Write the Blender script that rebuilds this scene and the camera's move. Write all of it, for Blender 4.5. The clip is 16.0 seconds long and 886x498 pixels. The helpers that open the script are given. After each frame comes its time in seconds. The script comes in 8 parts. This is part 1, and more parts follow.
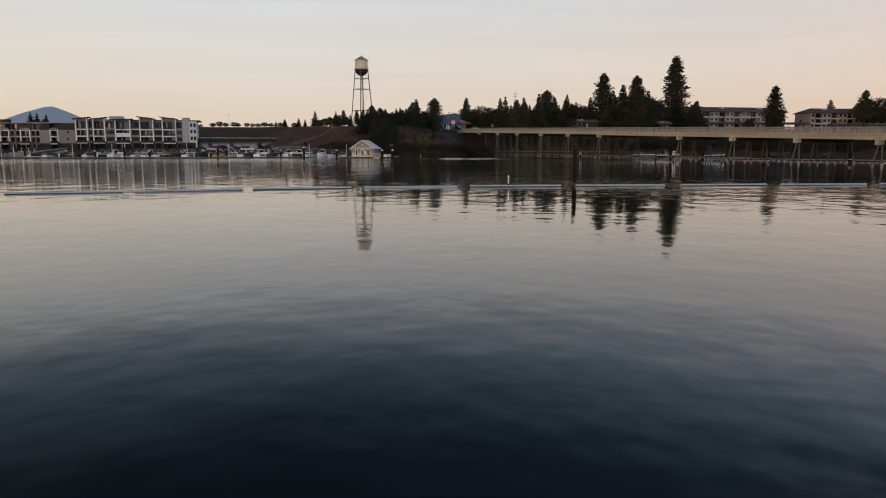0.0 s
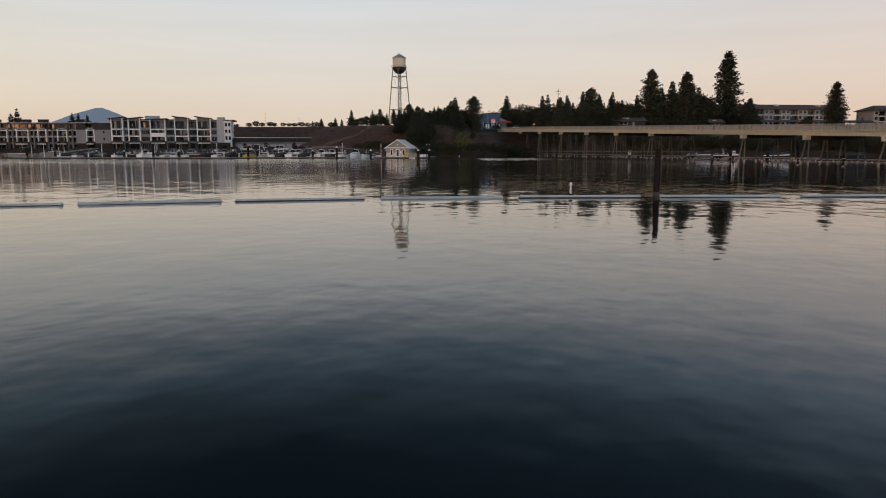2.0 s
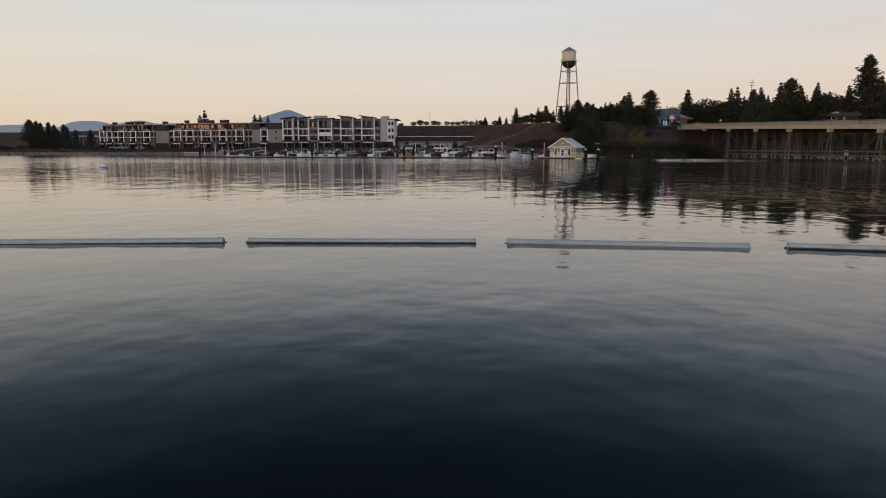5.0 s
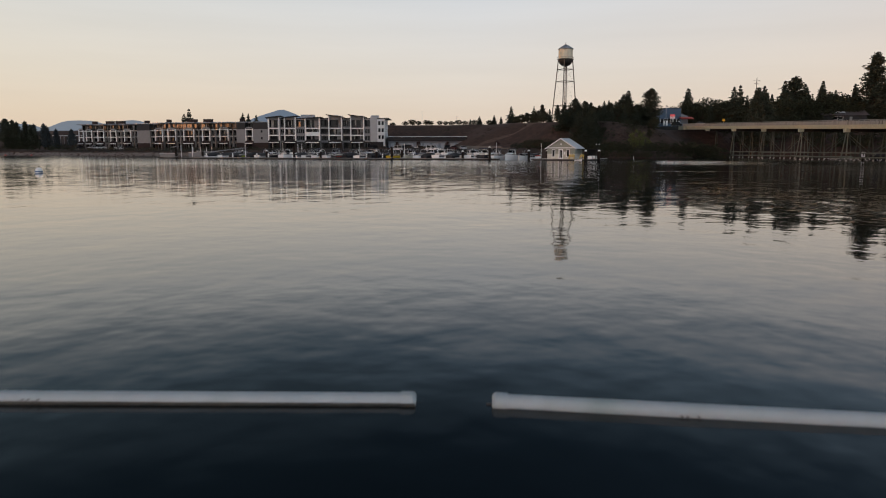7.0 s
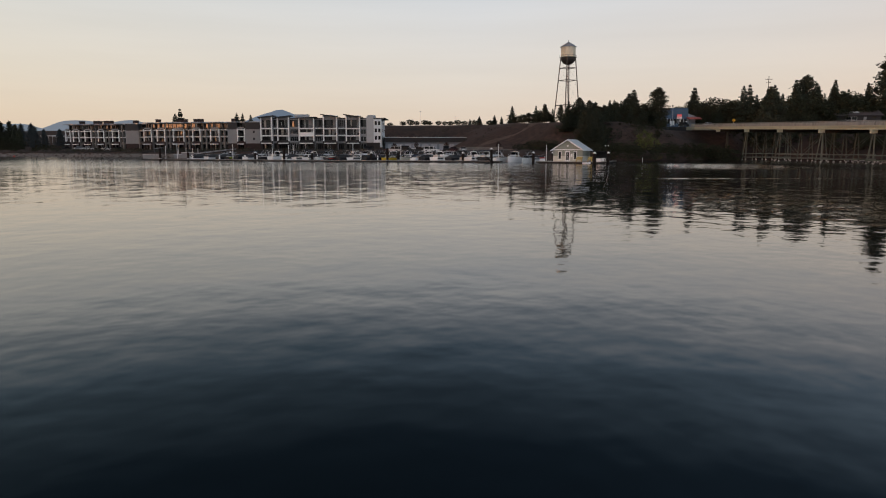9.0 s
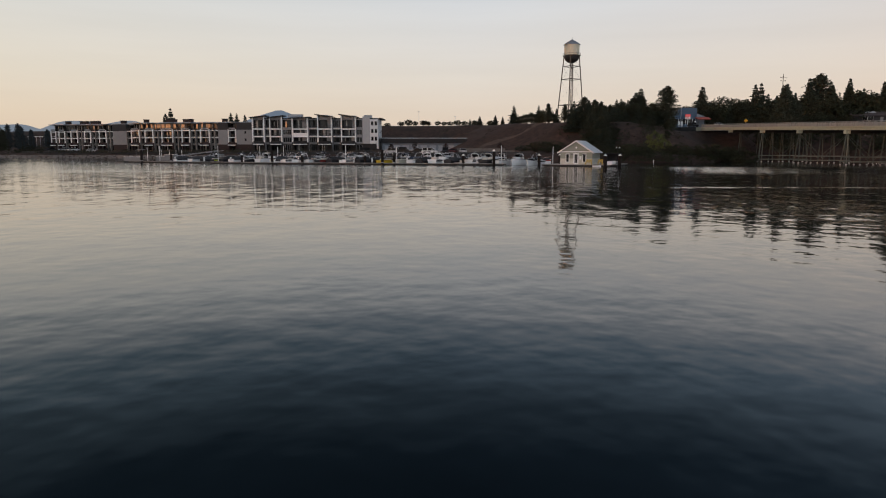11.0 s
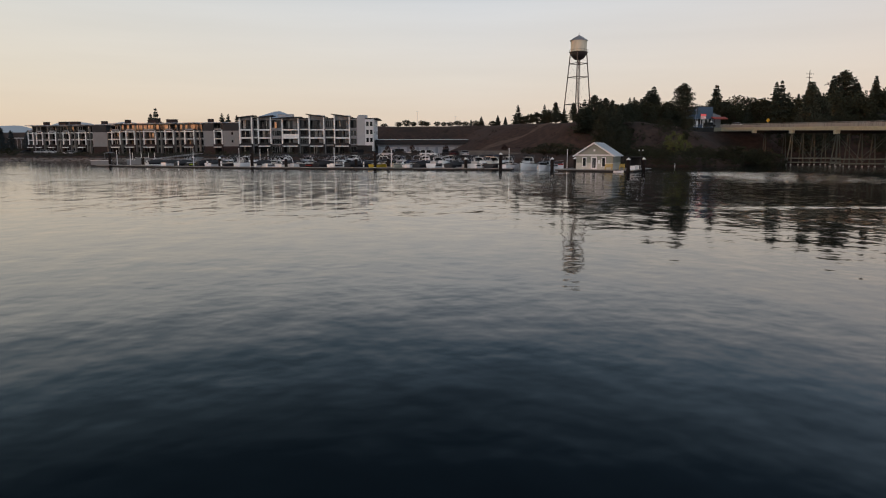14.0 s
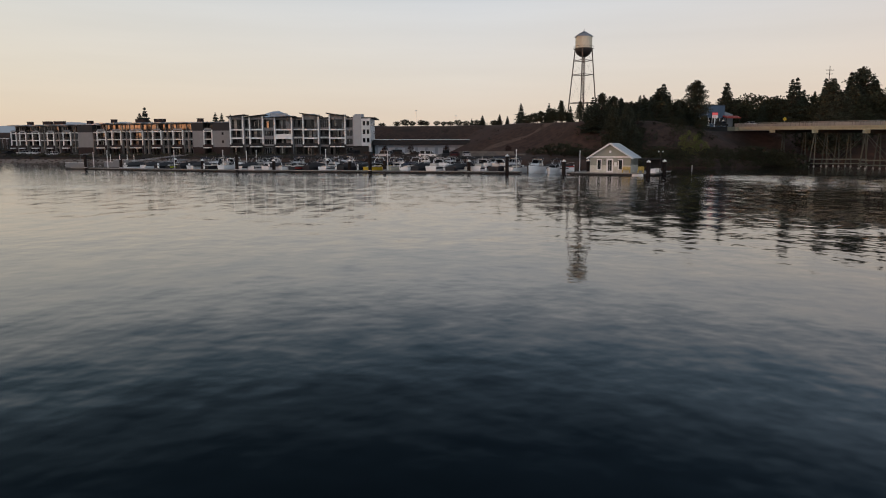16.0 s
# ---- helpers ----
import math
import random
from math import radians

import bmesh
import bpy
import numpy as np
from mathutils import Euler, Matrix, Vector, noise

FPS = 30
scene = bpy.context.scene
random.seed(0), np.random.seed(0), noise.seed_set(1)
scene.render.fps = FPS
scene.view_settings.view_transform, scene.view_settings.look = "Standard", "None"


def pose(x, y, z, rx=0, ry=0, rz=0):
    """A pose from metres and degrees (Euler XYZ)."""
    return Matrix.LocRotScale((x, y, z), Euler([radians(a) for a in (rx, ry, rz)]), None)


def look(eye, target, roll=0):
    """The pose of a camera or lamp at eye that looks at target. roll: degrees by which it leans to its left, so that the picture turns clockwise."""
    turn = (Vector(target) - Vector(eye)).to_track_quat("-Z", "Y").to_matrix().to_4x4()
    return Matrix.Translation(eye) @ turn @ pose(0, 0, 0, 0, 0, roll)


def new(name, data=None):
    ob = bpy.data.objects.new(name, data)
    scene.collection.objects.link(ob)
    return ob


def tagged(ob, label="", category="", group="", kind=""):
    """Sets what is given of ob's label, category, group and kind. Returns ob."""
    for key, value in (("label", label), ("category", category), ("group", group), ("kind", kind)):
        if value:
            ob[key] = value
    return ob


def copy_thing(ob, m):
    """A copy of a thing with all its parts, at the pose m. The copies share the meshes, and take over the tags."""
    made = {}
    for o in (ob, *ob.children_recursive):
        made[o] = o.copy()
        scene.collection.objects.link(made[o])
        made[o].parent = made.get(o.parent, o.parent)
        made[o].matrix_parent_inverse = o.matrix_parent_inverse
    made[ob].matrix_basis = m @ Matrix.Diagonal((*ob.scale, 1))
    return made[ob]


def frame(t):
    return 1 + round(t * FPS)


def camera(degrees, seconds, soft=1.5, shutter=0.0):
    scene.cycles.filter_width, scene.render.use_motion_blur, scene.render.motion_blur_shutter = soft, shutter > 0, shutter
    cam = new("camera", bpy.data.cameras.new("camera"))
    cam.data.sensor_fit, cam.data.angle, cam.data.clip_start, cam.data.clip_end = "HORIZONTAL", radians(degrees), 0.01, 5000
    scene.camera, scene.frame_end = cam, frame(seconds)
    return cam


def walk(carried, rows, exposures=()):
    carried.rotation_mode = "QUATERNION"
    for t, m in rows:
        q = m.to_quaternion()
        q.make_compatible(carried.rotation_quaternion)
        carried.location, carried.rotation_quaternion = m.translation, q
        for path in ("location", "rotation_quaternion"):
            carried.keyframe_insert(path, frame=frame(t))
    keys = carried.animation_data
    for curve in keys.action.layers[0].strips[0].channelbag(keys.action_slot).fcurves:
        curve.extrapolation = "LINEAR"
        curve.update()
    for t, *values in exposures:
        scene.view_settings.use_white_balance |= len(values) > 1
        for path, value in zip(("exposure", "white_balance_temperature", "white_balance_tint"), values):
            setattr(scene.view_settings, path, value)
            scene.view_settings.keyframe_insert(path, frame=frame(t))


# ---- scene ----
cam = camera(66.16, 16.0, soft=1.05, shutter=0.35)
PATH = [
    (0, (-4.563, -6.747, 2.445), (0.849, 12.286, -0.460), -0.07),
    (0.5, (-3.821, -4.165, 2.434), (1.411, 14.920, -0.467), -0.08),
    (1, (-3.118, -1.630, 2.422), (1.879, 17.517, -0.481), -0.09),
    (1.5, (-2.451, 0.873, 2.411), (2.278, 20.088, -0.494), -0.10),
    (2, (-1.820, 3.361, 2.401), (2.501, 22.671, -0.503), -0.10),
    (2.5, (-1.229, 5.831, 2.394), (2.498, 25.265, -0.510), -0.10),
    (3, (-0.675, 8.292, 2.391), (2.405, 27.839, -0.514), -0.10),
    (3.5, (-0.156, 10.783, 2.393), (2.216, 30.429, -0.510), -0.09),
    (4, (0.330, 13.350, 2.401), (1.777, 33.086, -0.499), -0.08),
    (4.5, (0.779, 16.013, 2.416), (1.151, 35.798, -0.487), -0.07),
    (4.7, (0.945, 17.103, 2.424), (0.942, 36.890, -0.485), -0.07),
    (5, (1.178, 18.757, 2.439), (0.752, 38.538, -0.483), -0.06),
    (5.5, (1.513, 21.537, 2.472), (0.800, 41.306, -0.475), -0.05),
    (6, (1.772, 24.294, 2.517), (1.163, 44.064, -0.442), -0.04),
    (6.5, (1.950, 26.971, 2.575), (1.558, 46.748, -0.373), -0.02),
    (6.8, (2.016, 28.523, 2.617), (1.709, 48.305, -0.315), -0.02),
    (7, (2.044, 29.534, 2.647), (1.764, 49.318, -0.275), -0.01),
    (7.5, (2.062, 31.992, 2.728), (1.793, 51.777, -0.181), 0.00),
    (8, (2.022, 34.391, 2.815), (1.761, 54.176, -0.097), 0.01),
    (8.5, (1.955, 36.792, 2.902), (1.705, 56.576, -0.015), 0.02),
    (9, (1.890, 39.236, 2.984), (1.647, 59.020, 0.067), 0.03),
    (9.5, (1.851, 41.742, 3.060), (1.612, 61.527, 0.145), 0.04),
    (10, (1.843, 44.309, 3.128), (1.609, 64.095, 0.218), 0.04),
    (10.5, (1.860, 46.925, 3.191), (1.630, 66.711, 0.285), 0.04),
    (11, (1.885, 49.569, 3.249), (1.657, 69.356, 0.349), 0.04),
    (11.5, (1.902, 52.220, 3.306), (1.672, 72.008, 0.412), 0.04),
    (12, (1.894, 54.865, 3.364), (1.660, 74.654, 0.476), 0.03),
    (12.5, (1.853, 57.498, 3.423), (1.618, 77.288, 0.540), 0.03),
    (13, (1.778, 60.123, 3.484), (1.548, 79.913, 0.605), 0.02),
    (13.5, (1.681, 62.741, 3.549), (1.456, 82.532, 0.672), 0.01),
    (14, (1.574, 65.357, 3.615), (1.358, 85.149, 0.742), -0.01),
    (14.5, (1.463, 67.974, 3.684), (1.255, 87.766, 0.814), -0.02),
    (15, (1.353, 70.592, 3.755), (1.147, 90.384, 0.886), -0.04),
    (15.5, (1.243, 73.210, 3.828), (1.043, 93.001, 0.956), -0.05),
    (16, (1.134, 75.825, 3.902), (0.942, 95.616, 1.021), -0.07),
]
walk(cam, [(t, look(eye, target, roll)) for t, eye, target, roll in PATH])

# ---- world and light: dusk, the sun just down behind and to the left of the flight ----
SUN_DIR = Vector((-0.77, -0.63, 0.05)).normalized()
SOUTH_SKY = (0.50, 0.54, 0.61)
world = bpy.data.worlds.new("dusk_sky")
scene.world = world
world.use_nodes = True
wn, wl = world.node_tree.nodes, world.node_tree.links
wn.clear()


def wnode(kind, **values):
    n = wn.new(kind)
    for k, v in values.items():
        if k in n.inputs:
            n.inputs[k].default_value = v
    return n


w_out = wn.new("ShaderNodeOutputWorld")
w_bg = wnode("ShaderNodeBackground", Strength=1.0)
w_co = wn.new("ShaderNodeTexCoord")
w_sep = wn.new("ShaderNodeSeparateXYZ")
wl.new(w_co.outputs["Generated"], w_sep.inputs[0])


def ramp_stops(node, stops):
    el = node.color_ramp.elements
    while len(el) < len(stops):
        el.new(0.5)
    for e, (p, c) in zip(el, stops):
        e.position, e.color = p, (*c, 1)


# height in the sky: position = sine of the elevation
w_ramp = wn.new("ShaderNodeValToRGB")
ramp_stops(w_ramp, [
    (0.0, (0.68, 0.535, 0.435)), (0.045, (0.735, 0.62, 0.51)), (0.10, (0.735, 0.675, 0.605)), (0.20, (0.675, 0.69, 0.71)),
    (0.30, (0.252, 0.368, 0.485)), (0.42, (0.057, 0.101, 0.156)), (0.60, (0.028, 0.044, 0.074)), (1.0, (0.028, 0.044, 0.078))])
wl.new(w_sep.outputs["Z"], w_ramp.inputs[0])
# the eastern side is pinker than the western
w_map = wn.new("ShaderNodeMapRange")
w_map.inputs["From Min"].default_value, w_map.inputs["From Max"].default_value = -0.6, 0.8
wl.new(w_sep.outputs["X"], w_map.inputs["Value"])
w_tint = wn.new("ShaderNodeValToRGB")
ramp_stops(w_tint, [(0.0, (1.02, 1.0, 0.93)), (0.45, (1.0, 1.0, 1.0)), (0.75, (0.99, 0.953, 0.928)), (1.0, (0.99, 0.89, 0.858))])
wl.new(w_map.outputs[0], w_tint.inputs[0])
w_mul = wn.new("ShaderNodeVectorMath")
w_mul.operation = "MULTIPLY"
wl.new(w_ramp.outputs[0], w_mul.inputs[0])
wl.new(w_tint.outputs[0], w_mul.inputs[1])
# higher up, the north-west is deeper and the east paler
w_map3 = wn.new("ShaderNodeMapRange")
w_map3.inputs["From Min"].default_value, w_map3.inputs["From Max"].default_value = -0.5, 0.8
wl.new(w_sep.outputs["X"], w_map3.inputs["Value"])
w_deep = wn.new("ShaderNodeValToRGB")
ramp_stops(w_deep, [(0.0, (0.56,) * 3), (0.22, (0.53,) * 3), (0.40, (0.57,) * 3), (0.62, (0.80,) * 3), (0.78, (1.12, 1.10, 1.10)), (1.0, (1.62, 1.54, 1.54))])
wl.new(w_map3.outputs[0], w_deep.inputs[0])
w_hi = wn.new("ShaderNodeMapRange")
w_hi.inputs["From Min"].default_value, w_hi.inputs["From Max"].default_value = 0.19, 0.34
wl.new(w_sep.outputs["Z"], w_hi.inputs["Value"])
w_dm = wn.new("ShaderNodeMix")
w_dm.data_type = "VECTOR"
w_dm.inputs["A"].default_value = (1, 1, 1)
wl.new(w_hi.outputs[0], w_dm.inputs["Factor"])
wl.new(w_deep.outputs[0], w_dm.inputs["B"])
w_mul3 = wn.new("ShaderNodeVectorMath")
w_mul3.operation = "MULTIPLY"
wl.new(w_mul.outputs[0], w_mul3.inputs[0])
wl.new(w_dm.outputs["Result"], w_mul3.inputs[1])
# the southern sky, lit from the side of the sunset, stays bright up to the zenith
w_s1 = wn.new("ShaderNodeMapRange")
for k, v in (("From Min", 0.05), ("From Max", -0.65), ("To Min", 0.0), ("To Max", 1.0)):
    w_s1.inputs[k].default_value = v
wl.new(w_sep.outputs["Y"], w_s1.inputs["Value"])
w_s2 = wn.new("ShaderNodeVectorMath")
w_s2.operation = "SCALE"
w_s2.inputs[0].default_value = SOUTH_SKY
wl.new(w_s1.outputs[0], w_s2.inputs["Scale"])
w_s3 = wn.new("ShaderNodeVectorMath")
wl.new(w_mul3.outputs[0], w_s3.inputs[0])
wl.new(w_s2.outputs[0], w_s3.inputs[1])
# thin bands of high cloud
w_cmap = wn.new("ShaderNodeMapping")
w_cmap.inputs["Scale"].default_value = (1.2, 1.2, 16.0)
wl.new(w_co.outputs["Generated"], w_cmap.inputs[0])
w_cloud = wnode("ShaderNodeTexNoise", Scale=1.6, Detail=5.0, Roughness=0.55)
wl.new(w_cmap.outputs[0], w_cloud.inputs["Vector"])
w_cr = wn.new("ShaderNodeMapRange")
for k, v in (("From Min", 0.35), ("From Max", 0.75), ("To Min", 1.025), ("To Max", 0.965)):
    w_cr.inputs[k].default_value = v
wl.new(w_cloud.outputs["Fac"], w_cr.inputs["Value"])
w_mul2 = wn.new("ShaderNodeVectorMath")
w_mul2.operation = "SCALE"
wl.new(w_s3.outputs[0], w_mul2.inputs[0])
wl.new(w_cr.outputs[0], w_mul2.inputs["Scale"])
# a share of physical sky, and the afterglow round the sunset
w_sky = wn.new("ShaderNodeTexSky")
w_sky.sky_type, w_sky.sun_disc = "NISHITA", False
w_sky.sun_elevation, w_sky.sun_rotation = radians(2.0), math.atan2(SUN_DIR.x, SUN_DIR.y)
w_sc = wn.new("ShaderNodeVectorMath")
w_sc.operation = "SCALE"
w_sc.inputs["Scale"].default_value = 0.006
wl.new(w_sky.outputs[0], w_sc.inputs[0])
w_add = wn.new("ShaderNodeVectorMath")
wl.new(w_mul2.outputs[0], w_add.inputs[0])
wl.new(w_sc.outputs[0], w_add.inputs[1])
w_dot = wn.new("ShaderNodeVectorMath")
w_dot.operation = "DOT_PRODUCT"
w_dot.inputs[1].default_value = SUN_DIR
wl.new(w_co.outputs["Generated"], w_dot.inputs[0])
w_glow = wn.new("ShaderNodeMapRange")
w_glow.interpolation_type = "SMOOTHERSTEP"
for k, v in (("From Min", 0.984), ("From Max", 1.0), ("To Min", 0.0), ("To Max", 1.0)):
    w_glow.inputs[k].default_value = v
wl.new(w_dot.outputs["Value"], w_glow.inputs["Value"])
w_gc = wn.new("ShaderNodeVectorMath")
w_gc.operation = "SCALE"
w_gc.inputs[0].default_value = (14.0, 4.6, 1.0)
wl.new(w_glow.outputs[0], w_gc.inputs["Scale"])
w_add2 = wn.new("ShaderNodeVectorMath")
wl.new(w_add.outputs[0], w_add2.inputs[0])
wl.new(w_gc.outputs[0], w_add2.inputs[1])
wl.new(w_add2.outputs[0], w_bg.inputs["Color"])
wl.new(w_bg.outputs[0], w_out.inputs[0])

sun = new("sun", bpy.data.lights.new("sun", "SUN"))
sun.data.energy, sun.data.angle, sun.data.color = 0.16, radians(14), (1.0, 0.74, 0.52)
sun.matrix_world = look((0, 0, 100), Vector((0, 0, 100)) - Vector((SUN_DIR.x, SUN_DIR.y, 0.10)))


# ---- materials ----
def mat(name, color, rough=0.8, metal=0.0, var=0.25, scale=1.0, bump=0.0, bump_scale=None, stain=None, stain_scale=0.15,
        island=0.0, stretch=(1, 1, 1), spec=0.5, rand=0.0):
    """Principled material: colour varied at two scales, optional stains, relief, and a spread from piece to piece."""
    m = bpy.data.materials.new(name)
    m.use_nodes = True
    n, l = m.node_tree.nodes, m.node_tree.links
    b = n["Principled BSDF"]
    b.inputs["Roughness"].default_value, b.inputs["Metallic"].default_value = rough, metal
    b.inputs["Specular IOR Level"].default_value = spec
    co = n.new("ShaderNodeTexCoord")
    mp = n.new("ShaderNodeMapping")
    mp.inputs["Scale"].default_value = stretch
    l.new(co.outputs["Object"], mp.inputs[0])
    fine = n.new("ShaderNodeTexNoise")
    fine.inputs["Scale"].default_value, fine.inputs["Detail"].default_value = 6.0 * scale, 6
    big = n.new("ShaderNodeTexNoise")
    big.inputs["Scale"].default_value, big.inputs["Detail"].default_value = stain_scale * scale * 6, 4
    l.new(mp.outputs[0], fine.inputs["Vector"])
    l.new(mp.outputs[0], big.inputs["Vector"])
    add = n.new("ShaderNodeMath")
    add.operation = "ADD"
    l.new(fine.outputs["Fac"], add.inputs[0])
    l.new(big.outputs["Fac"], add.inputs[1])
    rng = n.new("ShaderNodeMapRange")
    for k, v in (("From Min", 0.7), ("From Max", 1.3), ("To Min", 1 - var), ("To Max", 1 + var)):
        rng.inputs[k].default_value = v
    l.new(add.outputs[0], rng.inputs["Value"])
    col = n.new("ShaderNodeVectorMath")
    col.operation = "SCALE"
    col.inputs[0].default_value = color
    l.new(rng.outputs[0], col.inputs["Scale"])
    out = col.outputs[0]
    if stain:
        mr = n.new("ShaderNodeMapRange")
        mr.inputs["From Min"].default_value, mr.inputs["From Max"].default_value = 0.48, 0.72
        l.new(big.outputs["Fac"], mr.inputs["Value"])
        mix = n.new("ShaderNodeMix")
        mix.data_type = "RGBA"
        l.new(mr.outputs[0], mix.inputs["Factor"])
        l.new(out, mix.inputs["A"])
        mix.inputs["B"].default_value = (*stain, 1)
        out = mix.outputs["Result"]
    if island or rand:
        if rand:
            src = n.new("ShaderNodeObjectInfo").outputs["Random"]
        else:
            src = n.new("ShaderNodeNewGeometry").outputs["Random Per Island"]
        ir = n.new("ShaderNodeMapRange")
        k = rand or island
        ir.inputs["To Min"].default_value, ir.inputs["To Max"].default_value = 1 - k, 1 + k
        l.new(src, ir.inputs["Value"])
        sc = n.new("ShaderNodeVectorMath")
        sc.operation = "SCALE"
        l.new(out, sc.inputs[0])
        l.new(ir.outputs[0], sc.inputs["Scale"])
        out = sc.outputs[0]
    l.new(out, b.inputs["Base Color"])
    if bump:
        bp = n.new("ShaderNodeBump")
        bp.inputs["Strength"].default_value, bp.inputs["Distance"].default_value = bump, 0.05
        bn = n.new("ShaderNodeTexNoise")
        bn.inputs["Scale"].default_value, bn.inputs["Detail"].default_value = (bump_scale or 8 * scale), 5
        l.new(mp.outputs[0], bn.inputs["Vector"])
        l.new(bn.outputs["Fac"], bp.inputs["Height"])
        l.new(bp.outputs[0], b.inputs["Normal"])
    return m


# wave trains: waves a metre, direction, detail, stretch along the crest, steepness
WAVES = ((0.13, 4, 1.0, 0.9, 0.0011), (0.36, -10, 1.0, 1.25, 0.0027), (1.0, 14, 1.0, 1.15, 0.0034), (2.1, -22, 1.0, 1.1, 0.0026), (4.5, 6, 1.0, 1.0, 0.0012))


def water_material():
    """Dark lake water: a smooth mirror broken by waves of five lengths."""
    m = bpy.data.materials.new("lake_water")
    m.use_nodes = True
    n, l = m.node_tree.nodes, m.node_tree.links
    b = n["Principled BSDF"]
    b.inputs["Base Color"].default_value = (0.004, 0.007, 0.009, 1)
    b.inputs["Roughness"].default_value, b.inputs["IOR"].default_value = 0.06, 1.333
    co = n.new("ShaderNodeTexCoord")
    # cat's paws: patches where the breeze roughens the surface
    gm = n.new("ShaderNodeMapping")
    gm.inputs["Scale"].default_value = (0.010, 0.045, 1)
    l.new(co.outputs["Object"], gm.inputs[0])
    gust = n.new("ShaderNodeTexNoise")
    gust.inputs["Scale"].default_value, gust.inputs["Detail"].default_value = 1.0, 3.0
    l.new(gm.outputs[0], gust.inputs["Vector"])
    gr = n.new("ShaderNodeValToRGB")
    ramp_stops(gr, [(0.30, (0.65,) * 3), (0.50, (0.95,) * 3), (0.60, (1.25,) * 3), (0.70, (2.2,) * 3)])
    l.new(gust.outputs["Fac"], gr.inputs[0])
    # a wide ruffled belt off the marina, calm again in the lee of the shore
    sp = n.new("ShaderNodeSeparateXYZ")
    l.new(co.outputs["Object"], sp.inputs[0])
    belt = n.new("ShaderNodeMapRange")
    belt.inputs["From Max"].default_value = 240.0
    l.new(sp.outputs["Y"], belt.inputs["Value"])
    br = n.new("ShaderNodeValToRGB")
    ramp_stops(br, [(0.0, (1.0,) * 3), (0.17, (1.0,) * 3), (0.25, (1.1,) * 3), (0.42, (1.3,) * 3), (0.54, (1.5,) * 3), (0.62, (1.7,) * 3), (0.80, (1.7,) * 3), (0.92, (1.4,) * 3)])
    l.new(belt.outputs[0], br.inputs[0])
    wind = n.new("ShaderNodeMath")
    wind.operation = "MULTIPLY"
    l.new(gr.outputs[0], wind.inputs[0])
    l.new(br.outputs[0], wind.inputs[1])
    # there the short waves lean before the breeze: their long faces look to the south
    west = n.new("ShaderNodeMath")
    west.operation = "MINIMUM"
    west.inputs[1].default_value = 0.0
    l.new(sp.outputs["X"], west.inputs[0])
    skew = n.new("ShaderNodeMath")
    skew.operation = "MULTIPLY_ADD"
    skew.inputs[1].default_value = -0.42
    l.new(west.outputs[0], skew.inputs[0])
    l.new(sp.outputs["Y"], skew.inputs[2])

    # the lee of the shore is wider to the east than off the western point
    far_west = n.new("ShaderNodeMath")
    far_west.operation = "MINIMUM"
    far_west.inputs[1].default_value = -110.0
    l.new(sp.outputs["X"], far_west.inputs[0])
    lee = n.new("ShaderNodeMath")
    lee.operation = "MULTIPLY_ADD"
    lee.inputs[1].default_value = 1.8
    l.new(far_west.outputs[0], lee.inputs[0])
    l.new(sp.outputs["Y"], lee.inputs[2])

    def over(source, lo, hi, stops):
        r = n.new("ShaderNodeMapRange")
        r.inputs["From Min"].default_value, r.inputs["From Max"].default_value = lo, hi
        l.new(source, r.inputs["Value"])
        c = n.new("ShaderNodeValToRGB")
        ramp_stops(c, [(p, (v,) * 3) for p, v in stops])
        l.new(r.outputs[0], c.inputs[0])
        return c.outputs[0]

    east = over(sp.outputs["X"], 0, 90, ((0.0, 1.0), (0.15, 0.95), (0.40, 0.85), (0.75, 0.85)))
    # the floating boom breaks the ripples: calm to its south, ruffled to its north
    bend = n.new("ShaderNodeMath")
    bend.operation = "SUBTRACT"
    bend.inputs[1].default_value = 5.0
    l.new(sp.outputs["X"], bend.inputs[0])
    bow = n.new("ShaderNodeMath")
    bow.operation = "MAXIMUM"
    bow.inputs[1].default_value = 0.0
    l.new(bend.outputs[0], bow.inputs[0])
    past = n.new("ShaderNodeMath")
    past.operation = "MULTIPLY_ADD"
    past.inputs[1].default_value = 0.2
    l.new(bow.outputs[0], past.inputs[0])
    l.new(sp.outputs["Y"], past.inputs[2])
    lull = over(past.outputs[0], 30, 44, ((0.0, 0.90), (0.44, 0.90), (0.50, 0.96), (0.9, 1.02)))
    wind2 = n.new("ShaderNodeMath")
    wind2.operation = "MULTIPLY"
    l.new(wind.outputs[0], wind2.inputs[0])
    l.new(east, wind2.inputs[1])
    wind3 = n.new("ShaderNodeMath")
    wind3.operation = "MULTIPLY"
    l.new(wind2.outputs[0], wind3.inputs[0])
    open_east = n.new("ShaderNodeMath")
    open_east.operation = "MAXIMUM"
    l.new(lull, open_east.inputs[0])
    l.new(over(sp.outputs["X"], 0, 30, ((0.0, 0.5), (0.3, 0.7), (0.7, 1.5))), open_east.inputs[1])
    l.new(open_east.outputs[0], wind3.inputs[1])
    wind2 = wind3
    lean = gr.outputs[0]
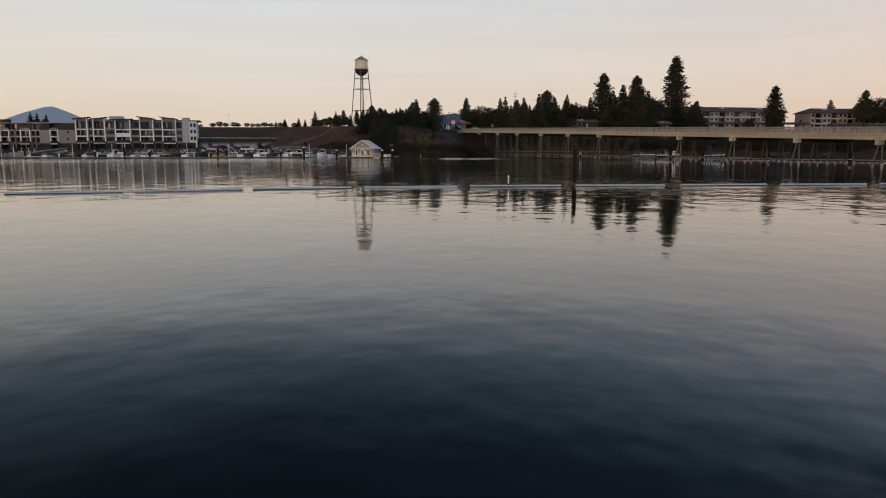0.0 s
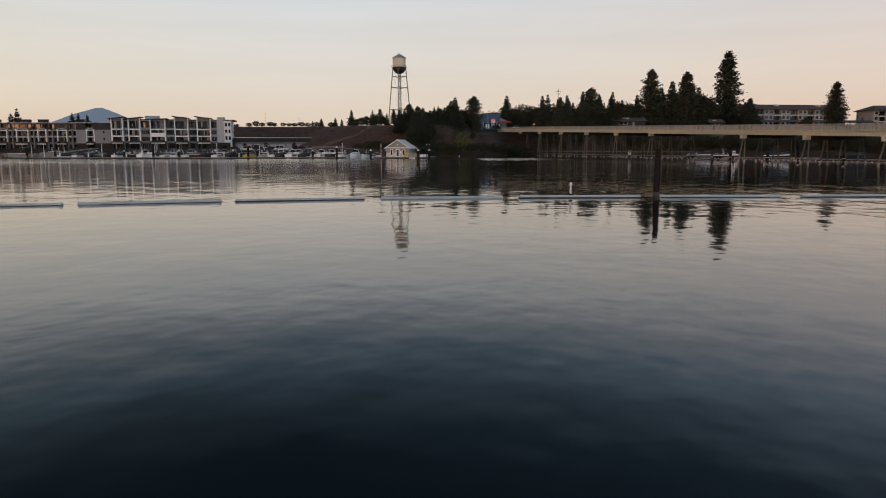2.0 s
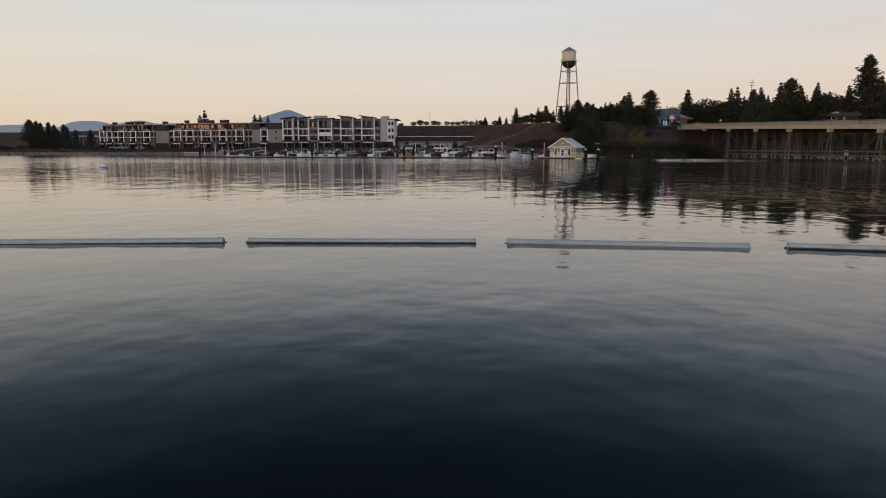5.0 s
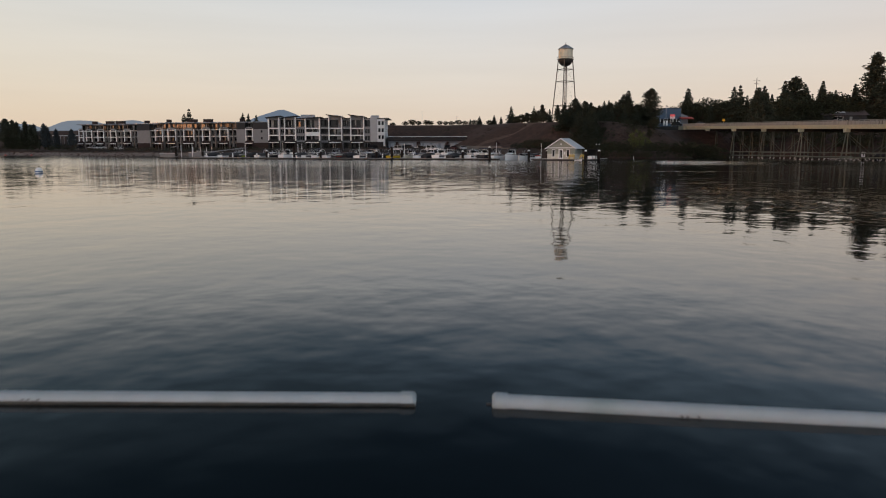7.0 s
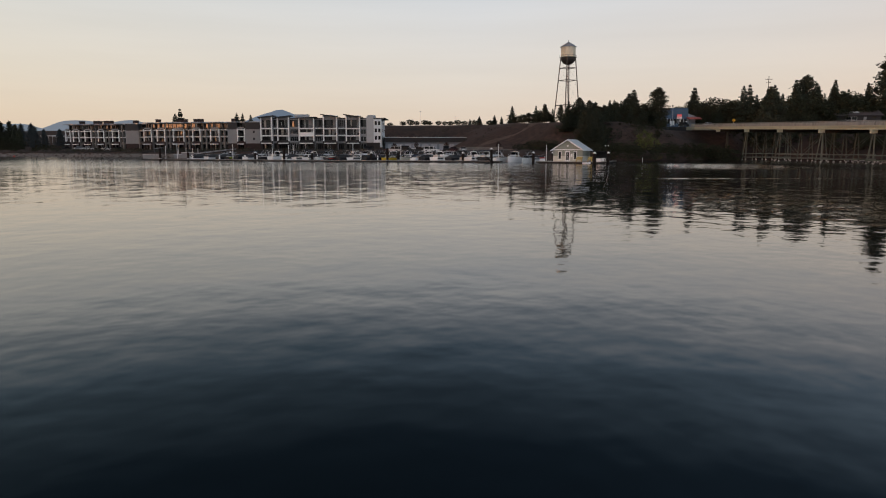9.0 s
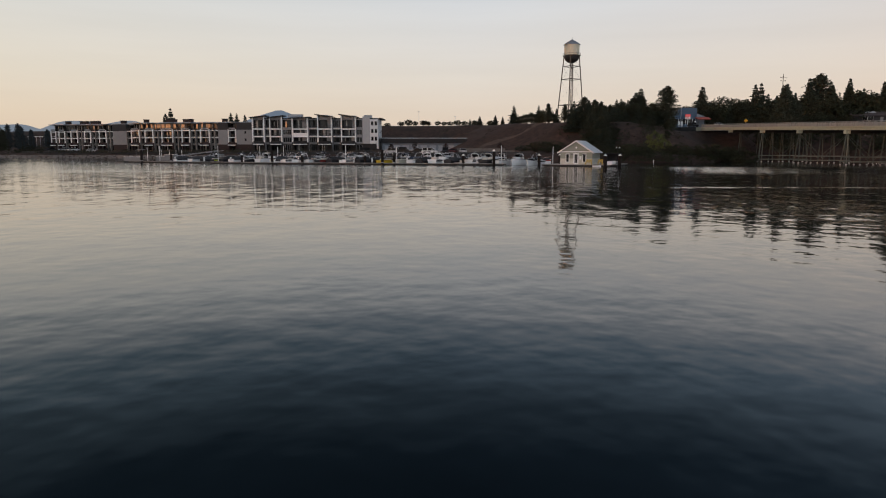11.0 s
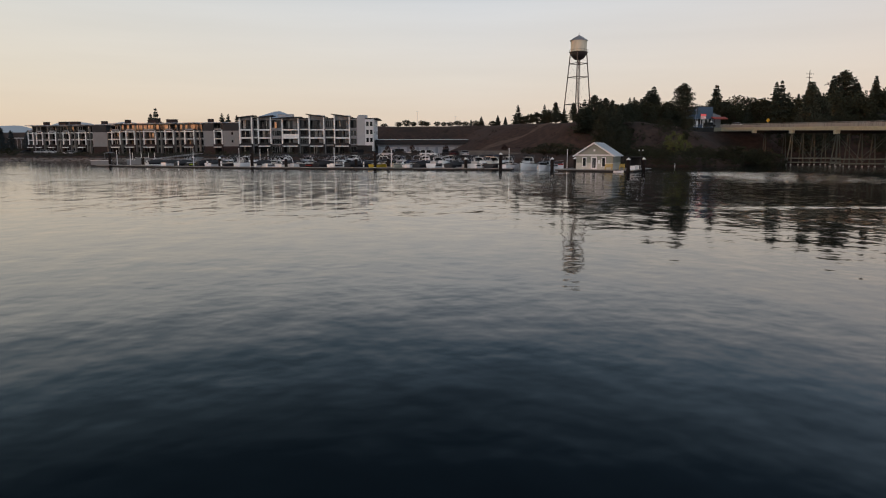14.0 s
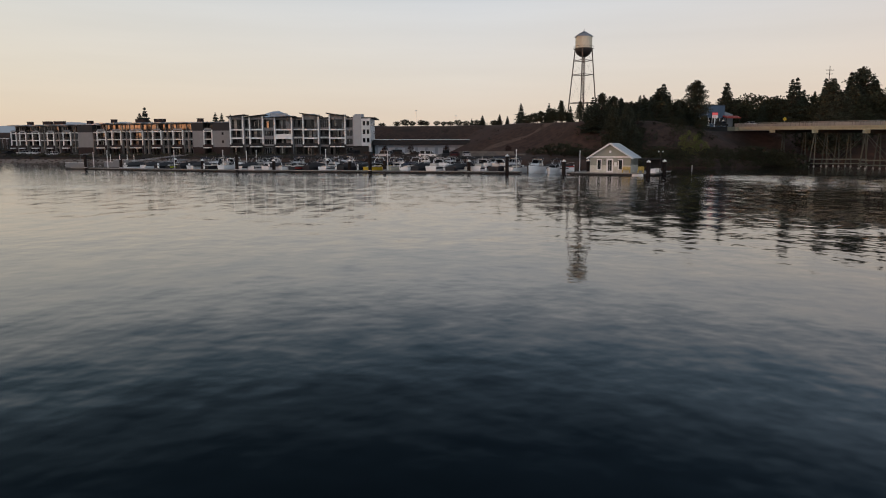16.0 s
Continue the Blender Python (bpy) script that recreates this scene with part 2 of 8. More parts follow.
    for factor in (over(sp.outputs["Y"], 160, 190, ((0.0, 1.0), (0.36, 1.0), (0.44, 2.0), (0.58, 2.0), (0.68, 1.0))),
                   over(skew.outputs[0], 0, 240, ((0.0, 0.0), (0.40, 0.001), (0.50, 0.006), (0.60, 0.017), (0.72, 0.021))),
                   over(lee.outputs[0], -18, 42, ((0.0, 1.0), (0.25, 0.8), (0.45, 0.35), (0.7, 0.08))),
                   over(sp.outputs["X"], 0, 90, ((0.0, 1.0), (0.15, 0.7), (0.35, 0.2), (0.6, 0.0)))):
        lm = n.new("ShaderNodeMath")
        lm.operation = "MULTIPLY"
        l.new(lean, lm.inputs[0])
        l.new(factor, lm.inputs[1])
        lean = lm.outputs[0]
    # farther out the waves come in groups, some steeper than others
    pm = n.new("ShaderNodeMapping")
    pm.inputs["Scale"].default_value = (0.8, 0.30, 1)
    l.new(co.outputs["Object"], pm.inputs[0])
    group = n.new("ShaderNodeTexNoise")
    group.inputs["Scale"].default_value, group.inputs["Detail"].default_value = 1.0, 2.0
    l.new(pm.outputs[0], group.inputs["Vector"])
    gdev = n.new("ShaderNodeMapRange")
    for k, v in (("From Min", 0.25), ("From Max", 0.75), ("To Min", -0.026), ("To Max", 0.026)):
        gdev.inputs[k].default_value = v
    l.new(group.outputs["Fac"], gdev.inputs["Value"])
    gfar = n.new("ShaderNodeMath")
    gfar.operation = "MULTIPLY"
    l.new(gdev.outputs[0], gfar.inputs[0])
    l.new(over(sp.outputs["Y"], 40, 170, ((0.0, 0.0), (0.3, 0.25), (0.6, 0.6), (1.0, 1.0))), gfar.inputs[1])
    tilt = n.new("ShaderNodeMath")
    tilt.operation = "MULTIPLY_ADD"
    tilt.inputs[1].default_value = -0.66
    l.new(lean, tilt.inputs[0])
    l.new(gfar.outputs[0], tilt.inputs[2])
    # two ruffled slicks to the east, a broad one before the shore and a thin one nearer; between them and the boom the long swell falls away northwards
    slicks = tilt.outputs[0]
    for side, along, across in (("SUBTRACT", over(sp.outputs["Y"], 130, 195, ((0.10, 0.0), (0.22, 0.7), (0.45, 1.0), (0.70, 0.9), (0.85, 0.0))), over(sp.outputs["X"], 25, 110, ((0.08, 0.0), (0.20, 0.05), (0.42, 0.05), (0.75, 0.01)))),
                                ("SUBTRACT", over(sp.outputs["Y"], 104, 114, ((0.34, 0.0), (0.44, 1.0), (0.52, 1.0), (0.62, 0.0))), over(sp.outputs["X"], 10, 60, ((0.10, 0.0), (0.25, 0.035), (0.60, 0.035), (0.9, 0.0)))),
                                ("ADD", over(sp.outputs["Y"], 30, 145, ((0.0, 0.0), (0.15, 1.0), (0.80, 1.0), (0.95, 0.0))), over(sp.outputs["X"], 0, 60, ((0.1, 0.0), (0.4, 0.010), (0.8, 0.016))))):
        each = n.new("ShaderNodeMath")
        each.operation = "MULTIPLY"
        l.new(along, each.inputs[0])
        l.new(across, each.inputs[1])
        less = n.new("ShaderNodeMath")
        less.operation = side
        l.new(slicks, less.inputs[0])
        l.new(each.outputs[0], less.inputs[1])
        slicks = less.outputs[0]
    up = n.new("ShaderNodeCombineXYZ")
    up.inputs["Z"].default_value = 1.0
    l.new(slicks, up.inputs["Y"])
    last = up.outputs[0]
    # trains of waves from swell to ripple; each adds the slope of its own height field, taken over a fixed step
    for size, turn, detail, squash, steep in WAVES:
        step = 0.15 / size
        heights = []
        for shift in ((0, 0, 0), (step, 0, 0), (0, step, 0)):
            at = n.new("ShaderNodeVectorMath")
            at.inputs[1].default_value = shift
            l.new(co.outputs["Object"], at.inputs[0])
            mp = n.new("ShaderNodeMapping")
            mp.inputs["Rotation"].default_value = (0, 0, radians(turn))
            mp.inputs["Scale"].default_value = (size * squash, size, 1)
            l.new(at.outputs[0], mp.inputs[0])
            t = n.new("ShaderNodeTexNoise")
            t.inputs["Scale"].default_value, t.inputs["Detail"].default_value = 1.0, detail
            t.inputs["Roughness"].default_value = 0.45
            l.new(mp.outputs[0], t.inputs["Vector"])
            heights.append(t.outputs["Fac"])
        slope = n.new("ShaderNodeCombineXYZ")
        for axis, h in zip("XY", heights[1:]):
            fall = n.new("ShaderNodeMath")
            fall.operation = "SUBTRACT"
            l.new(heights[0], fall.inputs[0])
            l.new(h, fall.inputs[1])
            l.new(fall.outputs[0], slope.inputs[axis])
        amp = n.new("ShaderNodeMath")
        amp.operation = "MULTIPLY"
        amp.inputs[1].default_value = 20 * steep
        l.new(wind2.outputs[0], amp.inputs[0])
        gusty = n.new("ShaderNodeVectorMath")
        gusty.operation = "SCALE"
        l.new(slope.outputs[0], gusty.inputs[0])
        l.new(amp.outputs[0], gusty.inputs["Scale"])
        add = n.new("ShaderNodeVectorMath")
        l.new(last, add.inputs[0])
        l.new(gusty.outputs[0], add.inputs[1])
        last = add.outputs[0]
    unit = n.new("ShaderNodeVectorMath")
    unit.operation = "NORMALIZE"
    l.new(last, unit.inputs[0])
    last = unit.outputs[0]
    rough = n.new("ShaderNodeMath")
    rough.operation = "MULTIPLY"
    l.new(over(sp.outputs["Y"], 60, 240, ((0.0, 0.055), (0.25, 0.065), (0.45, 0.11), (0.62, 0.145), (0.78, 0.14), (0.95, 0.10))), rough.inputs[0])
    l.new(over(sp.outputs["X"], 0, 60, ((0.1, 1.0), (0.5, 0.6), (0.9, 0.5))), rough.inputs[1])
    l.new(rough.outputs[0], b.inputs["Roughness"])
    l.new(last, b.inputs["Normal"])
    return m


M = {
    "water": water_material(),
    "ground": mat("dry_grass_bank", (0.060, 0.035, 0.026), 0.95, var=0.5, scale=0.12, stain=(0.026, 0.018, 0.013), bump=0.6, bump_scale=1.2),
    "mulch": mat("dark_mulch", (0.020, 0.016, 0.015), 0.95, var=0.5, scale=0.6, stain=(0.012, 0.014, 0.010), bump=0.5),
    "trail": mat("trodden_dirt", (0.112, 0.078, 0.058), 0.95, var=0.35, scale=0.5, bump=0.3),
    "dry_verge": mat("tan_dry_grass", (0.125, 0.095, 0.068), 0.95, var=0.45, scale=0.5, bump=0.4),
    "concrete": mat("weathered_concrete", (0.55, 0.54, 0.41), 0.85, var=0.18, scale=0.5, stain=(0.44, 0.43, 0.32), bump=0.2, rand=0.05),
    "concrete_rail": mat("streaked_concrete", (0.40, 0.385, 0.355), 0.88, var=0.32, scale=0.8, stain=(0.17, 0.16, 0.145), stretch=(1, 2.6, 0.10), bump=0.2, rand=0.06),
    "timber": mat("weathered_pale_timber", (0.120, 0.127, 0.103), 0.9, var=0.3, scale=0.7, stretch=(1, 1, 0.2), bump=0.3, rand=0.2),
    # same pile timber, darkened: shade under the deck is put into the colour
    "timber_inner_shade": mat("weathered_shaded_inner_piles", (0.075, 0.080, 0.066), 0.9, var=0.3, scale=0.7, stretch=(1, 1, 0.2), bump=0.3, rand=0.2),
    # dark timber of the docks; on the bridge it paints the under-deck shade
    "timber_and_shade": mat("dark_timber_and_deck_shade", (0.035, 0.030, 0.026), 0.9, var=0.3, stretch=(1, 0.2, 1), bump=0.3),
    "dark_pile": mat("dark_wet_pile", (0.020, 0.014, 0.012), 0.85, var=0.35, stretch=(1, 1, 0.2), bump=0.4, spec=0.2),
    "dock": mat("grey_dock_planks", (0.33, 0.31, 0.285), 0.85, var=0.25, scale=0.6, bump=0.3, rand=0.12),
    "dock_float": mat("black_dock_float", (0.03, 0.03, 0.03), 0.7, var=0.3),
    "pvc": mat("white_pvc", (0.385, 0.445, 0.475), 0.42, var=0.10, scale=0.6, stain=(0.29, 0.355, 0.36), stain_scale=0.4, bump=0.06, rand=0.05),
    "grime_and_shade": mat("grimy_shaded_waterline", (0.05, 0.055, 0.05), 0.6, var=0.4),
    "scrawl": mat("faded_black_print", (0.13, 0.14, 0.14), 0.7),
    "white_paint": mat("white_paint", (0.80, 0.80, 0.79), 0.6, var=0.08, rand=0.04),
    "cream_tank": mat("cream_painted_steel", (0.66, 0.60, 0.46), 0.5, var=0.1, scale=0.3, stain=(0.52, 0.45, 0.33), stretch=(1, 1, 0.3)),
    "black_steel": mat("black_painted_steel", (0.025, 0.022, 0.022), 0.5, var=0.2),
    "grey_roof_metal": mat("blue_grey_roof_metal", (0.26, 0.29, 0.33), 0.45, 0.3, var=0.12, scale=0.4),
    "white_roof_metal": mat("pale_roof_metal", (0.60, 0.63, 0.66), 0.5, 0.1, var=0.08, scale=0.4),
    "steel_leg": mat("rusty_dark_steel", (0.10, 0.075, 0.06), 0.6, 0.2, var=0.25),
    "sage": mat("sage_clapboard", (0.30, 0.31, 0.26), 0.75, var=0.08),
    "stone_band": mat("pale_stone_band", (0.58, 0.56, 0.49), 0.85, var=0.2, scale=1.5),
    "glass": mat("dark_window_glass", (0.008, 0.009, 0.010), 0.06, var=0.05, spec=0.27),
    "stucco_grey": mat("grey_stucco", (0.20, 0.20, 0.205), 0.9, var=0.08),
    "stucco_dark": mat("dark_grey_cladding", (0.026, 0.026, 0.028), 0.85, var=0.12),
    "stucco_tan": mat("tan_grey_stucco", (0.20, 0.185, 0.172), 0.9, var=0.1),
    "panel_grey": mat("mid_grey_panel", (0.22, 0.225, 0.23), 0.9, var=0.08),
    "stucco_white": mat("white_grey_cladding", (0.62, 0.62, 0.62), 0.85, var=0.06),
    "brick_dark": mat("dark_brown_brick", (0.026, 0.015, 0.014), 0.9, var=0.3, scale=2.0),
    "dark_fascia": mat("dark_bronze_fascia", (0.030, 0.029, 0.030), 0.85, var=0.15, spec=0.2),
    "rail_dark": mat("dark_railing_metal", (0.035, 0.035, 0.035), 0.5, 0.3),
    "shed_wall": mat("blue_grey_metal_wall", (0.15, 0.175, 0.21), 0.6, var=0.1, stretch=(4, 1, 0.2)),
    "shed_door": mat("pale_rollup_door", (0.27, 0.295, 0.33), 0.6, var=0.06, stretch=(0.3, 1, 6)),
    "needles": mat("dark_needles", (0.050, 0.060, 0.044), 0.85, var=0.3, scale=0.2, island=0.5, spec=0.2),
    # needles made paler and bluer: haze of distance put into the colour
    "needles_far": mat("haze_tinted_needles", (0.070, 0.088, 0.095), 0.9, var=0.3, scale=0.2, island=0.4, spec=0.1),
    "frame_white": mat("off_white_frame_paint", (0.80, 0.79, 0.77), 0.7, var=0.08, rand=0.05),
    "stair_grey": mat("pale_grey_stucco", (0.38, 0.385, 0.39), 0.9, var=0.08),
    "block_tan": mat("tan_concrete_block", (0.15, 0.13, 0.115), 0.9, var=0.2, rand=0.12),
    "needles_pine": mat("pine_needles", (0.062, 0.068, 0.047), 0.85, var=0.3, scale=0.2, island=0.5, spec=0.2),
    "leaves": mat("dusk_leaves", (0.043, 0.047, 0.027), 0.8, var=0.3, scale=0.3, island=0.5, spec=0.2),
    "leaves_red": mat("reddish_leaves", (0.045, 0.024, 0.020), 0.8, var=0.3, scale=0.3, island=0.5, spec=0.2),
    "bark": mat("brown_bark", (0.06, 0.042, 0.03), 0.95, var=0.35, stretch=(1, 1, 0.2), bump=0.5),
    "asphalt": mat("asphalt", (0.05, 0.05, 0.052), 0.9, var=0.2, scale=0.4),
    "rock": mat("shore_rock", (0.19, 0.17, 0.155), 0.9, var=0.3, scale=1.0, bump=0.5, rand=0.1),
    "leaves_brown": mat("dry_brush_leaves", (0.038, 0.023, 0.017), 0.85, var=0.3, scale=0.3, island=0.5, spec=0.2),
    "willow": mat("yellow_green_leaves", (0.125, 0.14, 0.045), 0.8, var=0.3, scale=0.3, island=0.4, spec=0.2),
    "blue_wall": mat("blue_metal_wall", (0.055, 0.10, 0.16), 0.6, var=0.1, stretch=(3, 3, 0.2)),
}


# ---- mesh helpers ----
class Build:
    """Collects faces for one mesh."""

    def __init__(self):
        self.v, self.f = [], []

    def add(self, vs, fs):
        k = len(self.v)
        self.v += [tuple(p) for p in vs]
        self.f += [tuple(i + k for i in f) for f in fs]
        return self

    def box(self, x0, x1, y0, y1, z0, z1, dz=None):
        """A box; dz(x, y) lifts each corner."""
        vs = [(x, y, z + (dz(x, y) if dz else 0)) for z in (z0, z1) for y in (y0, y1) for x in (x0, x1)]
        return self.add(vs, [(0, 2, 3, 1), (4, 5, 7, 6), (0, 1, 5, 4), (2, 6, 7, 3), (0, 4, 6, 2), (1, 3, 7, 5)])

    def bevel_box(self, x0, x1, y0, y1, z0, z1, b):
        """A box with all edges cut off by b."""
        vs, idx = [], {}
        xs, ys, zs = (x0, x1), (y0, y1), (z0, z1)
        for i in (0, 1):
            for j in (0, 1):
                for k in (0, 1):
                    sx, sy, sz = (1 - 2 * i), (1 - 2 * j), (1 - 2 * k)
                    for a, off in enumerate(((0, b, b), (b, 0, b), (b, b, 0))):
                        idx[i, j, k, a] = len(vs)
                        vs.append((xs[i] + sx * off[0], ys[j] + sy * off[1], zs[k] + sz * off[2]))
        fs = []
        for a in range(3):
            o1, o2 = [c for c in range(3) if c != a]
            for s in (0, 1):
                q = []
                for p1, p2 in ((0, 0), (1, 0), (1, 1), (0, 1)):
                    key = [0, 0, 0]
                    key[a], key[o1], key[o2] = s, p1, p2
                    q.append(idx[(*key, a)])
                fs.append(tuple(q))
            for p1 in (0, 1):
                for p2 in (0, 1):
                    k0, k1 = [0, 0, 0], [0, 0, 0]
                    k0[o1], k0[o2], k1[o1], k1[o2] = p1, p2, p1, p2
                    k0[a], k1[a] = 0, 1
                    fs.append((idx[(*k0, o1)], idx[(*k1, o1)], idx[(*k1, o2)], idx[(*k0, o2)]))
        for i in (0, 1):
            for j in (0, 1):
                for k in (0, 1):
                    fs.append(tuple(idx[i, j, k, a] for a in range(3)))
        return self.add(vs, fs)

    def rod(self, a, b, r0, r1=None, n=8, cap=True):
        """A round bar from a to b."""
        a, b = Vector(a), Vector(b)
        r1 = r0 if r1 is None else r1
        w = (b - a).normalized()
        u = w.orthogonal().normalized()
        t = w.cross(u)
        vs = []
        for p, r in ((a, r0), (b, r1)):
            for i in range(n):
                c, s = math.cos(2 * math.pi * i / n), math.sin(2 * math.pi * i / n)
                vs.append(p + (u * c + t * s) * r)
        fs = [(i, (i + 1) % n, n + (i + 1) % n, n + i) for i in range(n)]
        if cap:
            fs += [tuple(range(n))[::-1], tuple(range(n, 2 * n))]
        return self.add(vs, fs)

    def lathe(self, profile, n=24):
        """Turns (radius, z) pairs round the z axis."""
        vs = [(r * math.cos(2 * math.pi * i / n), r * math.sin(2 * math.pi * i / n), z) for r, z in profile for i in range(n)]
        fs = [(k * n + i, k * n + (i + 1) % n, (k + 1) * n + (i + 1) % n, (k + 1) * n + i) for k in range(len(profile) - 1) for i in range(n)]
        return self.add(vs, fs)

    def prism(self, poly, axis, lo, hi):
        """A polygon drawn out along an axis: axis 'x' takes (y, z), 'y' takes (x, z), 'z' takes (x, y)."""
        n = len(poly)
        place = {"x": lambda p, h: (h, p[0], p[1]), "y": lambda p, h: (p[0], h, p[1]), "z": lambda p, h: (p[0], p[1], h)}[axis]
        vs = [place(p, h) for h in (lo, hi) for p in poly]
        fs = [(i, (i + 1) % n, n + (i + 1) % n, n + i) for i in range(n)] + [tuple(range(n))[::-1], tuple(range(n, 2 * n))]
        return self.add(vs, fs)

    def loft(self, rings, close=True):
        """Skins a row of rings with equal counts."""
        n = len(rings[0])
        vs = [p for r in rings for p in r]
        fs = [(k * n + i, k * n + (i + 1) % n, (k + 1) * n + (i + 1) % n, (k + 1) * n + i) for k in range(len(rings) - 1) for i in range(n)]
        if close:
            fs += [tuple(range(n))[::-1], tuple(range((len(rings) - 1) * n, len(rings) * n))]
        return self.add(vs, fs)

    def mesh(self, name, material, smooth=False):
        me = bpy.data.meshes.new(name)
        me.from_pydata(self.v, [], self.f)
        bm = bmesh.new()
        bm.from_mesh(me)
        if len(self.f) < 6000:
            bmesh.ops.recalc_face_normals(bm, faces=bm.faces)
        bm.to_mesh(me)
        bm.free()
        if smooth:
            me.shade_smooth()
        me.materials.append(material)
        return me


def part(name, b, material, parent, label="", smooth=False, at=None):
    """Links a Build (or a ready mesh) as one mesh object under a thing or a part."""
    me = b.mesh(name, material, smooth) if isinstance(b, Build) else b
    ob = new(name, me)
    ob.parent = parent
    if at is not None:
        ob.matrix_basis = at if isinstance(at, Matrix) else Matrix.Translation(at)
    if label:
        ob["label"] = label
    return ob


def thing(name, m, label, category, group="", kind=""):
    """An Empty at a thing's base."""
    ob = new(name)
    ob.empty_display_size = 0.2
    ob.matrix_basis = m
    return tagged(ob, label, category, group, kind)


def solid(name, b, material, label, category="", kind="structure", smooth=False, m=None, group=""):
    """A thing that is one mesh."""
    ob = new(name, b.mesh(name, material, smooth))
    if m is not None:
        ob.matrix_basis = m
    return tagged(ob, label, category, group, kind)


# ---- ground, water, distance ----
SHORE = [(-900, 760), (-420, 470), (-300, 372), (-215, 318), (-190, 300), (-165, 298), (-135, 297), (-72, 282), (-28, 258), (6, 243), (20, 233),
         (34, 226), (58, 224), (70, 230), (80, 248), (90, 268), (102, 276), (118, 264), (127, 235), (134, 150), (138, 40), (146, -120), (170, -900)]
BLUFF = [(-900, 800), (-420, 520), (-200, 420), (-60, 352), (0, 346), (18, 330), (27, 296), (40, 270), (56, 262), (70, 272), (82, 288), (90, 297), (100, 303),
         (125, 285), (150, 240), (168, 140), (180, 0), (200, -900)]


def side_of(line, x, y):
    """Signed distance from a line that runs west to east: positive to its north or east."""
    best = np.full(x.shape, 1e9)
    for (ax, ay), (bx, by) in zip(line, line[1:]):
        dx, dy = bx - ax, by - ay
        s = np.clip(((x - ax) * dx + (y - ay) * dy) / (dx * dx + dy * dy), 0, 1)
        best = np.minimum(best, np.hypot(x - ax - s * dx, y - ay - s * dy))
    lx, ly = np.array(line, float).T
    return np.where(y > np.interp(x, lx, ly), best, -best)


def smooth(a, b, v):
    s = np.clip((v - a) / (b - a), 0, 1)
    return s * s * (3 - 2 * s)


def rough_field(x, y):
    return (np.sin(x * 0.11 + 1.3 * np.sin(y * 0.07)) + np.sin(y * 0.13 + 1.7 * np.sin(x * 0.05 + 2)) + 0.6 * np.sin(x * 0.31 + y * 0.23)) / 2.6


def land_height(x, y):
    x, y = np.asarray(x, float), np.asarray(y, float)
    d, p = side_of(SHORE, x, y), side_of(BLUFF, x, y)
    low = -1.8 + 3.4 * smooth(-3.0, 2.2, d) + 0.7 * smooth(2, 12, d)
    east = smooth(95, 150, x)
    wide = 27 - 9 * smooth(10, 30, x) + 10 * east
    top = np.interp(x, [-900, 10, 30, 55, 75, 95, 110, 150, 200, 260, 400], [13.2, 13.2, 12.3, 11.6, 9.6, 9.7, 8.8, 7.0, 9.0, 11.8, 14.0])
    top = top + 1.5 * smooth(0, 60, p) * smooth(110, 80, x)
    rise = smooth(-wide, 0.0, p)
    h = low * (1 - rise) + np.maximum(top, low) * rise
    bump = rough_field(x, y) * (0.25 + 0.7 * rise * (1 - rise) * 4)
    h = np.where(d > 3, h + bump * smooth(3, 10, d), h)
    # a spur that runs down from the knoll, and the embankment at the bridge end
    spur = np.interp(x, [4, 12, 20, 28, 36, 44], [0.6, 3.4, 6.4, 9.4, 11.4, 11.4]) - 0.42 * np.sqrt((y - 283) ** 2 + 9) + 1.26
    h = np.where((x > 4) & (x < 44), np.maximum(h, spur + 0.25 * rough_field(x * 2, y * 2)), h)
    bank = 9.6 - 0.55 * np.maximum(0, 283 - y) - 0.7 * np.maximum(0, np.abs(x - 92) - 6.6)
    h = np.where(y < 300, np.maximum(h, bank), h)
    return h


def ground_z(x, y):
    return float(land_height(np.array([x]), np.array([y]))[0])


def build_ground():
    xs = np.concatenate([np.arange(-1500, -420, 60), np.arange(-420, -200, 10), np.arange(-200, 200, 2.5), np.arange(200, 420, 10), np.arange(420, 1600, 60)])
    ys = np.concatenate([np.arange(-900, -60, 60), np.arange(-60, 180, 8), np.arange(180, 380, 2.5), np.arange(380, 640, 12), np.arange(640, 4600, 160)])
    gx, gy = np.meshgrid(xs, ys)
    gz = land_height(gx, gy)
    nx = len(xs)
    b = Build()
    b.v = list(zip(gx.ravel().tolist(), gy.ravel().tolist(), gz.ravel().tolist()))
    wet = gz.ravel() < -1.7
    for j in range(len(ys) - 1):
        for i in range(nx - 1):
            q = (j * nx + i, j * nx + i + 1, (j + 1) * nx + i + 1, (j + 1) * nx + i)
            if not all(wet[k] for k in q):
                b.f.append(q)
    return solid("ground", b, M["ground"], "brown dry grass bank and plateau round the lake", smooth=True)


build_ground()


